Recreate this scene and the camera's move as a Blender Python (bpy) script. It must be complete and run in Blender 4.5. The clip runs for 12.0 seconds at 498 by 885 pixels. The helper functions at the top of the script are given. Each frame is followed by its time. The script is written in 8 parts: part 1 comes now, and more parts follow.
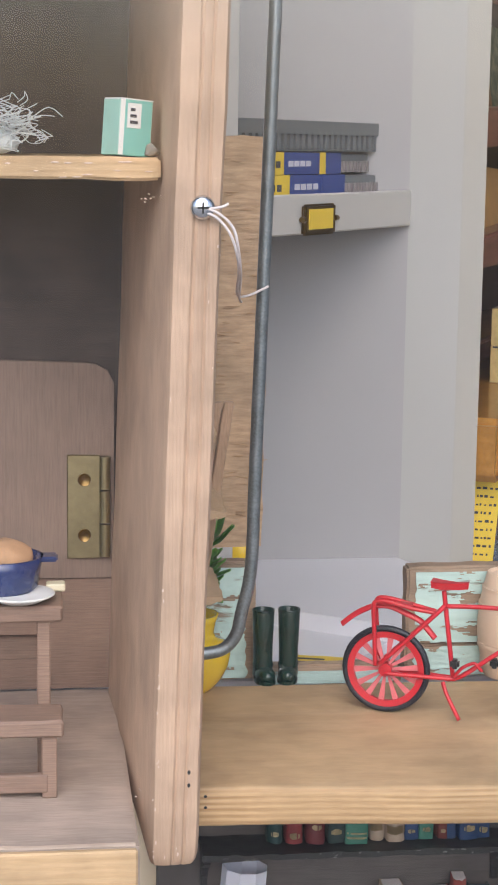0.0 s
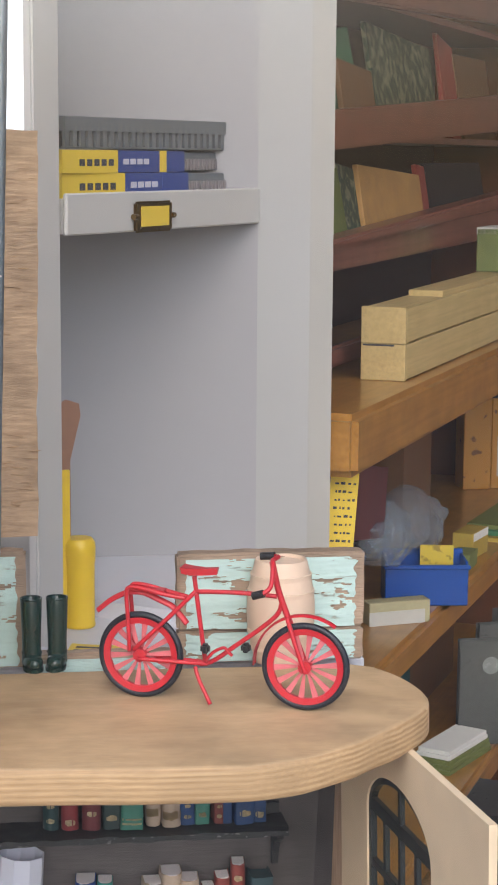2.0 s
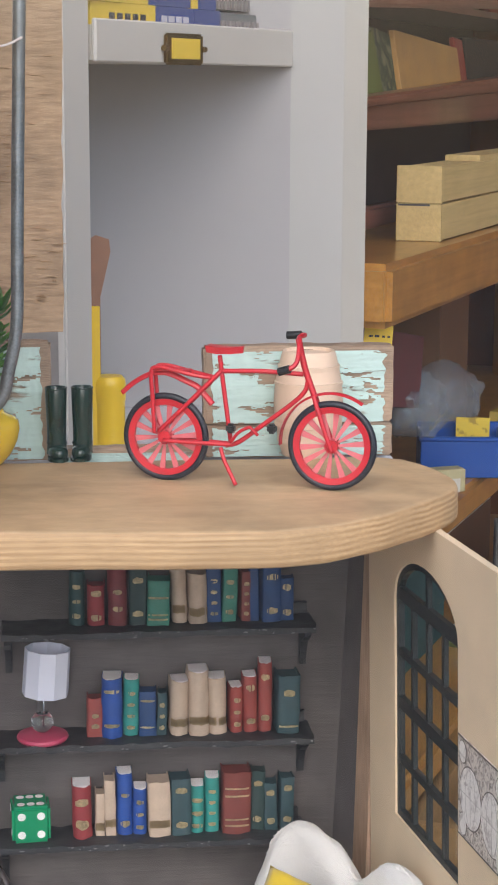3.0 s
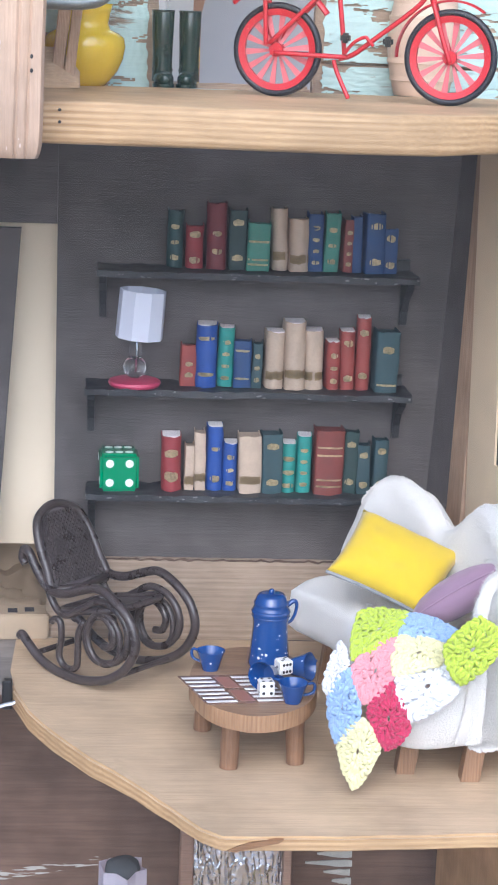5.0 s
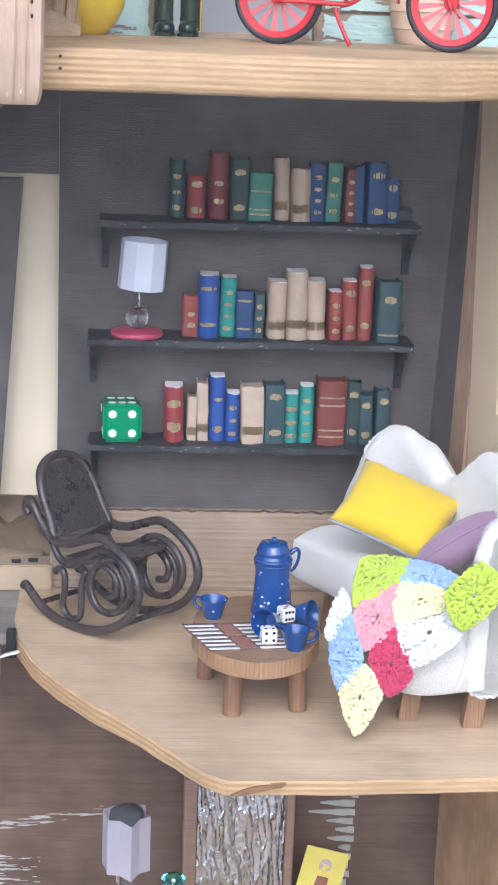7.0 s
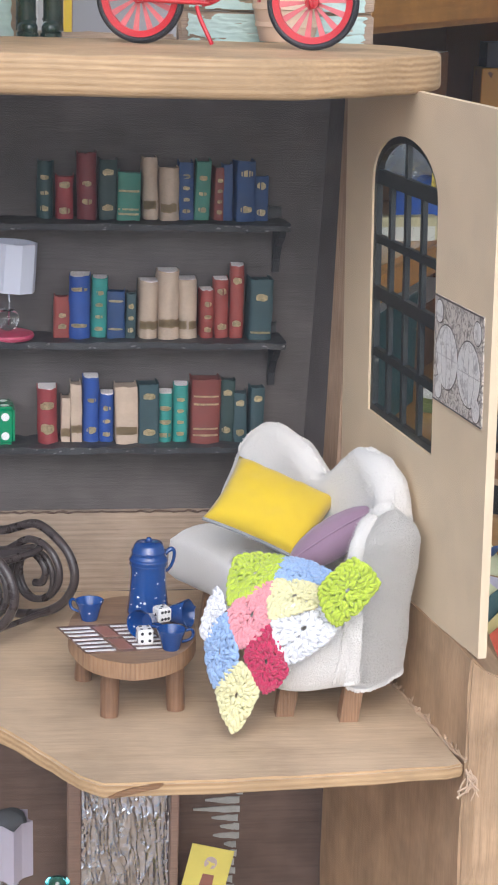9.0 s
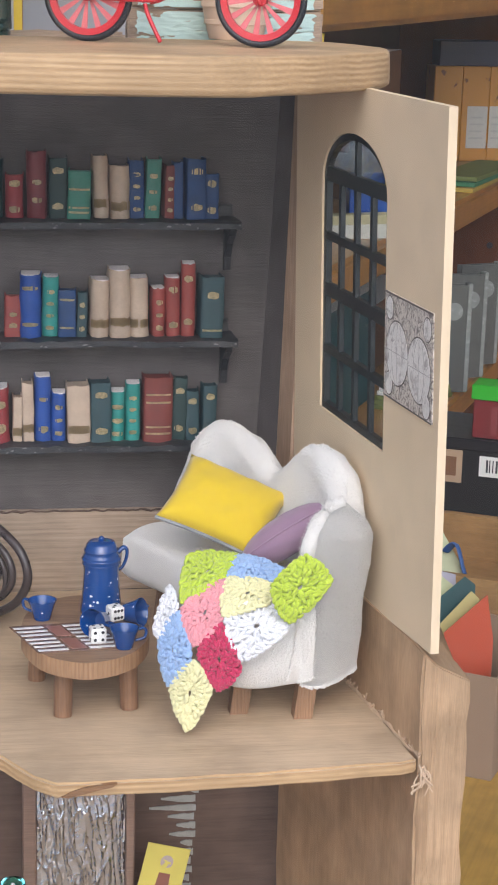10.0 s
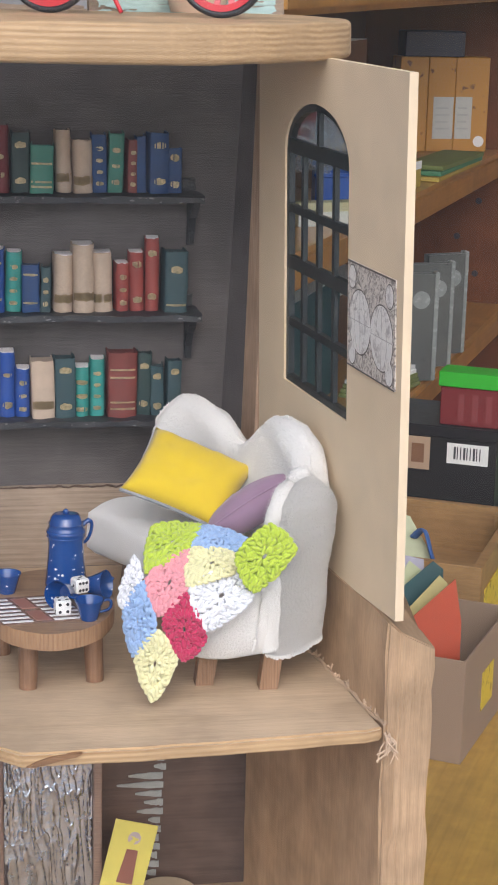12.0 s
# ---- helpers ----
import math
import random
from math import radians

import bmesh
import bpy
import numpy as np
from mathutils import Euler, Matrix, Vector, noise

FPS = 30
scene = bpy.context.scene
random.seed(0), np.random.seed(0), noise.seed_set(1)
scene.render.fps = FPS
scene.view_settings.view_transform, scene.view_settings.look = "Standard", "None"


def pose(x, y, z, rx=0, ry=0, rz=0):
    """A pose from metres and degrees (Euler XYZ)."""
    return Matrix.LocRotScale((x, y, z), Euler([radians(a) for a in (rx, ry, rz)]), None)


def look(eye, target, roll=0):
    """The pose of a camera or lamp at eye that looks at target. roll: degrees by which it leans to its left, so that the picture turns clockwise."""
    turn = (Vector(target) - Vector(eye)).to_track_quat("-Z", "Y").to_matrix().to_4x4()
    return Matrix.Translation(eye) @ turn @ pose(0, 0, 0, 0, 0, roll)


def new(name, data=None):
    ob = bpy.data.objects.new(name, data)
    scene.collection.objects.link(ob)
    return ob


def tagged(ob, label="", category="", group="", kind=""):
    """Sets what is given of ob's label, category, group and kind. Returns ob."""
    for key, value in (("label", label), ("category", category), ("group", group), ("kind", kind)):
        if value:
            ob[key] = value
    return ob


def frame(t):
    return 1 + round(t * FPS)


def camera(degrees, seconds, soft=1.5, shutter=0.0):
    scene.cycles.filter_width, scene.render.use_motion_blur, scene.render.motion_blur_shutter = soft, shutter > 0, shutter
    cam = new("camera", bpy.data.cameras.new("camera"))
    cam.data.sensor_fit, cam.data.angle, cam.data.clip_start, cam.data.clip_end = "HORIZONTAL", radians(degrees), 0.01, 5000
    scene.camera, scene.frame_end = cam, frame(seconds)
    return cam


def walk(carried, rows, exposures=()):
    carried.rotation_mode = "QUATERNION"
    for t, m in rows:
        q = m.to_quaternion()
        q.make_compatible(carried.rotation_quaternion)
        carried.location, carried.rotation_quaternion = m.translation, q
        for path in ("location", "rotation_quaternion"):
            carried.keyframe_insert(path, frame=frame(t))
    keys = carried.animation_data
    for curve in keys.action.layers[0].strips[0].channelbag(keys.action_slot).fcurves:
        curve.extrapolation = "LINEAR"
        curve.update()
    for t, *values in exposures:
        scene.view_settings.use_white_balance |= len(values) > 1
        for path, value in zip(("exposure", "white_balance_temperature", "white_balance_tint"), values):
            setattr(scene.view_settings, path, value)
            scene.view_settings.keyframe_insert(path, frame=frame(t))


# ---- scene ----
cam = camera(15.7, 12.0, soft=1.9)
PATH = [
    (0, (-0.06906, -0.69842, 0.43613), (0.03915, 0.18308, 0.29037), 0.82),
    (0.5, (-0.05201, -0.70502, 0.43860), (0.04902, 0.17747, 0.29369), 0.51),
    (1, (-0.02922, -0.70771, 0.44395), (0.07028, 0.17492, 0.29885), 0.59),
    (1.5, (-0.00439, -0.71306, 0.43863), (0.11306, 0.16779, 0.29615), 0.50),
    (2, (0.01459, -0.71805, 0.43119), (0.13174, 0.16292, 0.28921), 0.38),
    (2.5, (0.01962, -0.71809, 0.40684), (0.13766, 0.16205, 0.26048), 0.34),
    (3, (0.02001, -0.71933, 0.37252), (0.11678, 0.15852, 0.19927), 0.24),
    (3.2, (0.02194, -0.72100, 0.36086), (0.09462, 0.15877, 0.18560), 0.10),
    (4.8, (0.01063, -0.72225, 0.26588), (0.08494, 0.15080, 0.06028), 2.45),
    (5, (0.00944, -0.72199, 0.26301), (0.07206, 0.14975, 0.04817), 2.25),
    (5.5, (0.01064, -0.71962, 0.25728), (0.06749, 0.14856, 0.02696), 2.27),
    (6, (0.01098, -0.72435, 0.25761), (0.06456, 0.14363, 0.02581), 2.19),
    (6.5, (0.01199, -0.72459, 0.25870), (0.06422, 0.14280, 0.02438), 2.11),
    (6.7, (0.01050, -0.72442, 0.25847), (0.06516, 0.14300, 0.02483), 2.06),
    (8.3, (0.01360, -0.72668, 0.25586), (0.10078, 0.13942, 0.02723), 2.24),
    (8.5, (0.02351, -0.72155, 0.26021), (0.10899, 0.14284, 0.02458), 1.57),
    (9, (0.01903, -0.72509, 0.25957), (0.13111, 0.13700, 0.02670), 1.65),
    (9.5, (0.02043, -0.72524, 0.26000), (0.14229, 0.13539, 0.02661), 1.57),
    (10, (0.02158, -0.72533, 0.25905), (0.15392, 0.13394, 0.02633), 1.54),
    (10.5, (0.02203, -0.72549, 0.25824), (0.16790, 0.13206, 0.02731), 1.62),
    (11, (0.02477, -0.72650, 0.25692), (0.18875, 0.12795, 0.02667), 1.72),
    (11.5, (0.02444, -0.72726, 0.25574), (0.19542, 0.12566, 0.02488), 1.69),
    (12, (0.02383, -0.72823, 0.24903), (0.17054, 0.12881, 0.01672), 1.41),
]
walk(cam, [(t, look(eye, target, roll)) for t, eye, target, roll in PATH], exposures=[(0, 0.38, 6000, 10), (3.2, 0.42, 5950, 10), (4.8, 0.73, 5300, 10), (6.7, 0.76, 5300, 10), (8.5, 0.62, 5650, 10), (9.3, 0.42, 5750, 10), (12, 0.36, 5830, 10)])

# ---- daylight through the open shop front ----
world = bpy.data.worlds.new("sky")
scene.world = world
world.use_nodes = True
wn, wl = world.node_tree.nodes, world.node_tree.links
sky = wn.new("ShaderNodeTexSky")
sky.sky_type = "NISHITA"
sky.sun_disc = False
sky.sun_elevation = radians(40)
sky.sun_rotation = radians(186)
sky.air_density, sky.dust_density, sky.ozone_density = 1.0, 4.0, 1.0
wn["Background"].inputs["Strength"].default_value = 0.15
wl.new(sky.outputs["Color"], wn["Background"].inputs["Color"])
sun = new("sun", bpy.data.lights.new("sun", "SUN"))
sun.data.energy, sun.data.angle, sun.data.color = 1.12, radians(75), (0.95, 0.97, 1.0)
sun.matrix_world = look((-0.1, -1.0, 0.86), (0, 0, 0))

# ---- building helpers: everything below is written in millimetres ----
MM = 0.001


def thing(name, x, y, z, label, category, turn=0, group="", kind="", rx=0, ry=0):
    ob = new(name)
    ob.empty_display_size = 0.01
    ob.matrix_world = pose(x * MM, y * MM, z * MM, rx, ry, turn)
    return tagged(ob, label, category, group, kind)


def part(name, bm, material, parent=None, label="", smooth=False, at=None, turn=0, rx=0, ry=0):
    """Link a bmesh in millimetres as one mesh object under a thing or a part."""
    me = bpy.data.meshes.new(name)
    bmesh.ops.scale(bm, vec=(MM, MM, MM), verts=bm.verts)
    bmesh.ops.recalc_face_normals(bm, faces=bm.faces)
    bm.to_mesh(me)
    bm.free()
    if smooth:
        me.polygons.foreach_set("use_smooth", [True] * len(me.polygons))
        if smooth != "all":
            me.set_sharp_from_angle(angle=radians(40))
    for m in material if isinstance(material, (list, tuple)) else [material]:
        me.materials.append(m)
    ob = new(name, me)
    if parent:
        ob.parent = parent
    if at:
        ob.matrix_basis = pose(at[0] * MM, at[1] * MM, at[2] * MM, rx, ry, turn)
    return tagged(ob, label)


def solo(name, bm, material, label, category="", kind="", group="", smooth=False):
    ob = part(name, bm, material, None, "", smooth)
    return tagged(ob, label, category, group, kind)


def bevel(bm, verts, width, seg=1):
    if width:
        vs = set(verts)
        edges = [e for e in bm.edges if e.verts[0] in vs and e.verts[1] in vs and len(e.link_faces) == 2 and e.calc_face_angle(0) > 0.5]
        bmesh.ops.bevel(bm, geom=edges, offset=width, segments=seg, affect="EDGES", clamp_overlap=True)


def box(x0, y0, z0, x1, y1, z1, bev=0.0, seg=1, bm=None):
    bm = bm or bmesh.new()
    m = Matrix.LocRotScale(((x0 + x1) / 2, (y0 + y1) / 2, (z0 + z1) / 2), None, (abs(x1 - x0), abs(y1 - y0), abs(z1 - z0)))
    vs = bmesh.ops.create_cube(bm, size=1, matrix=m)["verts"]
    bevel(bm, vs, bev, seg)
    return bm


def slab(outline, z0, z1, bev=0.0, seg=1, bm=None):
    """An outline in x and y, raised from z0 to z1."""
    bm = bm or bmesh.new()
    low = [bm.verts.new((x, y, z0)) for x, y in outline]
    top = [bm.verts.new((x, y, z1)) for x, y in outline]
    n = len(outline)
    bm.faces.new(low[::-1]), bm.faces.new(top)
    for i in range(n):
        bm.faces.new((low[i], low[(i + 1) % n], top[(i + 1) % n], top[i]))
    bevel(bm, low + top, bev, seg)
    return bm


def rod(p, q, r0, r1=None, seg=10, bm=None):
    bm = bm or bmesh.new()
    p, q = Vector(p), Vector(q)
    r1 = r0 if r1 is None else r1
    m = Matrix.Translation((p + q) / 2) @ (q - p).to_track_quat("Z", "Y").to_matrix().to_4x4()
    bmesh.ops.create_cone(bm, cap_ends=True, segments=seg, radius1=max(r0, 1e-4), radius2=max(r1, 1e-4), depth=(q - p).length, matrix=m)
    return bm


def spline(points, steps=6, closed=False):
    """Catmull-Rom through the points."""
    pts = [Vector(p) for p in points]
    n = len(pts)
    out = []
    for i in range(n if closed else n - 1):
        a, b, c, d = (pts[(i + k) % n] if closed else pts[min(max(i + k, 0), n - 1)] for k in (-1, 0, 1, 2))
        for s in range(steps):
            t = s / steps
            out.append(0.5 * (2 * b + (c - a) * t + (2 * a - 5 * b + 4 * c - d) * t * t + (3 * b - a - 3 * c + d) * t ** 3))
    if not closed:
        out.append(pts[-1])
    return out


def tube(points, r, seg=8, closed=False, flat=1.0, bm=None):
    """A round bar along points; r a number or one radius for each point."""
    bm = bm or bmesh.new()
    pts = [Vector(p) for p in points]
    n = len(pts)
    rs = r if isinstance(r, (list, tuple)) else [r] * n
    rings, up = [], None
    for i, p in enumerate(pts):
        a, b = (pts[i - 1], pts[(i + 1) % n]) if closed else (pts[max(i - 1, 0)], pts[min(i + 1, n - 1)])
        d = (b - a).normalized()
        if up is None:
            up = d.orthogonal().normalized()
        up = (up - d * up.dot(d)).normalized()
        side = d.cross(up)
        rings.append([bm.verts.new(p + rs[i] * (up * math.cos(k * math.tau / seg) + flat * side * math.sin(k * math.tau / seg))) for k in range(seg)])
    for i in range(n if closed else n - 1):
        a, b = rings[i], rings[(i + 1) % n]
        off = 0
        if closed and i == n - 1:
            off = min(range(seg), key=lambda o: (a[0].co - b[o].co).length)
        for k in range(seg):
            bm.faces.new((a[k], a[(k + 1) % seg], b[(k + 1 + off) % seg], b[(k + off) % seg]))
    if not closed:
        bm.faces.new(rings[0][::-1]), bm.faces.new(rings[-1])
    return bm


def lathe(profile, seg=24, bm=None, x=0, y=0, squash=1.0):
    """A turned form about the vertical through x, y; profile rows of radius and height."""
    bm = bm or bmesh.new()
    rings = []
    for r, z in profile:
        if r < 1e-4:
            rings.append([bm.verts.new((x, y, z))])
        else:
            rings.append([bm.verts.new((x + r * math.cos(k * math.tau / seg), y + squash * r * math.sin(k * math.tau / seg), z)) for k in range(seg)])
    for a, b in zip(rings, rings[1:]):
        for k in range(seg):
            j = (k + 1) % seg
            f = [a[0] if len(a) == 1 else a[k], *([] if len(a) == 1 else [a[j]]), *([b[0]] if len(b) == 1 else [b[j], b[k]])]
            if len(f) > 2:
                bm.faces.new(f)
    return bm


def ball(x, y, z, r, bm=None, sub=2, sx=1, sy=1, sz=1):
    bm = bm or bmesh.new()
    m = Matrix.LocRotScale((x, y, z), None, (sx, sy, sz))
    bmesh.ops.create_icosphere(bm, subdivisions=sub, radius=r, matrix=m)
    return bm


def grid(f, nu, nv, bm=None, wrap=False):
    """A sheet of points f(u, v) for u, v from 0 to 1."""
    bm = bm or bmesh.new()
    vs = [[bm.verts.new(f(i / nu, j / nv)) for j in range(nv + 1)] for i in range(nu if wrap else nu + 1)]
    for i in range(nu):
        for j in range(nv):
            a, b = vs[i], vs[(i + 1) % len(vs)]
            bm.faces.new((a[j], b[j], b[j + 1], a[j + 1]))
    return bm


def shake(bm, size, scale, seed=0.0, verts=None):
    """Uneven, worn surface: push points by a smooth noise."""
    for v in verts or bm.verts:
        v.co += size * Vector(noise.noise_vector(v.co * scale + Vector((seed, seed * 1.7, -seed))))
    return bm


def cut(bm, step, axis=None):
    """Split long edges so that shake() has points to move."""
    for _ in range(6):
        long = [e for e in bm.edges if e.calc_length() > step and (axis is None or abs((e.verts[0].co - e.verts[1].co).normalized()[axis]) > 0.7)]
        if not long:
            break
        bmesh.ops.subdivide_edges(bm, edges=long, cuts=1, use_grid_fill=True)
    return bm


def turned(bm, m):
    bmesh.ops.transform(bm, matrix=m, verts=bm.verts)
    return bm


# ---- materials ----
def nodes_of(name):
    m = bpy.data.materials.new(name)
    m.use_nodes = True
    return m, m.node_tree.nodes, m.node_tree.links, m.node_tree.nodes["Principled BSDF"]


def ramp(nodes, links, fac, stops):
    r = nodes.new("ShaderNodeValToRGB")
    el = r.color_ramp.elements
    while len(el) < len(stops):
        el.new(0.5)
    for e, (p, c) in zip(el, stops):
        e.position, e.color = p, (*c[:3], 1)
    links.new(fac, r.inputs["Fac"])
    return r.outputs["Color"]


def coords(nodes, links, scale=(1, 1, 1), kind="Object", shift=True, turn=(0, 0, 0)):
    """Object space in millimetres, shifted at random for each object."""
    tc = nodes.new("ShaderNodeTexCoord")
    mp = nodes.new("ShaderNodeMapping")
    mp.inputs["Scale"].default_value = [s * 1000 for s in scale]
    mp.inputs["Rotation"].default_value = [radians(a) for a in turn]
    links.new(tc.outputs[kind], mp.inputs["Vector"])
    if shift:
        oi = nodes.new("ShaderNodeObjectInfo")
        mul = nodes.new("ShaderNodeMath")
        mul.operation = "MULTIPLY"
        mul.inputs[1].default_value = 300
        links.new(oi.outputs["Random"], mul.inputs[0])
        links.new(mul.outputs[0], mp.inputs["Location"])
    return mp.outputs["Vector"]


def noise_tex(nodes, links, vec, scale, detail=4, rough=0.55, distort=0.0):
    n = nodes.new("ShaderNodeTexNoise")
    n.inputs["Scale"].default_value, n.inputs["Detail"].default_value = scale, detail
    n.inputs["Roughness"].default_value, n.inputs["Distortion"].default_value = rough, distort
    links.new(vec, n.inputs["Vector"])
    return n.outputs["Fac"]


def mixed(nodes, links, a, b, fac, mode="MIX"):
    mx = nodes.new("ShaderNodeMix")
    mx.data_type, mx.blend_type = "RGBA", mode
    for sock, v in ((mx.inputs[6], a), (mx.inputs[7], b), (mx.inputs[0], fac)):
        if isinstance(v, (int, float)):
            sock.default_value = v
        elif isinstance(v, tuple):
            sock.default_value = (*v[:3], 1)
        else:
            links.new(v, sock)
    return mx.outputs[2]


def bump(nodes, links, bsdf, height, strength, dist=0.2):
    b = nodes.new("ShaderNodeBump")
    b.inputs["Strength"].default_value, b.inputs["Distance"].default_value = strength, dist * MM
    links.new(height, b.inputs["Height"])
    links.new(b.outputs["Normal"], bsdf.inputs["Normal"])


def plain(name, color, rough=0.5, metal=0.0, vary=0.12, scale=0.2, relief=0.15, coat=0.0, fine=3.0, dist=0.2, spec=0.5):
    """Paint, plastic, card or metal with a little unevenness at two sizes."""
    m, n, l, b = nodes_of(name)
    vec = coords(n, l)
    big, small = noise_tex(n, l, vec, scale), noise_tex(n, l, vec, fine, 3)
    dark, light = tuple(c * (1 - vary) for c in color), tuple(min(1, c * (1 + vary)) for c in color)
    col = ramp(n, l, big, [(0.3, dark), (0.7, light)])
    l.new(mixed(n, l, col, ramp(n, l, small, [(0.35, tuple(c * (1 - vary * 0.8) for c in color)), (0.65, light)]), 0.4), b.inputs["Base Color"])
    rr = n.new("ShaderNodeMapRange")
    rr.inputs["To Min"].default_value, rr.inputs["To Max"].default_value = max(0, rough - 0.08), min(1, rough + 0.1)
    l.new(big, rr.inputs["Value"])
    l.new(rr.outputs[0], b.inputs["Roughness"])
    b.inputs["Metallic"].default_value, b.inputs["Coat Weight"].default_value = metal, coat
    b.inputs["Specular IOR Level"].default_value = spec
    if relief:
        bump(n, l, b, small, relief, dist)
    return m


def wood(name, dark, light, axis=0, ring=0.35, stretch=0.06, rough=0.6, relief=0.35, blotch=0.25, lines=0.6, dist=0.3, coat=0.0, wear=None, fibres=0.38, fscale=1.6, swirl=11.0):
    """Long grain along one axis, in object space; rings spaced by ring per millimetre."""
    m, n, l, b = nodes_of(name)
    sc = [1, 1, 1]
    sc[axis] = stretch
    vec = coords(n, l, sc)
    warp = noise_tex(n, l, vec, 0.05, 2)
    w = n.new("ShaderNodeTexWave")
    w.wave_type, w.bands_direction = "BANDS", "XYZ"[(axis + 2) % 3] if axis != 2 else "X"
    w.inputs["Scale"].default_value, w.inputs["Distortion"].default_value = ring, swirl
    w.inputs["Detail"].default_value, w.inputs["Detail Scale"].default_value = 3.0, 0.8
    w.inputs["Detail Roughness"].default_value = 0.62
    l.new(vec, w.inputs["Vector"])
    fibre = noise_tex(n, l, vec, fscale, 5, 0.65)
    mid = tuple((a + c) / 2 for a, c in zip(dark, light))
    col = ramp(n, l, w.outputs["Fac"], [(0.1, dark), (0.45, mid), (0.9, light)])
    fade = n.new("ShaderNodeMath")
    fade.operation = "MULTIPLY"
    l.new(ramp(n, l, noise_tex(n, l, coords(n, l, [0.02 if i == axis else 0.1 for i in range(3)]), 1.0, 3), [(0.35, (0.15,) * 3), (0.65, (1, 1, 1))]), fade.inputs[0])
    fade.inputs[1].default_value = lines
    col = mixed(n, l, mid, col, fade.outputs[0])
    col = mixed(n, l, col, ramp(n, l, fibre, [(0.25, tuple(c * 0.62 for c in dark)), (0.6, light)]), fibres)
    stain = ramp(n, l, noise_tex(n, l, coords(n, l), 0.035, 5, 0.6), [(0.35, (1 - blotch,) * 3), (0.65, (1, 1, 1))])
    col = mixed(n, l, col, stain, 1.0, "MULTIPLY")
    if wear:
        patch = ramp(n, l, noise_tex(n, l, coords(n, l, (1, 1, 1)), 0.09, 6, 0.7), [(0.56, (0, 0, 0)), (0.62, (1, 1, 1))])
        col = mixed(n, l, col, wear, patch)
    l.new(col, b.inputs["Base Color"])
    b.inputs["Roughness"].default_value, b.inputs["Coat Weight"].default_value = rough, coat
    add = n.new("ShaderNodeMath")
    add.operation = "MULTIPLY_ADD"
    add.inputs[1].default_value = 0.3 * lines
    l.new(w.outputs["Fac"], add.inputs[0]), l.new(fibre, add.inputs[2])
    bump(n, l, b, add.outputs[0], relief, dist)
    return m


def cloth(name, color, weave=2.2, rough=0.95, fuzz=0.6, vary=0.15, dist=0.4):
    m, n, l, b = nodes_of(name)
    vec = coords(n, l)
    fine, big = noise_tex(n, l, vec, weave, 4, 0.7), noise_tex(n, l, vec, 0.08, 3)
    dark = tuple(c * (1 - vary) for c in color)
    col = mixed(n, l, ramp(n, l, fine, [(0.3, dark), (0.65, color)]), ramp(n, l, big, [(0.3, dark), (0.7, color)]), 0.4)
    l.new(col, b.inputs["Base Color"])
    b.inputs["Roughness"].default_value = rough
    b.inputs["Sheen Weight"].default_value = 0.3
    bump(n, l, b, fine, fuzz, dist)
    return m


def glassy(name, color=(1, 1, 1), rough=0.02, ior=1.45):
    m, n, l, b = nodes_of(name)
    b.inputs["Base Color"].default_value = (*color, 1)
    b.inputs["Transmission Weight"].default_value, b.inputs["Roughness"].default_value, b.inputs["IOR"].default_value = 1, rough, ior
    return m


def flaking(name, paint, under, cover=0.5, axis=0, edge=0.03):
    """Old paint with long flakes gone, down to the wood; the paint stands a little proud."""
    m, n, l, b = nodes_of(name)
    sc = [0.55, 0.55, 0.55]
    sc[axis] = 0.13
    vec = coords(n, l, sc)
    a = noise_tex(n, l, vec, 0.28, 6, 0.62, 0.4)
    mask = ramp(n, l, a, [(cover - edge, (1, 1, 1)), (cover + edge, (0, 0, 0))])
    vec2 = coords(n, l, [1.0 if i != axis else 0.08 for i in range(3)])
    grain = noise_tex(n, l, vec2, 1.1, 5, 0.65)
    wcol = ramp(n, l, grain, [(0.3, tuple(c * 0.55 for c in under)), (0.7, under)])
    pcol = ramp(n, l, noise_tex(n, l, vec2, 0.5, 4), [(0.3, tuple(c * 0.86 for c in paint)), (0.65, paint)])
    l.new(mixed(n, l, wcol, pcol, mask), b.inputs["Base Color"])
    b.inputs["Roughness"].default_value = 0.8
    add = n.new("ShaderNodeMath")
    add.operation = "MULTIPLY_ADD"
    l.new(mask, add.inputs[0]), l.new(grain, add.inputs[2])
    add.inputs[1].default_value = 1.2
    bump(n, l, b, add.outputs[0], 0.6, 0.5)
    return m


PINE = wood("pine", (0.49, 0.32, 0.16), (0.69, 0.495, 0.29), 0, ring=0.12, lines=0.45, fibres=0.26, blotch=0.30, fscale=2.0, swirl=6.0)
PINE_Z = wood("pine_upright", (0.40, 0.25, 0.15), (0.58, 0.41, 0.28), 2, ring=0.3)
FLOORWOOD = wood("floor_pine", (0.46, 0.33, 0.20), (0.71, 0.54, 0.36), 0, ring=0.11, lines=0.7, stretch=0.012, fscale=3.0, fibres=0.45, swirl=3.0)
PINKWOOD = wood("limed_wood", (0.49, 0.335, 0.225), (0.635, 0.46, 0.335), 2, ring=0.3, lines=0.28, blotch=0.26, fibres=0.24)
OLDPLANK = wood("weathered_plank", (0.26, 0.17, 0.11), (0.50, 0.37, 0.26), 0, ring=0.5, blotch=0.4, relief=0.7, lines=0.75)
BROWNWALL = wood("brown_board", (0.115, 0.072, 0.054), (0.215, 0.14, 0.105), 0, ring=0.05, lines=0.35, blotch=0.45, stretch=0.03)
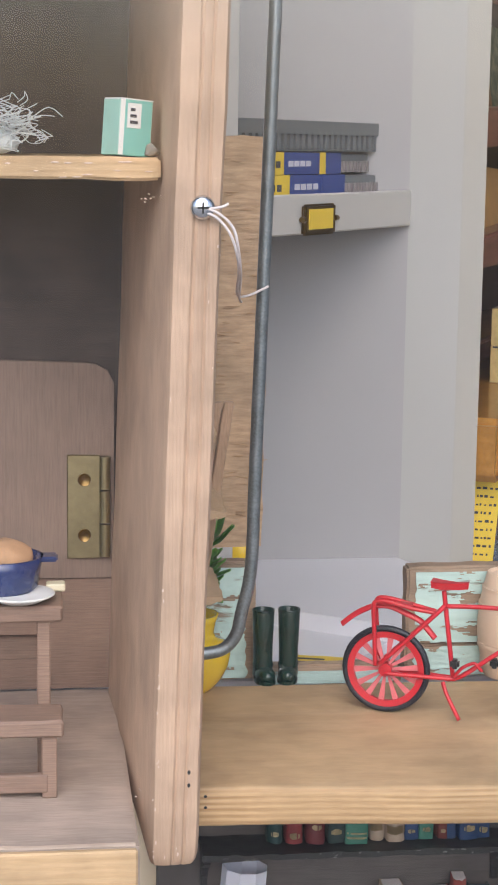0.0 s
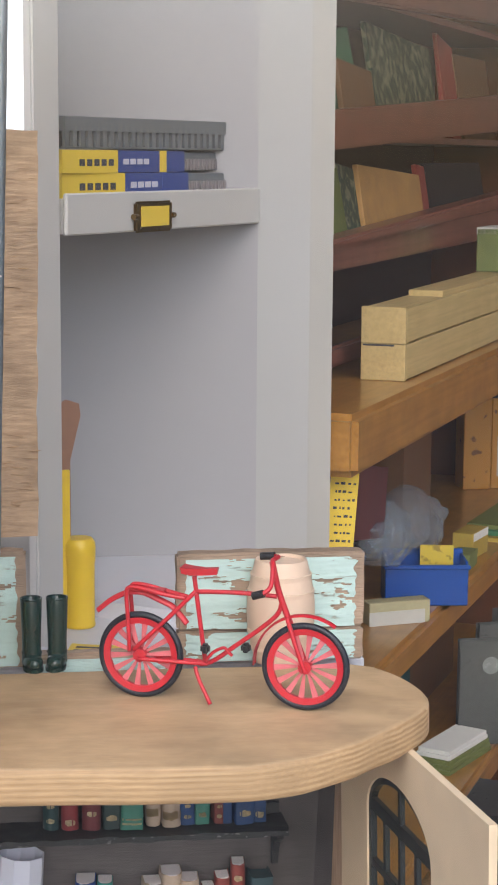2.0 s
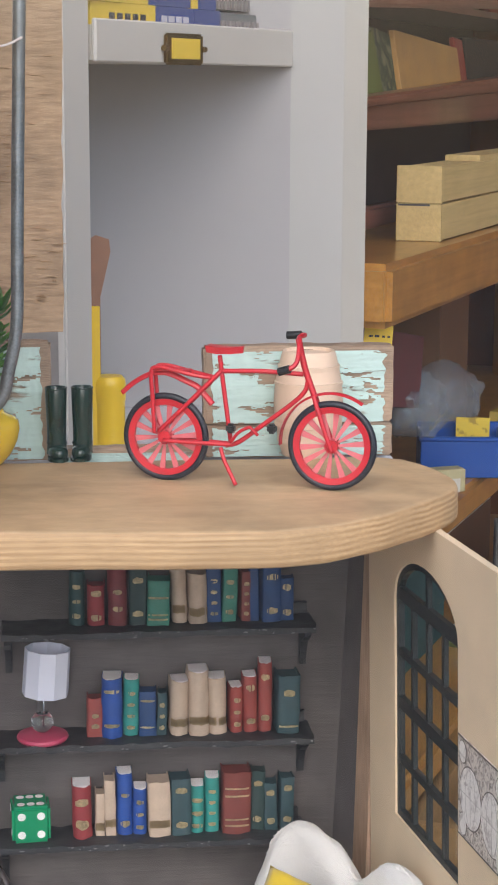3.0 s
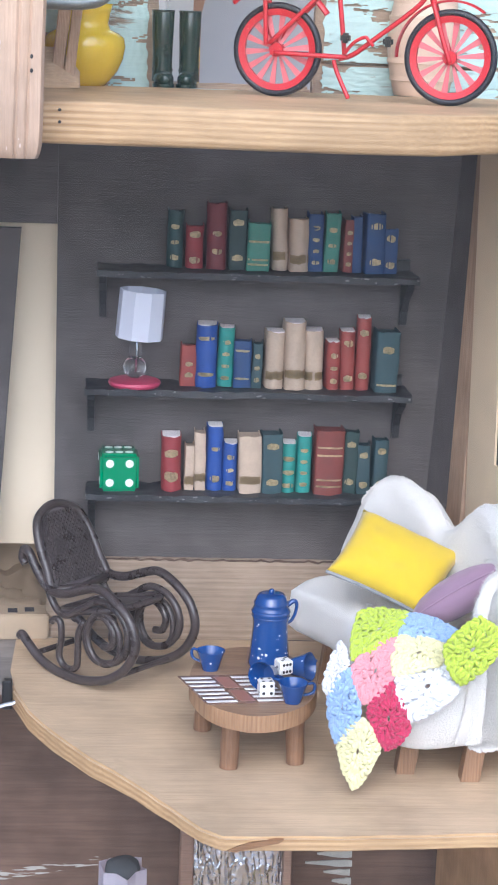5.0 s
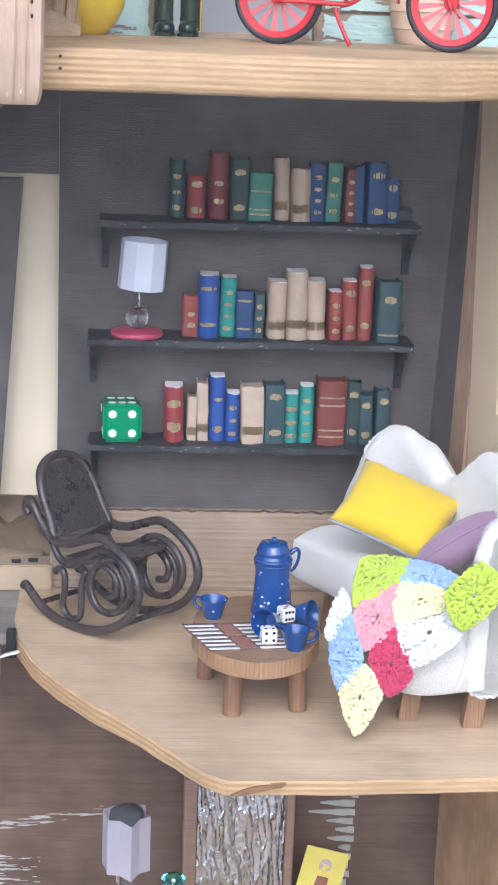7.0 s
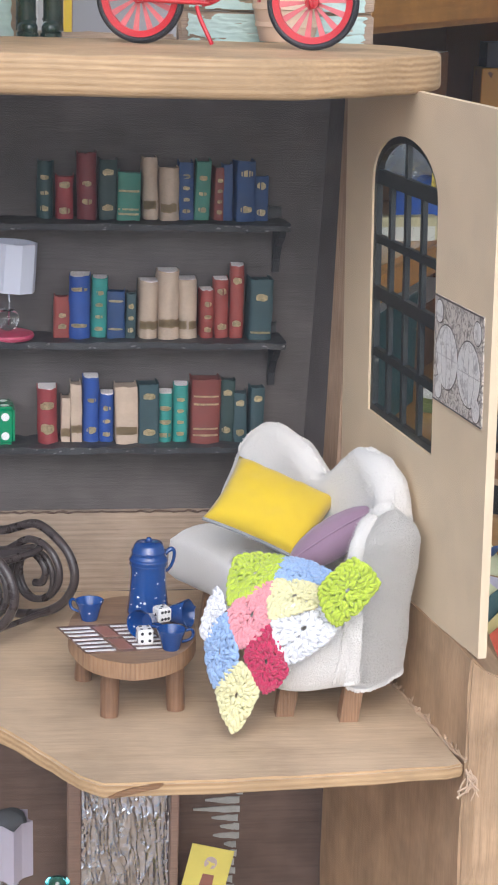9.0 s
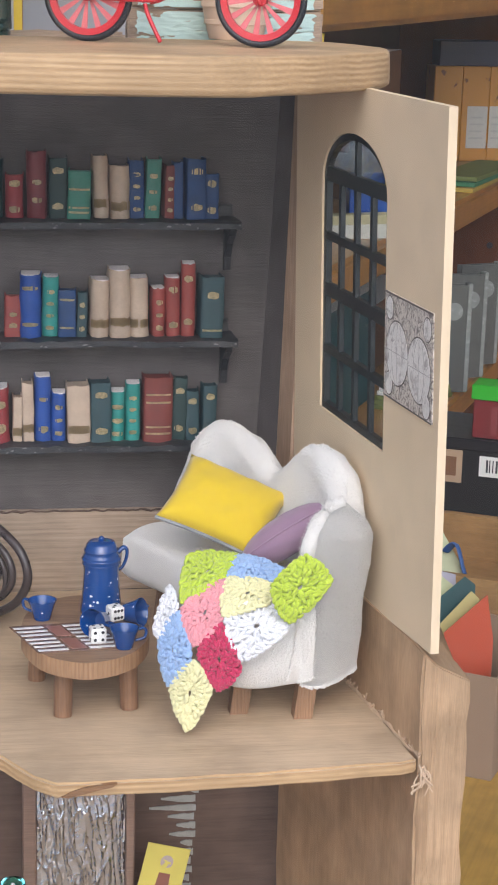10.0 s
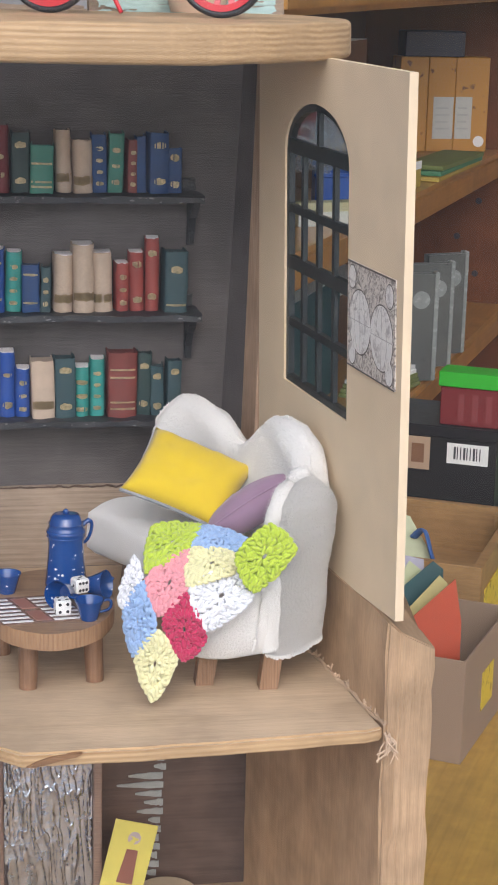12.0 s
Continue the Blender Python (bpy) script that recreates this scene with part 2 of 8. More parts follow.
DARKWALL = wood("dark_painted_plank", (0.088, 0.079, 0.078), (0.150, 0.132, 0.127), 0, ring=0.07, lines=0.2, blotch=0.40, relief=0.5, stretch=0.04, rough=0.7)
EDGEPINE = wood("pine_edge", (0.36, 0.205, 0.085), (0.66, 0.46, 0.25), 0, ring=0.15, lines=0.9, stretch=0.02, relief=0.5, blotch=0.2, swirl=3.0, fibres=0.25)
DARKSHELF = plain("black_shelf_paint", (0.028, 0.030, 0.034), 0.5, vary=0.3, relief=0.8, fine=0.9)
BEIGE = plain("beige_board", (0.72, 0.575, 0.385), 0.85, vary=0.10, scale=0.05, relief=0.35, fine=1.8)
WHITEPAINT = plain("white_gloss_paint", (0.51, 0.50, 0.475), 0.45, vary=0.04, scale=0.01, relief=0.1)
WALLWHITE = plain("white_wall", (0.40, 0.40, 0.41), 0.9, vary=0.04, scale=0.006, relief=0.2, fine=0.5)
SHOPBROWN = wood("shop_brown", (0.16, 0.060, 0.042), (0.31, 0.125, 0.085), 0, ring=0.02, lines=0.4, rough=0.28, relief=0.1, coat=0.3, fscale=0.3, stretch=0.03)
SHOPHONEY = wood("shop_honey", (0.34, 0.155, 0.026), (0.49, 0.25, 0.055), 0, ring=0.03, lines=0.4, rough=0.3, relief=0.1, coat=0.4, fscale=0.3, stretch=0.03)
BLACK = plain("black_plastic", (0.012, 0.013, 0.014), 0.35, vary=0.2, relief=0.1)
RED = plain("red_enamel", (0.50, 0.018, 0.03), 0.33, vary=0.12, relief=0.08)

# ---- shop shell and street ----
def shop_shell():
    st = dict(kind="structure")
    solo("floor", box(-1300, -420, -920, 1500, 1700, -900), SHOPHONEY, "honey-coloured timber shop floor", **st)
    solo("ceiling", box(-1300, -420, 1500, 1500, 1700, 1520), WALLWHITE, "plain white shop ceiling", **st)
    solo("wall_west", box(-1320, -420, -900, -1300, 1700, 1500), WALLWHITE, "plain white side wall of the shop", **st)
    solo("wall_east", box(1500, -420, -900, 1520, 1700, 1500), WALLWHITE, "plain white side wall of the shop", **st)
    bm = box(-1300, 1700, -900, -900, 1720, 1500)
    box(420, 1700, -900, 1500, 1720, 1500, bm=bm)
    box(-900, 1700, -900, 420, 1720, 250, bm=bm)
    box(-900, 1700, 1200, 420, 1720, 1500, bm=bm)
    solo("wall_north", bm, WALLWHITE, "plain white back wall with a window opening", **st)
    pave = plain("paving", (0.22, 0.21, 0.2), 0.85, scale=0.005, fine=0.2)
    solo("ground", box(-60000, -60000, -1000, 60000, 60000, -935), pave, "grey paved street outside the shop", **st)


DOOR_A, DOOR_TURN = (146, -30), -82.0
du, dv = math.cos(radians(DOOR_TURN)), math.sin(radians(DOOR_TURN))


def on_door(s, z, off=0.0):
    """A place on the open panel: s along it, z up; it leans a little. off: towards the room."""
    s -= 0.075 * (z - 120)
    return Vector((DOOR_A[0] + s * du + off * dv, DOOR_A[1] + s * dv - off * du, z))


def door_plate(pts, t0, t1, bm=None):
    """A plate on the panel with the outline pts of (s, z), between two depths."""
    bm = bm or bmesh.new()
    a = [bm.verts.new(on_door(s, z, t0)) for s, z in pts]
    b = [bm.verts.new(on_door(s, z, t1)) for s, z in pts]
    n = len(pts)
    bm.faces.new(a), bm.faces.new(b[::-1])
    for i in range(n):
        bm.faces.new((a[i], b[i], b[(i + 1) % n], a[(i + 1) % n]))
    return bm


WIN_L, WIN_R, WIN_B, WIN_S, WIN_T = 31.5, 100.5, 94.0, 181.0, 200.0


def arch(inset=0.0, steps=14):
    """The arched outline of the small window, from the lower left round to the lower right."""
    c, h = (WIN_L + WIN_R) / 2, (WIN_R - WIN_L) / 2 - inset
    top = [(c - h * math.cos(k * math.pi / steps), WIN_S + (WIN_T - WIN_S - inset) * math.sin(k * math.pi / steps)) for k in range(steps + 1)]
    return [(WIN_L + inset, WIN_B + inset)] + top + [(WIN_R - inset, WIN_B + inset)]


def round_slab(outline, z0, z1, r):
    """A board with its outline drawn in a little towards both faces."""
    bm = bmesh.new()
    n = len(outline)
    pts = [Vector((x, y, 0)) for x, y in outline]
    ins = []
    for i in range(n):
        d = (pts[(i + 1) % n] - pts[i]).normalized() + (pts[i] - pts[i - 1]).normalized()
        ins.append(Vector((-d.y, d.x, 0)).normalized())
    rings = []
    for k in range(5):
        a = k * math.pi / 8
        rings.append([bm.verts.new(p + q * r * (1 - math.sin(a)) + Vector((0, 0, z0 + r * 0.8 * (1 - math.cos(a))))) for p, q in zip(pts, ins)])
    for k in range(5):
        a = (4 - k) * math.pi / 8
        rings.append([bm.verts.new(p + q * r * (1 - math.sin(a)) + Vector((0, 0, z1 - r * 0.8 * (1 - math.cos(a))))) for p, q in zip(pts, ins)])
    for a, b in zip(rings, rings[1:]):
        for i in range(n):
            bm.faces.new((a[i], a[(i + 1) % n], b[(i + 1) % n], b[i]))
    bm.faces.new(rings[0][::-1]), bm.faces.new(rings[-1])
    return bm


def dollhouse():
    st = dict(kind="structure")
    # room floor with its cut-off corner and curved side
    out = [(-34, -3), (-34, -42), (-31, -62), (-24, -84), (-14, -104), (0, -127), (16, -148), (31, -172), (37, -182), (44, -187.5), (56, -188), (110, -186), (160, -182), (166, -180), (157, -113), (151, -84), (143, -3)]
    bm = slab(out, -5.2, 0)
    cut(bm, 14)
    bevel(bm, bm.verts, 0.8, 2)
    for v in bm.verts:
        if v.co.z < -2:
            v.co.z -= 3.0 * min(1, max(0, (38 - v.co.x) / 60))
    shake(bm, 0.45, 0.09, 3, [v for v in bm.verts if v.co.y < -60])
    bm.normal_update()
    for f in bm.faces:
        if abs(f.normal.z) < 0.7:
            f.material_index = 1
    solo("floor_room", bm, [FLOORWOOD, EDGEPINE], "pale pine floor board with a worn cut-off corner", smooth=True, **st)
    torn = [(46, -4.4), (49, -3.2), (53, -1.7), (58, -0.7), (64, -0.3), (62.5, -1.5), (58, -2.3), (53, -3.6), (48, -5.0)]
    chip = shake(cut(turned(slab(torn, 187.0, 188.7), Matrix.Rotation(radians(90), 4, "X")), 3), 0.4, 0.3, 5)
    solo("trim_chip", chip, wood("torn_wood", (0.15, 0.075, 0.03), (0.34, 0.18, 0.08), 0, ring=0.6, relief=1.0), "torn brown splinter on the floor board's front edge", smooth=True, **st)
    # back wall and the plank at its foot
    solo("wall_back", box(-18.4, 0, -4, 154, 8, 216.5), DARKWALL, "dark grey-brown painted back wall with plank grain", **st)
    bm = shake(cut(box(-21, -3.2, 0, 141, -0.1, 35), 9), 0.5, 0.11, 2)
    solo("wainscot_back", bm, GREYPINE, "bare pine plank along the foot of the back wall", smooth=True, **st)
    crack = tube([(-20 + 2 * k, -3.4 + 0.5 * noise.noise(Vector((k, 3, 1))), 35.0 + 0.8 * noise.noise(Vector((k * 0.6, 1, 5)))) for k in range(81)], [0.35 + 0.5 * abs(noise.noise(Vector((k * 0.7, 8, 2)))) for k in range(81)], 5)
    solo("trim_ragged_edge", crack, plain("dark_splinters", (0.12, 0.08, 0.06), 0.9, vary=0.5), "ragged dark upper edge of the pine plank", smooth=True, **st)
    # upper board
    end = spline([(92, -144, 0), (112, -138, 0), (131, -125, 0), (149, -108, 0), (161, -94, 0), (168, -81, 0), (169.5, -68, 0), (166, -48, 0), (158, -31, 0)], 5)
    out = [(-27, -24), (-25, -100), (-21.5, -137.4), (30, -140), (62, -143)] + [(q.x, q.y) for q in end] + [(146, -24)]
    bm = round_slab(out, 215.6, 229, 2.6)
    cut(bm, 16)
    shake(bm, 0.5, 0.06, 8)
    bm.normal_update()
    for f in bm.faces:
        if f.normal.y < -0.35 and abs(f.normal.z) < 0.75:
            f.material_index = 1
    solo("floor_upper", bm, [PINE, EDGEPINE], "thick pine board with a rounded end and worn edge", smooth=True, **st)
    for z in (226.4, 222.6):
        solo("trim_nail_hole", ball(-12.9, -138.05, z, 0.5, sub=2, sy=0.5, sx=1.2), BLACK, "small dark nail hole in the board's edge", **st)
    # right side: painted return, bare post, side board, open panel
    def leaning(a, b, c, d, z0, z1, shift):
        """An upright on four plan corners whose head is moved in x."""
        bm = slab([a, b, c, d], z0, z1)
        for v in bm.verts:
            v.co.x += shift * (v.co.z - 70) / 140
        return bm
    solo("wall_right", leaning((136.5, -0.1), (150, -0.1), (152, -15), (142.5, -15), 0, 216.5, 6), DARKWALL, "dark painted return of the side wall", **st)
    solo("post_right", leaning((142.6, -15.1), (152, -15.1), (156, -30), (145.6, -30), -5, 216.5, 3), PINE_Z, "bare pine corner post", **st)
    out = [(145.3, -30.2), (166.5, -180), (171, -183), (183, -181), (178, -120), (164, -30.2)]
    bm = slab(out, -150, 37.5)
    cut(bm, 14)
    bevel(bm, bm.verts, 0.9, 2)
    shake(bm, 0.7, 0.07, 4)
    for v in bm.verts:
        if v.co.z > 30:
            v.co.z -= 0.04 * (v.co.y + 60) if v.co.y > -60 else 0
    for v in bm.verts:
        if v.co.z > 10 and v.co.y < -150:
            v.co.z -= min(9, 0.75 * max(0, v.co.x - 167)) * (v.co.z - 10) / 28
    shake(bm, 1.3, 0.22, 9, [v for v in bm.verts if v.co.y < -158])
    solo("side_board", bm, SAWN, "rough sawn pine side board", smooth=True, **st)
    # glue and splinters where the floor meets the side board
    glue = bmesh.new()
    rng = random.Random(4)
    for i in range(26):
        s = rng.random()
        p = Vector((153 + 13.5 * s, -95 - 84 * s, 0.6))
        q = p + Vector((rng.uniform(-2, 2), rng.uniform(-4, 4), rng.uniform(0.2, 2.6)))
        tube(spline([p, (p + q) / 2 + Vector((rng.uniform(-1, 1), rng.uniform(-1, 1), 1)), q], 3), rng.uniform(0.2, 0.55), 5, bm=glue)
    for i in range(10):
        p = Vector((167 + rng.uniform(-1, 1), -182, -1 - rng.random() * 4))
        tube(spline([p, p + Vector((rng.uniform(-3, 3), -1.5, -2)), p + Vector((rng.uniform(-4, 4), -2, -5 - rng.random() * 3))], 3), rng.uniform(0.2, 0.5), 5, bm=glue)
    bead = [Vector((152 + 14.5 * k / 30, -92 - 88 * k / 30, 0.3)) + 0.9 * Vector(noise.noise_vector(Vector((k * 0.5, 2, 7)))) for k in range(31)]
    tube(bead, [0.5 + 1.1 * abs(noise.noise(Vector((k * 0.6, 1, 1)))) for k in range(31)], 7, bm=glue)
    solo("trim_splinters", glue, plain("dried_glue", (0.5, 0.36, 0.24), 0.5, vary=0.3), "dried glue and splinters along the floor joint", smooth=True, **st)
    # open panel with an arched opening
    outer = [(0, 35), (0, 216.6), (153, 216.6), (148.5, 39), (86, 35.5)]
    inner = arch()
    bm = bmesh.new()
    for off in (0.0, -3.0):
        o = [bm.verts.new(on_door(s, z, off)) for s, z in outer]
        i = [bm.verts.new(on_door(s, z, off)) for s, z in inner]
        edges = [bm.edges.new((o[k], o[(k + 1) % len(o)])) for k in range(len(o))] + [bm.edges.new((i[k], i[(k + 1) % len(i)])) for k in range(len(i))]
        bmesh.ops.triangle_fill(bm, edges=edges, use_beauty=True)
    for ring in (outer, inner):
        n = len(ring)
        bm.verts.index_update()
        find = lambda s, z, off: min(bm.verts, key=lambda v: (v.co - on_door(s, z, off)).length)
        for k in range(n):
            (s0, z0), (s1, z1) = ring[k], ring[(k + 1) % n]
            bm.faces.new((find(s0, z0, 0), find(s1, z1, 0), find(s1, z1, -3.6), find(s0, z0, -3.6)))
    solo("door_1", bm, BEIGE, "open beige board panel with an arched window opening", **st)
    # bench under the house
    solo("window_bench", box(-330, -330, -900, 215, 20, -156.5, 3), SHOPBROWN, "plain brown timber bench in the shop window", **st)
    # lower storey
    solo("wall_lower_back", box(-150, -8, -150, 150, 0, -5.6), BROWNWALL, "brown stained board back wall", **st)
    solo("floor_lower", box(-160, -200, -156, 200, 0, -150), PINE, "pine board floor of the lower storey", **st)


def small_window():
    w = thing("lattice_window", *on_door(64, WIN_B), "black lattice window set in the arched opening", "window")
    base = on_door(64, WIN_B)

    def put(name, pts, t0, t1, mat=BLACKPAINT, parent=w):
        bm = door_plate(pts, t0, t1)
        bmesh.ops.translate(bm, vec=-base, verts=bm.verts)
        return part(name, bm, mat, parent)
    a, b = arch(-0.8), arch(2.6)
    n = len(a)
    bm = bmesh.new()
    rows = [[bm.verts.new(on_door(s, z, t) - base) for s, z in ring] for ring, t in ((a, -0.9), (b, -0.9), (b, -3.3), (a, -3.3))]
    for k in range(4):
        p, q = rows[k], rows[(k + 1) % 4]
        for i in range(n):
            bm.faces.new((p[i], p[(i + 1) % n], q[(i + 1) % n], q[i]))
    part("frame", bm, BLACKPAINT, w)
    for s, z1 in ((48.5, WIN_S), (65, WIN_T - 2), (82, WIN_S)):
        put("upright_bar", [(s - 1.3, WIN_B + 1), (s + 1.3, WIN_B + 1), (s + 1.3, z1), (s - 1.3, z1)], -1.2, -3.0)
    for z, t in ((182.5, 2.6), (159.5, 1.5), (139.5, 2.4), (117, 1.5)):
        put("cross_bar", [(WIN_L + 1, z - t), (WIN_R - 1, z - t), (WIN_R - 1, z + t), (WIN_L + 1, z + t)], -1.0, -3.2)
    pane = put("pane", arch(2.0), -3.25, -3.45, FILM)
    pane.visible_shadow = False
    # old double-hemisphere map pinned beside it
    m0 = on_door(118, 133)
    mp = thing("map_print", *m0, "small grey and white old world map print", "map")

    def flat(name, pts, t0, t1, mat):
        bm = door_plate(pts, t0, t1)
        bmesh.ops.translate(bm, vec=-m0, verts=bm.verts)
        return part(name, bm, mat, mp)
    flat("paper", [(102, 114.7), (146, 115), (145.5, 151), (102, 151)], 0.5, 0.05, MAPGREY)
    ring = lambda s, z, rs, rz: [(s + rs * math.cos(k * math.tau / 28), z + rz * math.sin(k * math.tau / 28)) for k in range(28)]
    for s, z in ((114, 131.5), (134, 130)):
        h = flat("hemisphere", ring(s, z, 10.4, 11.2), 0.6, 0.5, MAPINK)
        bm = door_plate(ring(s, z, 9.9, 10.7), 0.68, 0.6)
        bmesh.ops.translate(bm, vec=-m0, verts=bm.verts)
        part("globe", bm, MAPWHITE, h)
        for f in (-0.5, 0.0, 0.5):
            bow = [(s + 9.6 * f * math.cos(radians(q)), z + 10.4 * math.sin(radians(q))) for q in range(-90, 91, 15)]
            bm = door_plate(bow + [(u + 0.28, v) for u, v in bow[::-1]], 0.74, 0.68)
            bmesh.ops.translate(bm, vec=-m0, verts=bm.verts)
            part("meridian", bm, MAPLINE, h)
        bm = door_plate([(s - 9.8, z - 0.12), (s + 9.8, z - 0.12), (s + 9.8, z + 0.12), (s - 9.8, z + 0.12)], 0.75, 0.69)
        bmesh.ops.translate(bm, vec=-m0, verts=bm.verts)
        part("equator", bm, MAPLINE, h)
    for s, z in ((106.6, 145.8), (140.8, 144.8), (106.8, 120), (141, 119.6)):
        d = flat("corner_disc", ring(s, z, 3.6, 4.2), 0.6, 0.5, MAPINK)
        bm = door_plate(ring(s, z, 3.2, 3.8), 0.68, 0.6)
        bmesh.ops.translate(bm, vec=-m0, verts=bm.verts)
        part("roundel", bm, MAPWHITE, d)
    for z0, z1 in ((150.4, 151.0), (114.9, 115.4)):
        flat("border", [(102, z0), (145.7, z0), (145.7, z1), (102, z1)], 0.62, 0.5, MAPINK)


FILM = bpy.data.materials.new("window_film")
FILM.use_nodes = True
fn, fl = FILM.node_tree.nodes, FILM.node_tree.links
fn.remove(fn["Principled BSDF"])
film_mix, film_clear, film_gloss = fn.new("ShaderNodeMixShader"), fn.new("ShaderNodeBsdfTransparent"), fn.new("ShaderNodeBsdfGlossy")
film_mix.inputs[0].default_value, film_gloss.inputs["Roughness"].default_value = 0.05, 0.05
film_clear.inputs[0].default_value = (0.95, 0.97, 0.96, 1)
fl.new(film_clear.outputs[0], film_mix.inputs[1]), fl.new(film_gloss.outputs[0], film_mix.inputs[2])
fl.new(film_mix.outputs[0], fn["Material Output"].inputs["Surface"])
GREYPINE = wood("grey_pine", (0.27, 0.195, 0.135), (0.50, 0.39, 0.29), 0, ring=0.12, blotch=0.25, lines=0.65, stretch=0.02, swirl=3.5)
SAWN = wood("sawn_pine", (0.40, 0.245, 0.125), (0.63, 0.43, 0.255), 2, ring=0.10, blotch=0.35, relief=0.6, lines=0.4, swirl=3.0, stretch=0.02, fscale=2.4, fibres=0.45)
BLACKPAINT = plain("black_lattice", (0.014, 0.018, 0.018), 0.45, vary=0.25)


def map_paper(name, ink, paper, scale, cover):
    m, n, l, b = nodes_of(name)
    vec = coords(n, l)
    v = noise_tex(n, l, vec, scale, 6, 0.75, 1.2)
    l.new(ramp(n, l, v, [(cover - 0.05, ink), (cover + 0.05, paper)]), b.inputs["Base Color"])
    b.inputs["Roughness"].default_value = 0.6
    return m


MAPGREY = map_paper("map_print", (0.20, 0.17, 0.15), (0.66, 0.60, 0.53), 0.42, 0.48)
MAPWHITE = map_paper("map_disc", (0.42, 0.385, 0.36), (0.76, 0.73, 0.69), 0.16, 0.44)
MAPINK = plain("map_ink", (0.12, 0.10, 0.09), 0.7, vary=0.3)
MAPLINE = plain("map_line", (0.40, 0.37, 0.35), 0.7, vary=0.2)

shop_shell()
dollhouse()
small_window()

# ---- things on the upper board ----
def bicycle():
    g = math.degrees(math.atan2(-23, 58.5))
    bike = thing("toy_bicycle", 62.6, -62, 229, "red metal miniature bicycle with black tyres on the board", "bicycle", turn=g)
    bike.scale = (1.04, 1.04, 1.04)
    # local: x along the bicycle, z up; the rear hub stands over x = -1
    R = 15.9

    def wheel(x, lean):
        w = part("wheel", rod((0, -2.2, 0), (0, 2.2, 0), 2.4, seg=14), RED, bike, at=(x, 0, R), turn=lean)
        tyre = tube([(math.cos(k * math.tau / 40) * (R - 1.2), 0, math.sin(k * math.tau / 40) * (R - 1.2)) for k in range(40)], 1.25, 8, True)
        part("tyre", tyre, BLACKRUBBER, w, "black rubber tyre", smooth="all")
        rim = bmesh.new()
        prof = [(R - 2.1, -1.2), (R - 4.3, -0.9), (R - 4.3, 0.9), (R - 2.1, 1.2)]
        rings = [[rim.verts.new((r * math.cos(k * math.tau / 40), y, r * math.sin(k * math.tau / 40))) for k in range(40)] for r, y in prof]
        for i in range(4):
            a, b = rings[i], rings[(i + 1) % 4]
            for k in range(40):
                rim.faces.new((a[k], a[(k + 1) % 40], b[(k + 1) % 40], b[k]))
        part("rim", rim, RED, w, smooth=True)
        for k in range(14):
            a = k * math.tau / 14 + 0.1
            side = 0.7 if k % 2 else -0.7
            d, t = Vector((math.cos(a), 0, math.sin(a))), Vector((-math.sin(a), 0, math.cos(a)))
            bm = bmesh.new()
            p, q = d * 2.0 + Vector((0, side, 0)), d * (R - 3.6)
            vs = [bm.verts.new(c) for c in (p - t * 0.4, p + t * 0.4, q + t * 1.15, q - t * 1.15)]
            f = bm.faces.new(vs)
            ext = bmesh.ops.extrude_face_region(bm, geom=[f])["geom"]
            bmesh.ops.translate(bm, vec=(0, 0.45, 0), verts=[e for e in ext if isinstance(e, bmesh.types.BMVert)])
            part("spoke", bm, PINKRED, w, "paler red flat spoke")
        return w
    wheel(-1.1, 0)
    wheel(59.6, 0)

    def bar(name, pts, r=0.85, mat=RED, label="", steps=5, flat=1.0):
        part(name, tube(spline(pts, steps), r, 8, flat=flat), mat, bike, label, smooth="all")
    bar("seat_tube", [(23, 0, 14.5), (20.5, 0, 33), (18.8, 0, 46)])
    bar("top_tube", [(19.6, 0, 40.4), (34, 0, 41), (49, 0, 40.6)])
    bar("head_tube", [(47.2, 0, 53), (49.5, 0, 43), (53.3, 0, 32.5)], 1.15)
    bar("down_tube", [(50.6, 0, 38), (49.5, 0, 34.5), (45, 0, 30), (34, 0, 21.5), (26, 0, 15.5), (21, 0, 13.8)])
    for y in (-2.6, 2.6):
        bar("chain_stay", [(-1.5, y, 14.9), (12, y * 0.7, 14.6), (24, y * 0.3, 14.4)], 0.8)
        bar("seat_stay", [(-3.2, y, 18), (8, y * 0.8, 29), (19.5, y * 0.35, 40.6)], 0.8)
        bar("fork_leg", [(53, y * 0.5, 33.5), (56.5, y * 0.9, 23.5), (60, y, 14)], 0.85)
        bar("rack_leg", [(-4.6, y, 17.5), (-5.2, y, 30), (-5.7, y, 38.5), (-4.6, y, 41.0), (0, y, 41), (8, y, 39.3), (16, y * 0.5, 38)], 0.8)
    part("rack_plate", box(-4, -2.6, 39.8, 8, 2.6, 40.5, 0.2), RED, bike)

    def guard(name, cx, r, a0, a1, half=1.7, n=18):
        bm = bmesh.new()
        rows = []
        for k in range(n + 1):
            a = radians(a0 + (a1 - a0) * k / n)
            rows.append([bm.verts.new((cx + rr * math.cos(a), y, R + rr * math.sin(a))) for rr, y in ((r, -half), (r + 0.7, -half * 0.5), (r + 0.7, half * 0.5), (r, half), (r + 0.2, half * 0.4), (r + 0.2, -half * 0.4))])
        for p, q in zip(rows, rows[1:]):
            for i in range(6):
                bm.faces.new((p[i], p[(i + 1) % 6], q[(i + 1) % 6], q[i]))
        bm.faces.new(rows[0]), bm.faces.new(rows[-1][::-1])
        part(name, bm, RED, bike, smooth=True)
    guard("front_mudguard", 59.4, 18.2, 182, 54)
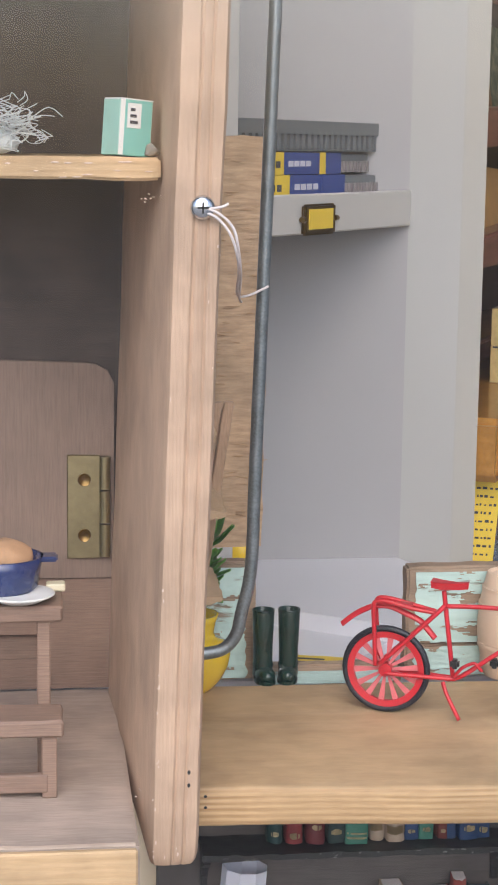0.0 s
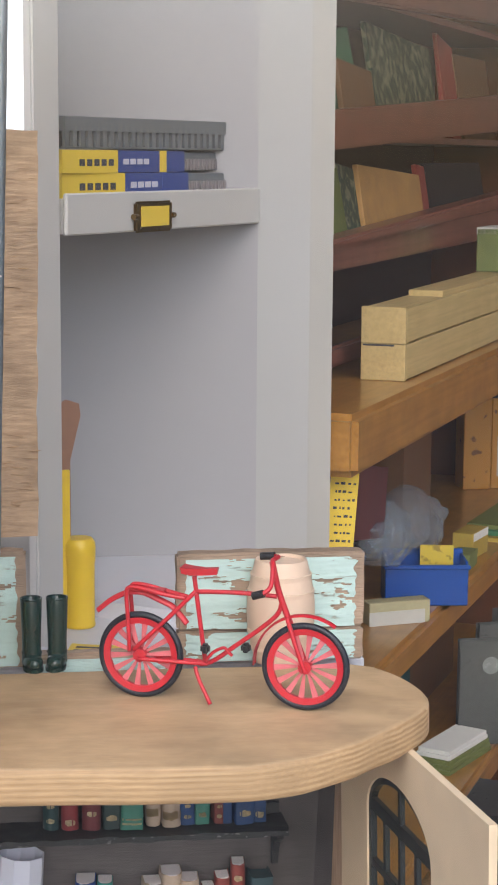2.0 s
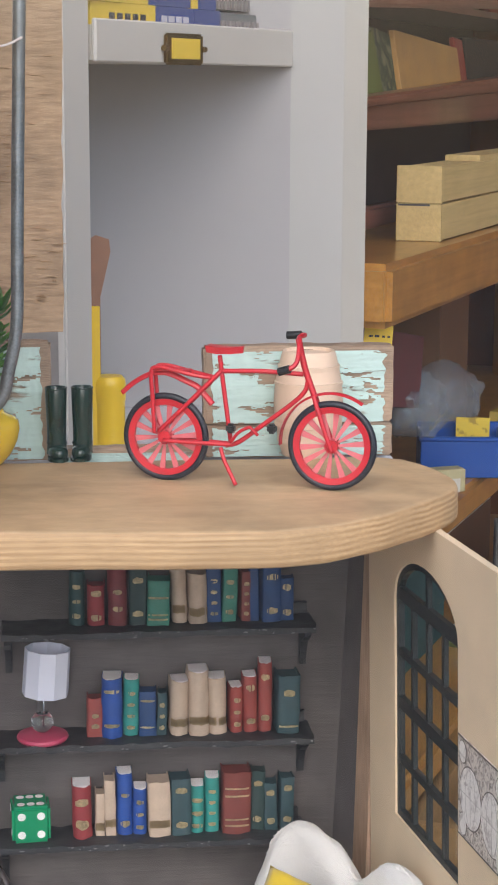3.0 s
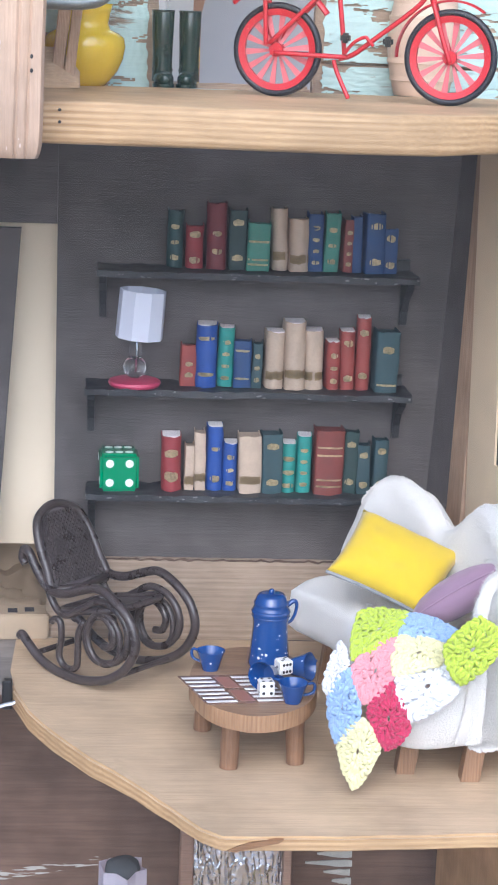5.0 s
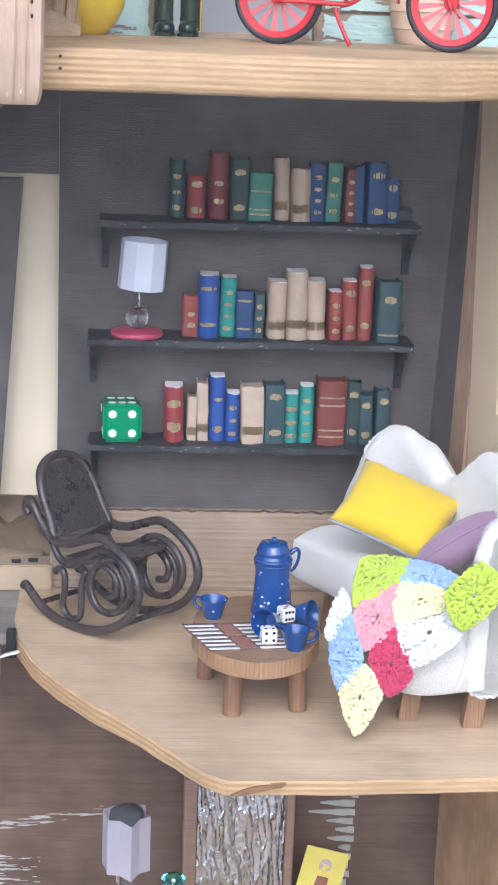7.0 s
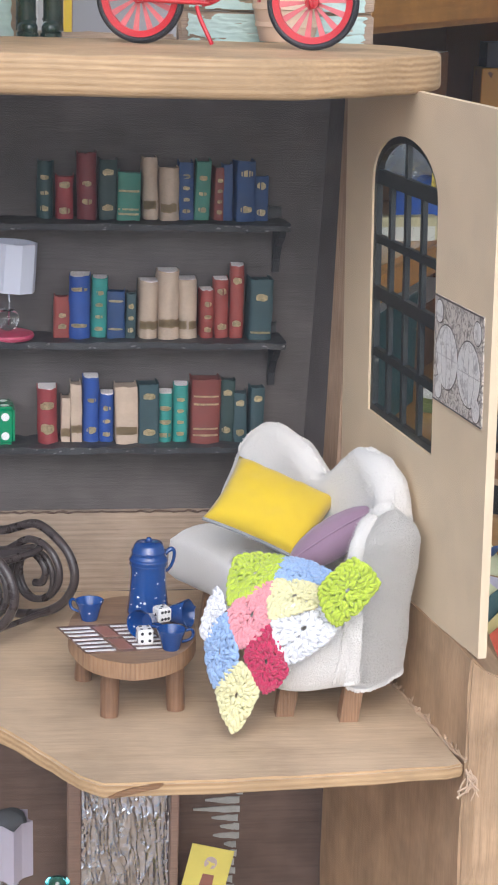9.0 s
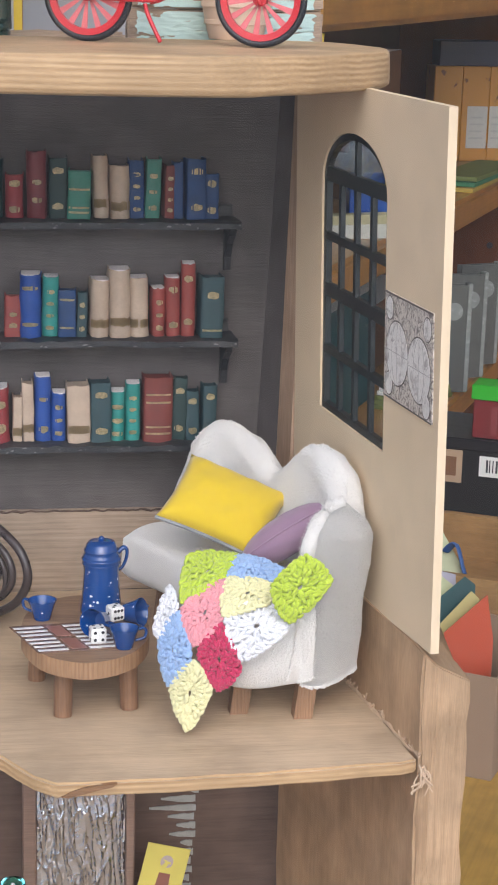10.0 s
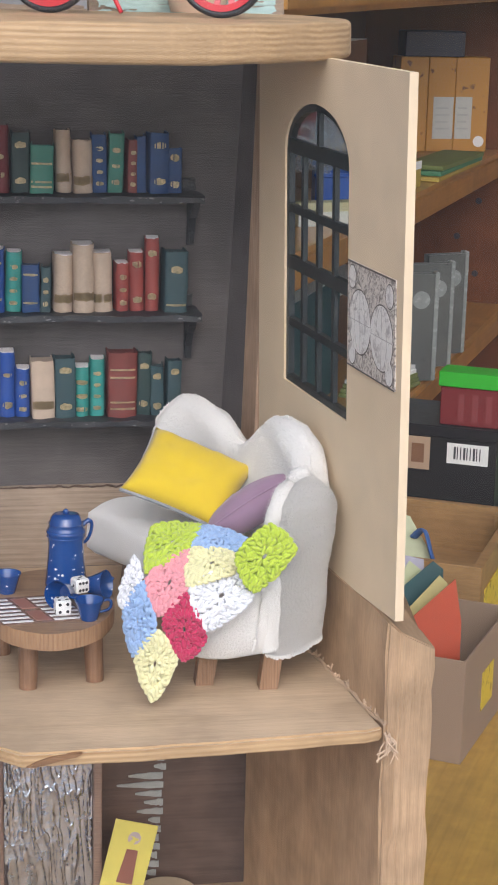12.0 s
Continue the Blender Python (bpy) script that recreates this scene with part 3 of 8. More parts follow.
    bar("rear_mudguard", [(-17.5, 0, 31), (-13.5, 0, 34.5), (-9.5, 0, 37), (-5.5, 0, 38.6), (0, 0, 38.8), (6, 0, 36.5), (10.5, 0, 34.5), (13.5, 0, 31.5), (16.2, 0, 28.4)], 1.15, flat=0.5)
    # saddle
    sad = bmesh.new()
    for s, z in ((1.0, 49.6), (0.75, 47.2)):
        for x, y in ((14.4, 3.4), (18, 3.1), (23, 1.6), (27.6, 1.1), (27.6, -1.1), (23, -1.6), (18, -3.1), (14.4, -3.4)):
            sad.verts.new((20 + (x - 20) * (0.96 if s < 1 else 1), y * s, z - (0.5 if 16 < x < 25 else 0)))
    vs = list(sad.verts)
    sad.faces.new(vs[:8]), sad.faces.new(vs[8:][::-1])
    for i in range(8):
        sad.faces.new((vs[i], vs[(i + 1) % 8], vs[8 + (i + 1) % 8], vs[8 + i]))
    bevel(sad, vs, 0.5, 2)
    part("saddle", sad, RED, bike, smooth=True)
    # handlebars with black grips
    bar("handlebar", [(42.5, -9.5, 42.6), (46, -10, 43.6), (48.6, -8, 46), (48.2, -3, 52), (47.4, 0, 53.4), (48, 3, 53.6), (47.5, 7, 53.4), (42, 8, 53.0)], 0.85)
    part("grip", rod((42.6, -9.5, 42.5), (46.6, -10, 43.8), 1.45, seg=10), BLACK, bike, "black rubber grip", smooth=True)
    part("grip", rod((41.2, 8, 52.9), (46.4, 7.6, 53.4), 1.45, seg=10), BLACK, bike, "black rubber grip", smooth=True)
    # cranks, pedals, stand
    bar("crank", [(23.5, -2.5, 15.5), (26.5, -3, 19.3), (30.5, -3.2, 21.4), (32, -3.2, 20.2), (33.5, -2.6, 18.6)], 0.6)
    part("pedal", box(22.4, -5.6, 19.2, 25.6, -2.2, 22.6, 0.8, 2), BLACK, bike, "black pedal", smooth=True)
    part("pedal", box(35.4, 1.8, 18.4, 38.6, 5.4, 21.8, 0.8, 2), BLACK, bike, "black pedal", smooth=True)
    bar("kickstand", [(19.6, -1.5, 13.2), (21.5, -3.2, 9), (26.3, -5.4, 1.0)], 0.75)


BLACKRUBBER = plain("tyre_rubber", (0.012, 0.014, 0.022), 0.42, vary=0.2)
PINKRED = plain("pale_red_plastic", (0.62, 0.16, 0.18), 0.3, vary=0.15, relief=0.1)


def boot(x, y, turn):
    b = thing("wellington_boot", x, y, 229, "dark green glossy miniature wellington boot", "boot", turn=turn, group="pair of boots")
    leg = lathe([(4.0, 2), (3.8, 8), (3.85, 14), (4.1, 20), (4.3, 27.6), (4.0, 28.4), (3.7, 27.6), (3.4, 20), (0, 19)], 20)
    part("shaft", leg, BOOTGREEN, b, smooth="all")
    foot = ball(0.1, -3.2, 2.9, 3.8, sub=3, sx=1.02, sy=1.6, sz=0.9)
    for v in foot.verts:
        v.co.z = max(v.co.z, 0.7)
    part("foot", foot, BOOTGREEN, b, smooth="all")
    out = [(4.2 * math.cos(a) * (1 if math.sin(a) < 0 else 0.95), -3.0 + 6.8 * math.sin(a)) for a in (k * math.tau / 20 for k in range(20))]
    part("sole", slab(out, 0, 1.3, 0.3), BOOTGREEN, b, smooth=True)
    part("strap", tube([(3.95 * math.cos(k * math.tau / 20), 3.95 * math.sin(k * math.tau / 20) - 0.6, 6.4 + 0.8 * math.sin(k * math.tau / 20)) for k in range(20)], 0.2, 6, True), BOOTGREEN, b, smooth="all")
    part("rim", tube([(4.1 * math.cos(k * math.tau / 20), 4.1 * math.sin(k * math.tau / 20), 28.1) for k in range(20)], 0.45, 6, True), BOOTGREEN, b, smooth="all")


BOOTGREEN = plain("boot_green", (0.008, 0.028, 0.022), 0.22, vary=0.15, relief=0.05, coat=0.3)


def painted_plank(name, x0, x1, z0, z1, y0, y1, label, seed, joint=None, cap=None):
    """Old board pieces with flaking pale turquoise paint; the ends are bare."""
    p = thing(name, (x0 + x1) / 2, y0, z0, label, "plank")
    cx = (x0 + x1) / 2
    zs = [z0] + ([joint] if joint else []) + [z1]
    for a, b in zip(zs, zs[1:]):
        bm = box(x0 - cx, 0, a - z0 + 0.15, x1 - cx, y1 - y0, b - z0 - 0.15)
        cut(bm, 6)
        bevel(bm, [v for v in bm.verts], 1.0, 2)
        shake(bm, 0.7, 0.14, seed)
        part("board", bm, OLDPLANK, p, "bare weathered wood", smooth=True)
        face = grid(lambda u, v: Vector((x0 - cx + 3.5 + (x1 - x0 - 7.5) * u + 2.2 * (noise.noise(Vector((seed, v * 9, u * 3))) if u > 0.5 else 0.6 * noise.noise(Vector((seed, v * 7, 4)))),
                                         -0.75 - 0.25 * noise.noise(Vector((u * 20, v * 9, seed))), a - z0 + 0.8 + (b - a - (1.6 if b < z1 else 3.0)) * v)), 190, 70)
        bm2 = face
        rng = random.Random(seed)
        dead = []
        for f in bm2.faces:
            c = f.calc_center_median()
            w = noise.noise(Vector((c.x * 0.05 + seed * 3, c.z * 0.22, seed))) + 0.4 * noise.noise(Vector((c.x * 0.16, c.z * 0.9, seed + 5))) + 0.22 * noise.noise(Vector((c.x * 0.5, c.z * 1.6, seed + 9)))
            if w > cap:
                dead.append(f)
        bmesh.ops.delete(bm2, geom=dead, context="FACES")
        if bm2.faces:
            ext = bmesh.ops.extrude_face_region(bm2, geom=list(bm2.faces))["geom"]
            bmesh.ops.translate(bm2, vec=(0, 0.5, 0), verts=[e for e in ext if isinstance(e, bmesh.types.BMVert)])
            part("paint_layer", bm2, TURQUOISE, p, "cracked pale turquoise paint")
    return p


TURQUOISE = flaking("turquoise_paint", (0.50, 0.66, 0.62), (0.34, 0.27, 0.2), 0.63, 0, 0.03)


def wine_barrel():
    b = thing("toy_barrel", 121, -18, 229, "pale unpainted turned wooden miniature barrel", "barrel")
    H = 42
    prof = [(0, 0), (10.2, 0), (10.6, 0.8)] + [(10.6 + 3.2 * math.sin(math.pi * k / 16), 0.8 + (H - 1.6) * k / 16) for k in range(1, 16)] + [(10.6, H - 0.8), (10.2, H), (9.2, H), (9.0, H - 1.2), (0, H - 1.2)]
    part("body", lathe(prof, 36), PALEWOOD, b, smooth=True)
    for z in (6.5, 13, 29, 35.5):
        r = 10.6 + 3.2 * math.sin(math.pi * (z - 0.8) / (H - 1.6))
        part("hoop", lathe([(r - 0.2, z - 1.0), (r + 0.35, z - 0.8), (r + 0.35, z + 0.8), (r - 0.2, z + 1.0)], 36), PALEWOOD, b, smooth=True)


PALEWOOD = wood("pale_turned_wood", (0.68, 0.50, 0.36), (0.76, 0.59, 0.45), 2, ring=0.2, lines=0.12, blotch=0.1, relief=0.1, fibres=0.2)


def metal_hook():
    h = thing("steel_rod", 7, -84, 259, "grey galvanised steel rod bent into a hook", "rod")
    pts = [(2.8 + 0.0285 * (z - 300) - 3.2, 0, z - 259) for z in (560, 480, 440, 400, 360, 320, 290)]
    pts += [(-4.0, 0, 14), (-5.6, 0, 7), (-9.5, 0, 2), (-15, 0, 0.3), (-21, 0, 0), (-30, 0, 0)]
    part("bar", tube(spline([Vector(p) + Vector((1.4, 0, 0)) for p in pts], 6), 2.25, 14), STEEL, h, smooth="all")


STEEL = plain("galvanised_steel", (0.22, 0.25, 0.27), 0.42, metal=0.75, vary=0.3, scale=0.15, relief=0.35, fine=1.2)


def bark_plank():
    p = thing("rough_plank", 8, 20, 274, "rough-sawn brown wooden plank standing on end", "plank")
    bm = box(-27, 0, 0, 16.5, 6, 166)
    cut(bm, 5.5)
    shake(bm, 0.9, 0.11, 6)
    for v in bm.verts:
        v.co.x += 0.012 * v.co.z
    part("board", bm, ROUGHBROWN, p, smooth=True)
    rng = random.Random(21)
    bm = bmesh.new()
    for k in range(110):
        z = rng.uniform(3, 163)
        ball(rng.uniform(-25, 15) + 0.012 * z, -0.55 + rng.uniform(-0.3, 0.3), z, 0.3, bm=bm, sub=1, sx=rng.uniform(3, 15), sy=1.2, sz=rng.uniform(0.3, 0.9))
    shake(bm, 0.7, 0.25, 4)
    tagged(part("splinters", bm, SPLINTER, p, "torn dark saw marks", smooth=True), kind="stuff")


ROUGHBROWN = wood("rough_brown", (0.37, 0.235, 0.13), (0.61, 0.43, 0.265), 0, ring=0.1, stretch=0.16, blotch=0.3, relief=0.9, lines=0.15, dist=0.7, fibres=0.6, fscale=0.5)


SPLINTER = plain("torn_fibre", (0.36, 0.23, 0.12), 0.9, vary=0.4)


def beam(p, q, wx, wy):
    """A squared bar from p to q."""
    bm = bmesh.new()
    for c in (Vector(p), Vector(q)):
        for dx, dy in ((-wx, -wy), (wx, -wy), (wx, wy), (-wx, wy)):
            bm.verts.new(c + Vector((dx, dy, 0)))
    vs = list(bm.verts)
    bm.faces.new(vs[:4][::-1]), bm.faces.new(vs[4:])
    for i in range(4):
        bm.faces.new((vs[i], vs[(i + 1) % 4], vs[4 + (i + 1) % 4], vs[4 + i]))
    cut(bm, 10)
    bevel(bm, bm.verts, 0.4)
    return bm


def step_ladder():
    s = thing("step_ladder", -18, -92, 229, "small unpainted wooden ladder with crumbly treads", "ladder")
    line = lambda z: Vector((18.5 - 14 * (1 - z / 118), 21 + 19 * (1 - z / 118), z))
    for x, w in ((0, 1.9), (-4.4, 2.2), (-13, 1.8)):
        part("side_rail", shake(beam(line(0.5) + Vector((x, 0, 0)), line(118) + Vector((x, 0, 0)), w, 2.2 if w < 2 else 1.6), 0.25, 0.2, x), PINE_Z, s, smooth=True)
    part("cross_bar", beam(line(115) + Vector((-13, 0, 0)), line(116.5) + Vector((1, 0, 0)), 1.5, 1.8), PINE_Z, s)
    for z, tip, deep, seed in ((110, 13.5, 9, 1), (86, 16, 30, 2), (56, 15, 36, 3), (9, 9, 4, 4)):
        yr = line(z).y
        bm = bmesh.new()
        prof = [(-1 - deep, z - 5.5), (-1 - deep, z - 1.5), (-deep * 0.45, z + 3.5), (4, z + 5), (4, z - 5.5)] if z > 20 else [(-1 - deep, 0.1), (-1 - deep, 3.5), (-deep * 0.4, 8), (4, 14), (4, 0.1)]
        foot = prof[0][1]
        rows = [[bm.verts.new((x, yr + y * k, foot + (q - foot) * low)) for y, q in prof] for x, k, low in ((-8.5, 1, 1), (tip - 8, 1, 1), (tip, 0.8, 0.42))]
        for r0, r1 in zip(rows, rows[1:]):
            for i in range(5):
                bm.faces.new((r0[i], r0[(i + 1) % 5], r1[(i + 1) % 5], r1[i]))
        bm.faces.new(rows[0]), bm.faces.new(rows[-1][::-1])
        cut(bm, 4)
        shake(bm, 0.9, 0.35, seed)
        for v in bm.verts:
            v.co.z = max(v.co.z, 0.1)
        part("tread", bm, CORKWOOD, s, smooth=True)


CORKWOOD = wood("crumbly_wood", (0.45, 0.30, 0.165), (0.65, 0.47, 0.29), 0, ring=0.6, relief=0.9, blotch=0.3)


def potted_plant():
    p = thing("potted_plant", -8.2, -28, 229, "green leafy plant in a glossy yellow ceramic vase", "plant")
    prof = [(0, 0), (6.4, 0), (7.8, 2), (10.0, 5.5), (11.6, 10), (12.2, 14.5), (11.8, 17.6), (10.4, 19.2), (7.6, 20.6), (7.0, 23), (7.6, 27), (8.4, 30), (7.7, 30), (6.4, 26), (0, 24)]
    part("vase", lathe([(1.26 * r, z) for r, z in prof], 36), YELLOWGLAZE, p, smooth="all")
    rng = random.Random(7)
    for k in range(46):
        a, ln = k * 2.4 + rng.uniform(-0.3, 0.3), rng.uniform(9, 13)
        h = 34 + 30 * k / 46 + rng.uniform(-2, 2)
        d = Vector((math.cos(a), math.sin(a) * 0.7, 0))
        mid = Vector((4 + 0.06 * (h - 34), 0, h)) + d * ln * 0.42
        tip = Vector((4 + 0.06 * (h - 34), 0, h + rng.uniform(-1, 4) + 0.12 * (h - 34))) + d * ln * 0.86
        side = d.cross(Vector((0, 0, 1))).normalized() * rng.uniform(2.5, 3.5)
        base = Vector((4 + 0.06 * (h - 34) + d.x, d.y, h - 2.5))

        def leaf(u, v):
            c = base.lerp(mid, min(1, u * 2)) if u < 0.5 else mid.lerp(tip, u * 2 - 1)
            w = math.sin(math.pi * min(1, 0.08 + u * 0.92)) ** 0.8
            return c + side * (v * 2 - 1) * w + Vector((0, 0, 1.0 * abs(v * 2 - 1)))
        bm = grid(leaf, 8, 4)
        bmesh.ops.solidify(bm, geom=list(bm.faces), thickness=0.35)
        part("leaf", bm, LEAF, p, smooth=True)
    for k in range(4):
        a = k * 1.6
        part("stem", tube([(0, 0, 27), (math.cos(a) * 2, math.sin(a) * 2, 42), (5.5 + math.cos(a), math.sin(a), 62)], 0.7, 6), LEAF, p, smooth="all")


YELLOWGLAZE = plain("yellow_glaze", (0.72, 0.50, 0.03), 0.14, vary=0.1, relief=0.05, coat=0.6)
LEAF = plain("leaf_green", (0.15, 0.36, 0.08), 0.35, vary=0.45, scale=0.12)


def screw_with_string():
    s = thing("screw_hook", -18.2, -162.6, 418, "shiny round screw head in the wooden post", "screw")
    part("head", turned(lathe([(0, 0), (3.5, 0), (3.7, 0.8), (3.3, 1.8), (2.0, 2.5), (0, 2.7)], 24), Matrix.Rotation(radians(90), 4, "X")), ZINC, s, smooth=True)
    part("cross_slot", box(-1.7, -3.0, -0.3, 1.7, -2.4, 0.3), BLACK, s)
    part("cross_slot", box(-0.3, -3.0, -1.7, 0.3, -2.4, 1.7), BLACK, s)
    st = thing("string", -14.2, -163.8, 417.2, "thin white string looped round the screw", "string")
    for k, pts in enumerate(([(-5, -0.5, 0), (0, -1.2, -2), (4, -1, -6.5), (6.3, 0, -12.5), (8.4, 12, -19), (12.6, 52, -29), (19, 73, -31), (26, 75, -28)], [(-4, -0.8, 1), (1, -1.6, -1), (5, -1.2, -5), (6.6, -0.6, -10.5), (9.0, 12, -20), (13.2, 52, -29.6), (16, 70, -33)], [(-2, -1, 0.5), (1.5, -2.5, 1.2), (3.4, -2.8, 2.2)])):
        part("strand", tube(spline(pts, 6), 0.42, 6), CORD, st, smooth="all")


CORD = plain("white_cord", (0.72, 0.66, 0.66), 0.9)
ZINC = plain("zinc_plate", (0.72, 0.76, 0.82), 0.22, metal=1.0, vary=0.1)

bicycle()
boot(21.2, -17.5, 8)
boot(31.4, -17, -12)
painted_plank("painted_plank", 80, 157, 226, 271.5, -9, 0, "old plank block with flaking pale turquoise paint", 3, joint=239.5, cap=0.30)
painted_plank("painted_plank", -30, 19.5, 226, 274, -7, 1, "old plank end with flaking pale turquoise paint", 11, cap=0.42)
painted_plank("painted_batten", 19.6, 79.8, 222, 230.2, -4, 4, "low painted batten between two old planks", 17, cap=0.5)
wine_barrel()
metal_hook()
bark_plank()
step_ladder()
potted_plant()

screw_with_string()

# ---- shelves and books on the back wall ----
def wall_shelf(x0, x1, z, brackets):
    s = thing("wall_shelf", (x0 + x1) / 2, 0, z, "black painted wooden wall shelf with chipped edge", "shelf", group="wall shelves")
    h = (x1 - x0) / 2
    bm = box(-h, -22, -2.4, h, 0, 0)
    cut(bm, 3)
    shake(bm, 0.7, 0.16, z)
    shake(bm, 0.45, 0.5, z + 3)
    part("board", bm, DARKSHELF, s, smooth=True)
    for side in brackets:
        x = -h + 2.2 if side < 0 else h - 3.2
        bm = bmesh.new()
        pts = [(-1, -2.3), (-19.5, -2.3), (-17, -5.5), (-9, -10), (-4.5, -16), (-3.2, -21.5), (-1, -22)]
        a = [bm.verts.new((x - 1.4, y, q)) for y, q in pts]
        b = [bm.verts.new((x + 1.4, y, q)) for y, q in pts]
        bm.faces.new(a), bm.faces.new(b[::-1])
        for i in range(len(pts)):
            bm.faces.new((a[i], b[i], b[(i + 1) % len(pts)], a[(i + 1) % len(pts)]))
        bevel(bm, bm.verts, 0.4)
        part("bracket", bm, DARKSHELF, s)
    # raised end stop at the right
    if brackets and brackets[-1] > 0:
        bm = shake(cut(box(h - 7, -2.4, 0.1, h - 1.5, -0.4, 5), 2), 0.5, 0.4, z)
        part("end_stop", bm, DARKSHELF, s, smooth=True)
    rng = random.Random(int(z))
    for k in range(26):
        x, y = rng.uniform(-h, h), -22.2
        part("chip", shake(ball(x, y, rng.choice((-0.2, -0.4, -2.0, -1.2)), 0.3, sub=2, sx=0.6 + 3.4 * rng.random() ** 2, sy=0.6, sz=rng.uniform(0.5, 1.3)), 0.3, 0.8, k), CHIP, s, "grey chipped paint")


CHIP = plain("chipped_grey", (0.19, 0.19, 0.19), 0.7)


def book(x0, x1, h, z, cover, style, rng, marks):
    """A miniature book: a rolled paper spine with an open white end, or a flat covered block; worn gilt marks."""
    w = x1 - x0
    b = thing("book", (x0 + x1) / 2, -3, z, BOOKLABEL[cover], "book", group="books on the wall shelves", turn=rng.uniform(-4, 4), ry=rng.uniform(-1.6, 1.6))
    d = min(13, max(10, w * 1.5))
    r = w / 2 * 0.97
    tk = 0.4
    depth = {"roll": r, "roll_dark": r, "flat": 0.28 * r}[style]
    steps = 14
    arc = [k * math.pi / steps for k in range(steps + 1)]
    wob = [1 + 0.035 * noise.noise(Vector((x0, a * 2.2, z))) for a in arc]
    out = [(q * r * math.cos(a), -(d - depth) - q * depth * math.sin(a)) for a, q in zip(arc, wob)]
    full = [(r, -0.6)] + out + [(-r, -0.6)]
    inn = [((r - tk) * math.cos(a), -(d - depth) - (depth - tk) * math.sin(a)) for a in arc]
    bm = slab(full + [(-r + tk, -0.6)] + inn[::-1] + [(r - tk, -0.6)], 0, h)
    cut(bm, 6, 2)
    shake(bm, 0.45, 0.22, x0)
    for v in bm.verts:
        if v.co.z > h * 0.8:
            v.co.z += 0.6 * noise.noise(Vector((v.co.x * 0.9, v.co.y * 0.9, x0)))
    part("cover", bm, COVERS[cover], b, smooth=True)
    block = slab(inn + [(-r + tk, -0.9), (r - tk, -0.9)], 0.4, h + (0.25 if style == "roll" else -0.9))
    part("paper_block", block, PAPERTOP if style == "roll" else COVERS[cover], b, "white rolled paper" if style == "roll" else "")

    def bandmark(zc, hz, half):
        """A ragged patch of gilt round the spine."""
        n = 9
        pts = [math.pi / 2 + half * (2 * k / n - 1) for k in range(n + 1)]
        bm = bmesh.new()
        at = lambda a, q: bm.verts.new(((r + 0.22) * math.cos(a), -(d - depth) - (depth + 0.22) * math.sin(a), q))
        ph = rng.uniform(0, 50)
        wave = lambda a, q: 0.75 + 0.3 * noise.noise(Vector((a * 2.6, ph, q)))
        oval = lambda k: 1 if half > 0.9 else max(0.3, 1 - abs(2 * k / n - 1) ** 3) ** 0.5
        low = [at(a, zc - 1.1 * hz * oval(k) * wave(a, 0)) for k, a in enumerate(pts)]
        top = [at(a, zc + 1.1 * hz * oval(k) * wave(a, 7)) for k, a in enumerate(pts)]
        for i in range(n):
            if rng.random() > 0.05:
                bm.faces.new((low[i], low[i + 1], top[i + 1], top[i]))
        bmesh.ops.solidify(bm, geom=list(bm.faces), thickness=0.1)
        part("gilt_mark", bm, GILT if cover != "tan" else TANBAND, b, "worn gilt mark")
    for f, hz, half in marks:
        bandmark(h * f, hz, half)
    return b


def cover_mat(name, c):
    return plain("book_" + name, c, 0.6, vary=0.12 if name == "tan" else 0.24, scale=0.16, relief=0.4, fine=1.0)


COVERS = {k: cover_mat(k, c) for k, c in dict(forest=(0.022, 0.060, 0.062), red=(0.25, 0.035, 0.04), maroon=(0.16, 0.03, 0.035), pine=(0.02, 0.045, 0.043), green=(0.05, 0.20, 0.15), tan=(0.47, 0.37, 0.28), navy=(0.018, 0.055, 0.16), teal=(0.035, 0.25, 0.22), blue=(0.02, 0.07, 0.30), brown=(0.17, 0.04, 0.032), russet=(0.27, 0.055, 0.045), slate=(0.03, 0.065, 0.075)).items()}
BOOKLABEL = {k: f"{v} miniature book on a black wall shelf" for k, v in dict(forest="dark bluish green", red="crimson red", maroon="dark maroon", pine="very dark green", green="mid green", tan="tan paper", navy="dark navy blue", teal="bright teal green", blue="royal blue", brown="reddish brown", russet="russet red", slate="dark slate green").items()}
PAPERTOP = plain("book_paper", (0.88, 0.82, 0.82), 0.9, vary=0.04)
GILT = plain("worn_gilt", (0.60, 0.50, 0.30), 0.38, metal=0.35, vary=0.5, scale=0.5, fine=1.5)
TANBAND = plain("tan_band", (0.30, 0.22, 0.12), 0.6, vary=0.3)


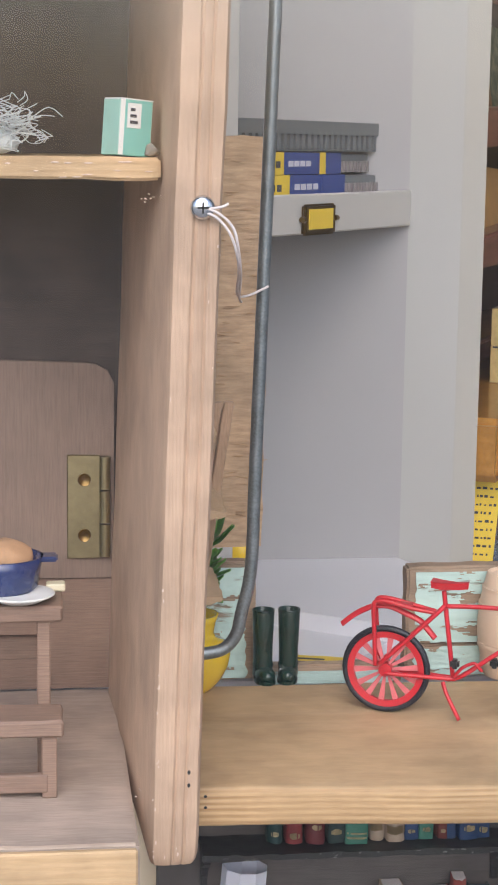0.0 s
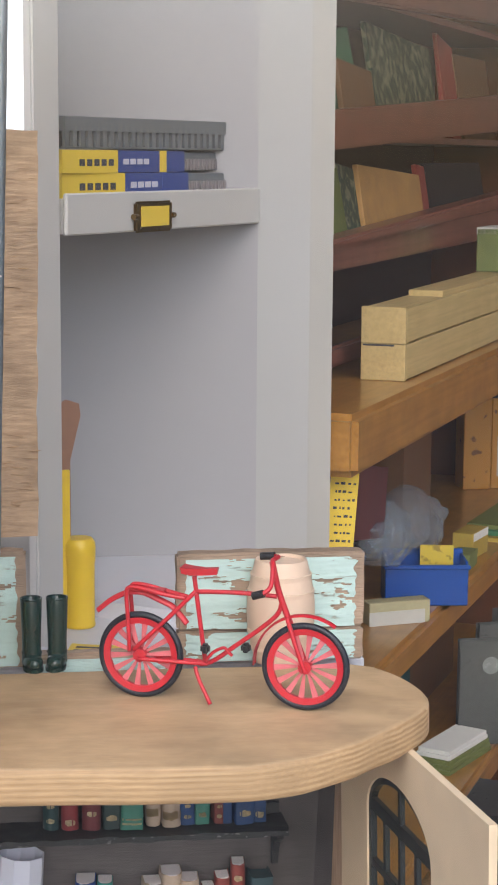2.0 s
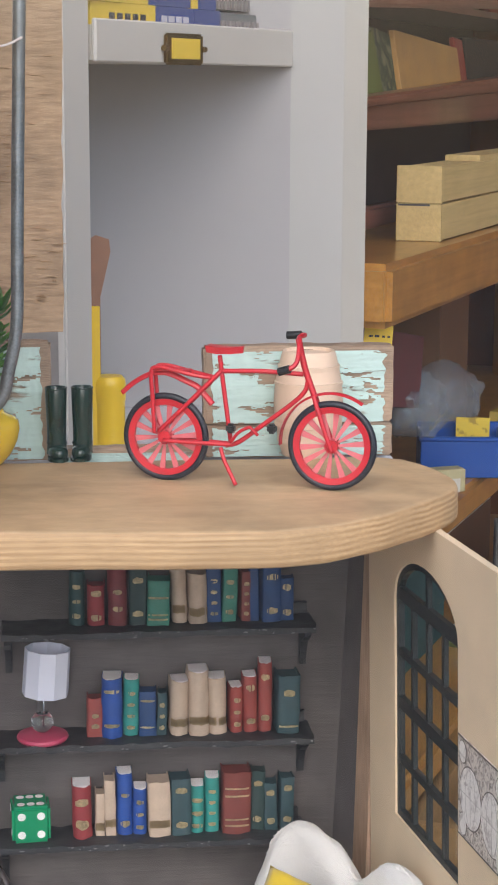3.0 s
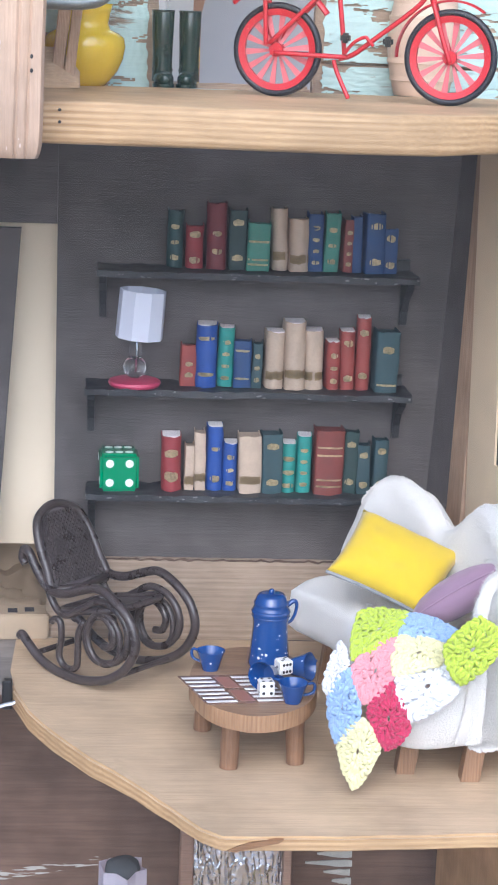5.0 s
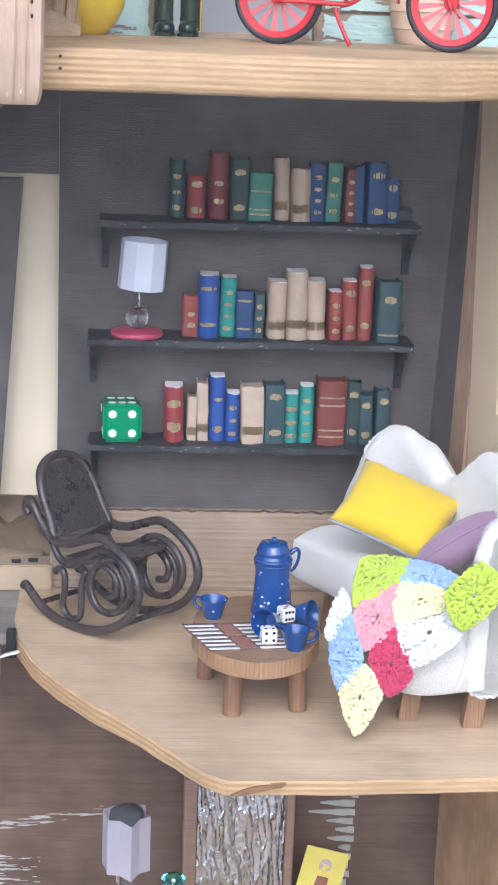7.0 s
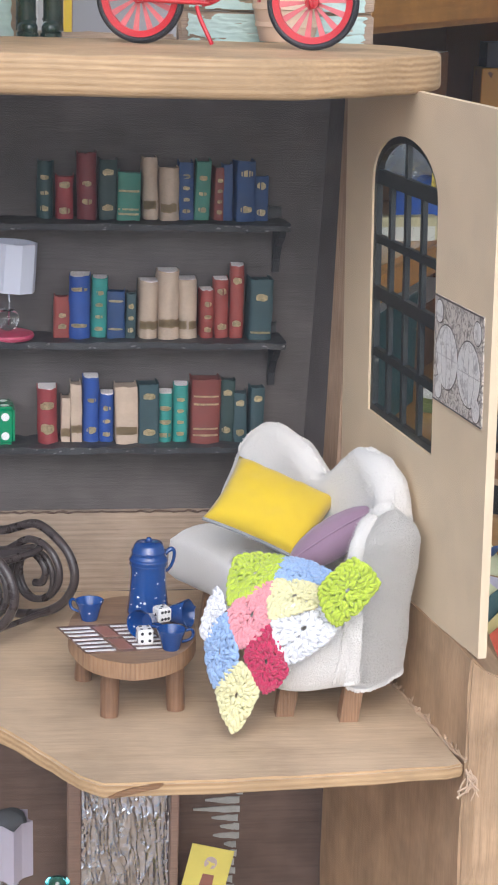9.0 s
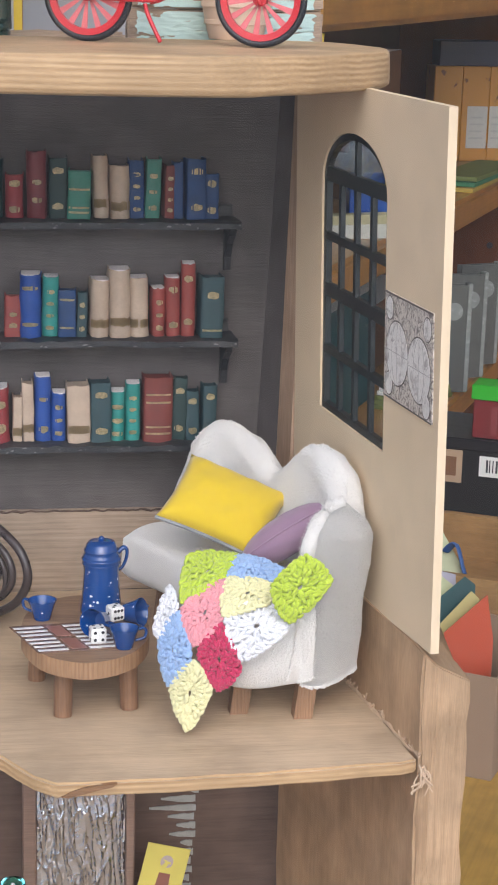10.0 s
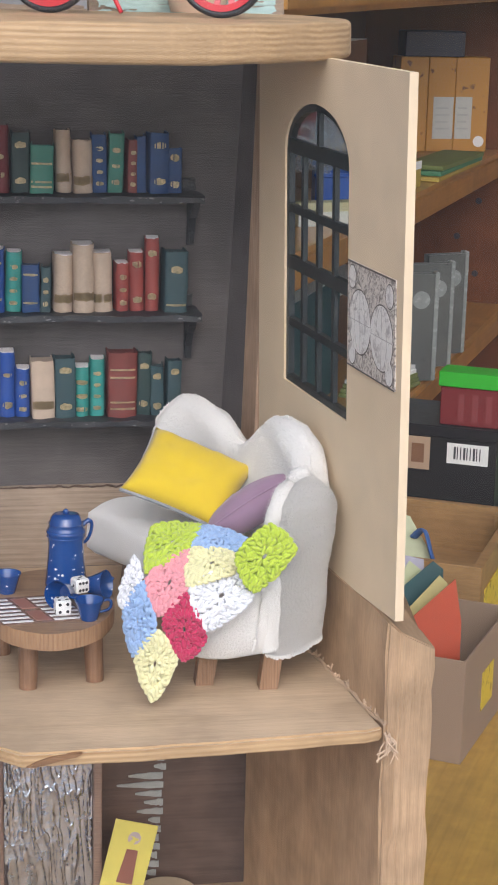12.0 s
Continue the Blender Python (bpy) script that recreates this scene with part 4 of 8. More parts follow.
def books():
    rng = random.Random(21)
    dots = [(0.28, 1.3, 0.5), (0.55, 1.1, 0.45)]
    d3 = [(0.18, 1.3, 0.5), (0.45, 1.0, 0.5), (0.72, 1.2, 0.5)]
    d4 = [(0.16, 1.0, 0.5), (0.36, 0.9, 0.45), (0.56, 0.9, 0.45), (0.76, 1.0, 0.5)]
    two = [(0.2, 1.6, 0.6), (0.8, 1.6, 0.6)]
    low = [(0.24, 2.0, 1.1)]
    bars = [(0.14, 0.5, 1.0), (0.24, 0.45, 1.0), (0.62, 0.5, 1.0), (0.74, 0.45, 1.0)]
    tops = {1: 158.6, 2: 110.9, 3: 67.4}
    rows = {
        1: [("forest", 25.2, 6.4, 22.6, "roll_dark", d3), ("red", 32.4, 7.2, 16.9, "roll_dark", two), ("maroon", 40.8, 8.0, 26, "roll_dark", dots), ("pine", 49.3, 7.4, 23.4, "flat", two), ("green", 56.9, 9.4, 18.8, "flat", bars[:3]), ("tan", 66.7, 6.3, 24.5, "roll_dark", low), ("tan", 73, 8, 20.8, "roll_dark", low),
            ("navy", 81, 6.0, 22.8, "flat", d4), ("green", 87.2, 6.2, 23.4, "flat", d3), ("brown", 94.4, 4.1, 20.8, "flat", d4), ("navy", 98.7, 4.0, 22.4, "flat", []), ("navy", 103, 7.8, 23.6, "flat", two), ("navy", 111.5, 5.8, 17.6, "flat", two)],
        2: [("russet", 31.4, 6.5, 16.6, "flat", dots), ("blue", 38.2, 8.6, 25.2, "roll", [(0.22, 1.0, 0.8), (0.8, 1.0, 0.8)]), ("teal", 46.6, 6.7, 24, "roll", d4), ("navy", 53.4, 7.2, 19, "flat", [(0.2, 0.5, 0.9), (0.8, 0.6, 0.9)]), ("slate", 60.9, 4.1, 18, "flat", d3), ("tan", 65.2, 7.8, 23, "roll", low), ("tan", 73.1, 8.8, 27.2, "roll", low),
            ("tan", 82, 7.8, 23.8, "roll", low), ("russet", 90.1, 5.6, 19.4, "roll", d3), ("russet", 96.2, 6.2, 23.8, "roll", two), ("russet", 102.8, 5.9, 29.4, "roll", two), ("slate", 109.3, 9.4, 24.6, "flat", [(0.12, 0.5, 1.0), (0.7, 1.7, 0.5)])],
        3: [("red", 25.3, 8.2, 22.8, "roll", [(0.28, 2.6, 0.7), (0.7, 2.0, 0.7)]), ("tan", 34.3, 3.8, 18.6, "flat", low), ("tan", 38.5, 4.6, 24.4, "flat", low), ("blue", 43.3, 6.7, 27, "roll", [(0.2, 1.6, 0.6), (0.66, 1.0, 0.5)]), ("blue", 50.1, 6.0, 20, "roll", d3), ("tan", 56.3, 9.4, 24, "flat", low), ("slate", 65.8, 8.4, 24.8, "flat", two), ("teal", 74.3, 6.1, 20.4, "roll", [(0.15, 1.2, 0.8), (0.42, 1.2, 0.8), (0.7, 1.2, 0.8)]),
            ("teal", 80.5, 6.3, 23.6, "roll", d4), ("brown", 87.2, 12, 27, "flat", bars), ("pine", 99.4, 6.0, 26, "flat", two), ("slate", 105.5, 5.6, 20.6, "flat", two), ("slate", 111.3, 5.8, 22.8, "flat", two)],
    }
    for n, items in rows.items():
        for cover, x, w, h, style, marks in items:
            book(x, x + w, h, tops[n], cover, style, rng, marks)


def die(x, y, z, s, turn, body, pip, label, faces):
    """A rounded die; faces give the pip count on top, front and the side."""
    d = thing("die", x, y, z, label, "die", turn=turn)
    part("cube", box(-s / 2, -s / 2, 0, s / 2, s / 2, s, s * 0.09, 3), body, d, smooth=True)
    spots = {1: [(0, 0)], 2: [(-1, -1), (1, 1)], 4: [(-1, -1), (1, 1), (-1, 1), (1, -1)], 6: [(-1, -1), (0, -1), (1, -1), (-1, 1), (0, 1), (1, 1)], 3: [(-1, -1), (0, 0), (1, 1)]}
    r, st = s * 0.105, s * 0.25
    for side, n in zip(("top", "front", "left"), faces):
        for u, v in spots[n]:
            u, v = u * st, v * st
            p, q = {"top": ((u, v, s - 0.05), (u, v, s + 0.08)), "front": ((u, -s / 2 + 0.05, s / 2 + v), (u, -s / 2 - 0.08, s / 2 + v)), "left": ((-s / 2 + 0.05, u, s / 2 + v), (-s / 2 - 0.08, u, s / 2 + v))}[side]
            part("pip", rod(p, q, r, seg=16), pip, d)


def table_lamp():
    l = thing("table_lamp", 13.5, -12, 110.8, "miniature lamp with white paper shade and pink base", "lamp")
    part("base", lathe([(0, 0), (10, 0), (10.6, 1.0), (10.2, 2.0), (8, 2.7), (0, 2.9)], 32), PINKPLASTIC, l, smooth=True)
    part("glass_ball", ball(0, 0, 7.4, 4.6, sub=3), GLASS, l, "clear glass bead", smooth="all")
    part("stem", rod((0, 0, 11), (0.4, 0, 24), 2.5, seg=14), GLASS, l, "clear tube", smooth=True)
    part("wire", tube([(0.2, 0, 6), (0.6, -0.4, 14), (0.2, 0.3, 24)], 0.3, 6), ZINC, l, smooth="all")
    n = 9
    bm = bmesh.new()
    ring = lambda r, z, t=0.0: [bm.verts.new((r * math.cos(k * math.tau / n + 0.2 + t), r * 0.95 * math.sin(k * math.tau / n + 0.2 + t), z)) for k in range(n)]
    a, b, c, d = ring(9.6, 19.2), ring(9.4, 38.6), ring(9.1, 38.6), ring(9.3, 19.2)
    for p, q in ((a, b), (b, c), (c, d), (d, a)):
        for k in range(n):
            bm.faces.new((p[k], p[(k + 1) % n], q[(k + 1) % n], q[k]))
    turned(bm, Matrix.Rotation(radians(4), 4, "Y"))
    part("shade", bm, PAPERSHADE, l, "folded white paper shade")


WHITECARD = plain("white_card", (0.74, 0.75, 0.80), 0.75, vary=0.03, relief=0.05)
PAPERSHADE = plain("paper_shade", (0.66, 0.69, 0.80), 0.75, vary=0.03, relief=0.05)
PINKPLASTIC = plain("pink_plastic", (0.50, 0.06, 0.13), 0.4, vary=0.08)
GLASS = glassy("clear_glass", (0.95, 0.97, 0.98), 0.03, 1.45)
GREENDIE = plain("green_die", (0.0, 0.24, 0.095), 0.22, vary=0.06, relief=0.03, coat=0.4)
WHITEPIP = plain("white_pip", (0.78, 0.8, 0.78), 0.5)
WHITEDIE = plain("white_die", (0.78, 0.77, 0.74), 0.3, vary=0.03, relief=0.02, coat=0.3)
BLACKPIP = plain("black_pip", (0.012, 0.012, 0.016), 0.4)


# ---- rocking chair ----
def rocking_chair():
    ch = thing("rocking_chair", 3.5, -42, 0, "dark brown bentwood rocking chair with cane back", "rocking chair", turn=-45)

    def at(points, y, bow=0.0):
        n = len(points) - 1
        return [(x, y + bow * math.sin(math.pi * i / n), z) for i, (x, z) in enumerate(points)]
    arm = [(-28, 39), (-29.5, 41), (-28.5, 44.5), (-25.5, 44), (-20.5, 38), (-13.5, 32.5), (-5, 33), (3, 36.2), (12, 39.2), (20.5, 37), (29, 31), (32, 22), (27, 12.5), (18, 6), (8, 2.6), (-2, 1.2), (-12, 1.9), (-20, 4.5), (-26, 8.2), (-29.5, 10.5), (-31, 9.4)]
    scroll = [(-16, 31), (-12, 25.5), (-6, 24), (2, 28.5), (11, 33.5), (20, 32.2), (25.5, 26.5), (25.5, 19), (19.5, 12.5), (11.5, 10.5), (6, 13.5), (4.5, 20), (8, 26.5), (14, 28), (19, 23.5), (17.5, 18.2), (13.4, 17)]
    rear = [(-14, 19.5), (-11.5, 21.2), (-9, 20), (-8.6, 14), (-9.6, 7), (-6, 3.6), (-0.5, 5), (0.4, 12), (0.6, 18.6), (3.5, 24)]
    ring = [(14 + 8.6 * math.cos(a), 20 + 9.6 * math.sin(a)) for a in (k * math.tau / 12 for k in range(12))]
    for y in (-14, 14):
        s = 1 if y > 0 else -1
        part("arm_and_rocker", tube(spline(at(arm, y, 1.6 * s), 6), 1.75, 9), BENTWOOD, ch, smooth="all")
        part("side_scroll", tube(spline(at(scroll, y - 0.6 * s), 6), 1.45, 8), BENTWOOD, ch, smooth="all")
        part("rear_loop", tube(spline(at(rear, y - 0.4 * s), 6), 1.3, 8), BENTWOOD, ch, smooth="all")
        part("side_ring", tube(spline([(x, y - 0.2 * s, z) for x, z in ring], 3, True), 1.2, 8, True), BENTWOOD, ch, smooth="all")
    # seat: frame and cane panel
    seat = spline([(-11, -11.5, 24), (4, -13, 28), (17, -12.5, 31.5), (20, 0, 32), (17, 12.5, 31.5), (4, 13, 28), (-11, 11.5, 24), (-13, 0, 23.4)], 5, True)
    part("seat_frame", tube(seat, 1.5, 8, True), BENTWOOD, ch, smooth="all")
    bm = bmesh.new()
    f = bm.faces.new([bm.verts.new(p) for p in seat])
    bmesh.ops.triangulate(bm, faces=[f])
    bmesh.ops.solidify(bm, geom=list(bm.faces), thickness=0.7)
    part("seat_panel", bm, CANE, ch)
    # back: oval frame leaning backwards, with a woven panel
    def onback(u, v):
        """u across, v up the back from 0 to 1."""
        return Vector((-12.5 - 15.5 * v, u, 31 + 28 * v))
    oval = [onback(13.2 * c, v) for c, v in ((-1, 0.04), (-1.02, 0.3), (-0.98, 0.62), (-0.72, 0.9), (0, 1.02), (0.72, 0.9), (0.98, 0.62), (1.02, 0.3), (1, 0.04), (0, -0.02))]
    oval = spline(oval, 5, True)
    part("back_frame", tube(oval, 1.75, 9, True), BENTWOOD, ch, smooth="all")
    bm = bmesh.new()
    f = bm.faces.new([bm.verts.new(p) for p in oval])
    bmesh.ops.triangulate(bm, faces=[f])
    bmesh.ops.solidify(bm, geom=list(bm.faces), thickness=0.5)
    part("back_panel", bm, CANE, ch)
    weave = bmesh.new()
    for k in range(-13, 14):
        for s in (-1, 1):
            pts = []
            for t in range(0, 15):
                u, v = k * 1.9 + s * (t - 7) * 1.9, t / 14
                lim = 12.2 * math.sqrt(max(0, 1 - ((v - 0.42) / 0.6) ** 4))
                if abs(u) < lim and 0.03 < v < 0.97:
                    pts.append(onback(u, v) + Vector((0.75, 0, 0.42)))
            if len(pts) > 2:
                tube(pts, 0.34, 4, bm=weave)
    part("cane_weave", weave, BENTWOOD, ch)
    part("back_rail", tube([onback(-13, 0.02), onback(0, -0.03), onback(13, 0.02)], 2.0, 8), BENTWOOD, ch, smooth="all")
    for x, z in ((-21, 5.5), (20, 7)):
        part("stretcher", rod((x, -14, z), (x, 14, z), 1.1, seg=8), BENTWOOD, ch, smooth=True)
    ch.scale = (1.06, 1.06, 1.06)


BENTWOOD = plain("dark_bentwood", (0.050, 0.039, 0.037), 0.28, vary=0.35, scale=0.15, relief=0.2)
CANE = plain("dark_cane", (0.085, 0.07, 0.07), 0.6, vary=0.3, fine=1.4, relief=0.8)


# ---- low table and what stands on it ----
TT = 25.0


def coffee_table():
    t = thing("coffee_table", 58, -113, 0, "low rustic table of a sliced log with four legs", "table")
    n = 48
    out = [((23 + 0.7 * noise.noise(Vector((math.cos(a) * 2, math.sin(a) * 2, 3)))) * math.cos(a), (34 + 1.4 * noise.noise(Vector((math.cos(a) * 2, math.sin(a) * 2, 9)))) * math.sin(a)) for a in (k * math.tau / n for k in range(n))]
    bm = slab(out, TT - 6.2, TT, 0.7, 2)
    bm.normal_update()
    for f in bm.faces:
        if abs(f.normal.z) < 0.5:
            f.material_index = 1
    part("top", bm, [LOGWOOD, LOGSIDE], t, smooth=True)
    for x, y in ((-9, -20), (15, -15.5), (-17, 14), (9, 22)):
        part("leg", shake(cut(rod((x, y, 0), (x * 0.94, y * 0.94, TT - 6), 3.3, 3.5, 12), 6), 0.2, 0.3, x), DARKLEG, t, smooth=True)


LOGWOOD = wood("log_slice", (0.204, 0.111, 0.0595), (0.391, 0.246, 0.145), 0, ring=0.3, blotch=0.35, rough=0.45)
LOGSIDE = wood("log_side", (0.28, 0.14, 0.065), (0.50, 0.31, 0.17), 2, ring=0.2, blotch=0.35, rough=0.5, swirl=5.0)
DARKLEG = wood("brown_leg", (0.175, 0.0836, 0.0418), (0.334, 0.19, 0.106), 2, ring=0.2, blotch=0.35, rough=0.5, swirl=5.0)


def game_board():
    g = thing("game_board", 52, -122, TT + 0.15, "printed paper game board with white stripes", "game board", turn=6)
    P = lambda s, v: (-16 + 31 * s + 7 * (1 - v) - 4, 13 - 27 * (1 - v))
    quad = lambda s0, s1, v0, v1: [P(s0, v0), P(s1, v0), P(s1, v1), P(s0, v1)]
    part("sheet", slab(quad(0, 1, 0, 1), 0, 0.22), GAMEBROWN, g)
    for k in range(7):
        v = 0.04 + 0.135 * k + (0.02 if k > 3 else 0)
        for s0, s1 in ((0.02, 0.36), (0.6, 0.98)):
            part("stripe", slab(quad(s0, s1, v, v + 0.055), 0.2, 0.34), WHITEPRINT, g, "white printed stripe")
            part("stripe", slab(quad(s0, s1, v + 0.062, v + 0.1), 0.2, 0.3), DARKPRINT, g, "dark printed stripe")
    for v0 in (0.06, 0.54):
        part("field", slab(quad(0.4, 0.57, v0, v0 + 0.38), 0.2, 0.32), ROSYPRINT, g, "rosy brown printed field")


GAMEBROWN = plain("game_sheet", (0.20, 0.12, 0.085), 0.25, vary=0.15, coat=0.5)
WHITEPRINT = plain("white_print", (0.72, 0.70, 0.68), 0.3, vary=0.05)
DARKPRINT = plain("dark_print", (0.09, 0.055, 0.05), 0.3)
ROSYPRINT = plain("rosy_print", (0.27, 0.12, 0.09), 0.3)


def enamel():
    """Blue enamel with sparse white specks."""
    m, n, l, b = nodes_of("blue_enamel")
    vec = coords(n, l)
    v = n.new("ShaderNodeTexVoronoi")
    v.inputs["Scale"].default_value = 0.24
    l.new(vec, v.inputs["Vector"])
    size = noise_tex(n, l, vec, 0.5, 1)
    mul = n.new("ShaderNodeMath")
    mul.operation = "MULTIPLY"
    mul.inputs[1].default_value = 0.19
    l.new(size, mul.inputs[0])
    lt = n.new("ShaderNodeMath")
    lt.operation = "LESS_THAN"
    l.new(v.outputs["Distance"], lt.inputs[0]), l.new(mul.outputs[0], lt.inputs[1])
    l.new(mixed(n, l, (0.010, 0.055, 0.22), (0.7, 0.74, 0.78), lt.outputs[0]), b.inputs["Base Color"])
    b.inputs["Roughness"].default_value, b.inputs["Coat Weight"].default_value = 0.16, 0.5
    return m


ENAMEL = enamel()
BLUEGLOSS = plain("blue_gloss", (0.010, 0.05, 0.20), 0.16, vary=0.1, relief=0.02, coat=0.5)


def coffee_pot():
    p = thing("coffee_pot", 64.8, -97, TT, "blue enamel coffee pot with white specks", "coffee pot", turn=10)
    part("body", lathe([(0, 0), (7.3, 0), (7.8, 0.5), (7.7, 1.6), (7.2, 5), (6.8, 10), (6.5, 14.5), (6.5, 17), (6.8, 19), (7.0, 20.4), (7.1, 21.0), (6.9, 21.4), (0, 21.6)], 40), ENAMEL, p, smooth="all")
    part("lid", lathe([(6.7, 21.3), (6.75, 22.0), (6.3, 22.5), (6.2, 23.6), (6.35, 24.0), (5.9, 24.5), (5.5, 26.2), (4.8, 27.1), (3.2, 27.5), (0, 27.6)], 36), BLUEGLOSS, p, smooth="all")
    for z, r in ((19.2, 6.85), (20.8, 7.02), (24.1, 6.2)):
        part("belt", tube([(r * math.cos(k * math.tau / 28), r * math.sin(k * math.tau / 28), z) for k in range(28)], 0.24, 6, True), BLUEGLOSS, p, smooth="all")
    part("knob", lathe([(0, 27.3), (0.8, 27.4), (1.1, 28.0), (1.0, 28.8), (0.5, 29.2), (0, 29.3)], 16), BLUEGLOSS, p, smooth="all")
    part("handle", tube(spline([(6.2, 0, 22.6), (8.4, 0, 24.2), (9.7, 0, 23.0), (9.4, 0, 19.8), (8.0, 0, 16.8), (6.3, 0, 15.6)], 6), 0.9, 8, flat=0.6), BLUEGLOSS, p, smooth="all")
    # larger splashes of white glaze near the foot
    rng = random.Random(14)
    for k in range(20):
        z = rng.choice([2.5, 3.5, 4.5, 6, 8, 12, 16])
        a = math.radians(-90 + rng.uniform(-65, 65) - 10)
        r = 7.75 - 0.105 * z
        part("speck", ball(r * math.cos(a), r * math.sin(a), z, 0.22 + 0.5 * rng.random() ** 3, sub=1), SPECK, p, "white enamel speck", smooth="all")


SPECK = plain("white_speck", (0.75, 0.78, 0.80), 0.3, vary=0.05)


def cup(x, y, z, turn, tip, label):
    c = thing("enamel_cup", x, y, z, label, "cup", turn=turn, rx=tip, group="enamel cups")
    c.scale = (1.1, 1.1, 0.94)
    part("bowl", lathe([(0, 0), (2.7, 0), (2.9, 0.5), (3.5, 3.2), (4.4, 6.6), (4.7, 7.4), (4.75, 7.8), (4.5, 7.8), (4.2, 6.8), (3.2, 3.2), (2.4, 0.9), (0, 0.8)], 28), ENAMEL, c, smooth=True)
    part("handle", tube(spline([(4.2, 0, 6.6), (6.4, 0, 7.0), (7.2, 0, 5.4), (6.4, 0, 3.2), (3.5, 0, 2.4)], 5), 0.55, 7), BLUEGLOSS, c, smooth="all")


# ---- sofa, cushions and crocheted blanket ----
def sofa():
    s = thing("sofa", 118, -92, 0, "small cream fleece sofa with a two-lobed back", "sofa")
    o = Vector((118, -92, 0))
    # seat: an uneven padded block on a slanted plan
    plan = spline([(77.5, -55, 0), (78.5, -47, 0), (84, -40.5, 0), (95, -36, 0), (118, -44, 0), (136, -66, 0), (146, -96, 0), (148, -124, 0), (140, -142, 0), (122, -146, 0), (105, -143, 0), (99, -118, 0), (92, -84, 0)], 4, True)
    c = Vector((118, -92, 0))
    rows = []
    bm = bmesh.new()
    for z, sc in ((13, 0.95), (14.5, 1.0), (22, 1.02), (30, 1.015), (37, 1.0), (40.5, 0.96), (42.5, 0.85), (43.5, 0.4)):
        lift = lambda p: 10 * min(1, max(0, (p.y + 142) / 45)) * max(0, (41 - z) / 26)
        rows.append([bm.verts.new(c.lerp(p, sc) + Vector((0, 0, z + lift(p))) - o + 1.3 * Vector(noise.noise_vector((p + Vector((0, 0, z))) * 0.06))) for p in plan])
    m = len(plan)
    for a, b in zip(rows, rows[1:]):
        for i in range(m):
            bm.faces.new((a[i], a[(i + 1) % m], b[(i + 1) % m], b[i]))
    bm.faces.new(rows[0][::-1]), bm.faces.new(rows[-1])
    seat = part("seat", bm, FLEECE, s, smooth="all")
    # back: a padded wall along a curved plan, with two rounded lobes
    path = [(98, -36), (106, -37), (117, -44), (127, -58), (134.5, -75), (141, -90), (146, -103), (149.5, -116), (149.5, -126)]
    tops = [52, 74, 83.5, 80, 72, 84.5, 88.5, 84.5, 75]
    thick = [5, 6, 6.5, 6.5, 6, 6, 6.5, 7, 7.5]
    pts = spline([(x, y, z) for (x, y), z in zip(path, tops)], 7)
    th = spline([(t, 0, 0) for t in thick], 7)
    bm = bmesh.new()
    rows = []
    n = len(pts)
    for i, p in enumerate(pts):
        d = (pts[min(i + 1, n - 1)] - pts[max(i - 1, 0)])
        d = Vector((d.x, d.y, 0)).normalized()
        side = Vector((d.y, -d.x, 0))
        t, h = th[i].x, p.z
        end = max(0, (i / (n - 1) - 0.6) / 0.4)
        prof = [(-t * (1 - 0.9 * end), 14), (-t * (1.05 - 0.7 * end), 30), (-t, h - 16), (-t * 0.95, h - 8), (-t * 0.85, h - 4), (-t * 0.5, h - 1), (0, h), (t * 0.5, h - 1), (t * 0.85, h - 4), (t * 0.95, h - 8), (t * 0.9, h - 13), (t * 1.1, h - 24), (t * 1.15, 32), (t, 14)]
        rows.append([bm.verts.new(Vector((p.x, p.y, z)) + side * q + 1.3 * Vector(noise.noise_vector(Vector((p.x, p.y, z)) * 0.09)) - o) for q, z in prof])
    for a, b in zip(rows, rows[1:]):
        for i in range(len(a) - 1):
            bm.faces.new((a[i], a[i + 1], b[i + 1], b[i]))
    bm.faces.new(rows[0]), bm.faces.new(rows[-1][::-1])
    shake(bm, 1.0, 0.13, 7)
    back = part("back", bm, FLEECE, s, smooth="all")
    # loose end flap draped over the near arm, with a turned fluffy hem
    plan2 = spline([(136, -139.8, 0), (140.5, -143.8, 0), (148, -144.6, 0), (154.5, -142.5, 0), (158, -135, 0), (158, -118, 0)], 6)

    def flap(u, v):
        k = u * (len(plan2) - 1)
        i = min(int(k), len(plan2) - 2)
        p = plan2[i].lerp(plan2[i + 1], k - i)
        z0, z1 = 15 + 3 * u ** 2 - 2.5 * math.sin(math.pi * min(1, u * 1.6)), 74.5 + 5 * math.sin(math.pi * min(1, u * 1.2))
        curl = max(0, (v - 0.8) / 0.2)
        q = p.lerp(Vector((147, -122, 0)), 0.62 * curl ** 2)
        lower = (1 - v) ** 1.5
        return Vector((q.x - 5.5 * (1 - v) + 2.5 * lower * (u - 0.6), q.y - 1.4 * math.sin(u * 9) * (1 - v), z0 + (z1 - z0) * (v - 0.06 * curl ** 2) + 1.5 * curl * (1 - curl))) - o
    bm = grid(flap, 30, 30)
    shake(bm, 0.9, 0.09, 3)
    shake(bm, 0.5, 0.22, 6)
    bmesh.ops.solidify(bm, geom=list(bm.faces), thickness=-2.6)
    arm = part("end_flap", bm, FLEECE, s, smooth="all")
    hem_pts = [flap(0.02, 0.05 + 0.95 * k / 20) + Vector((-1.2, -0.4, 0)) for k in range(21)]
    hem_pts += [flap(0.15 * k, 1.0) + Vector((-0.6, -0.5, 0.6)) for k in range(1, 4)]
    hem = part("hem", shake(tube(spline(hem_pts, 2), 2.5, 10), 0.7, 0.22), FLEECE, s, "fluffy turned hem", smooth="all")
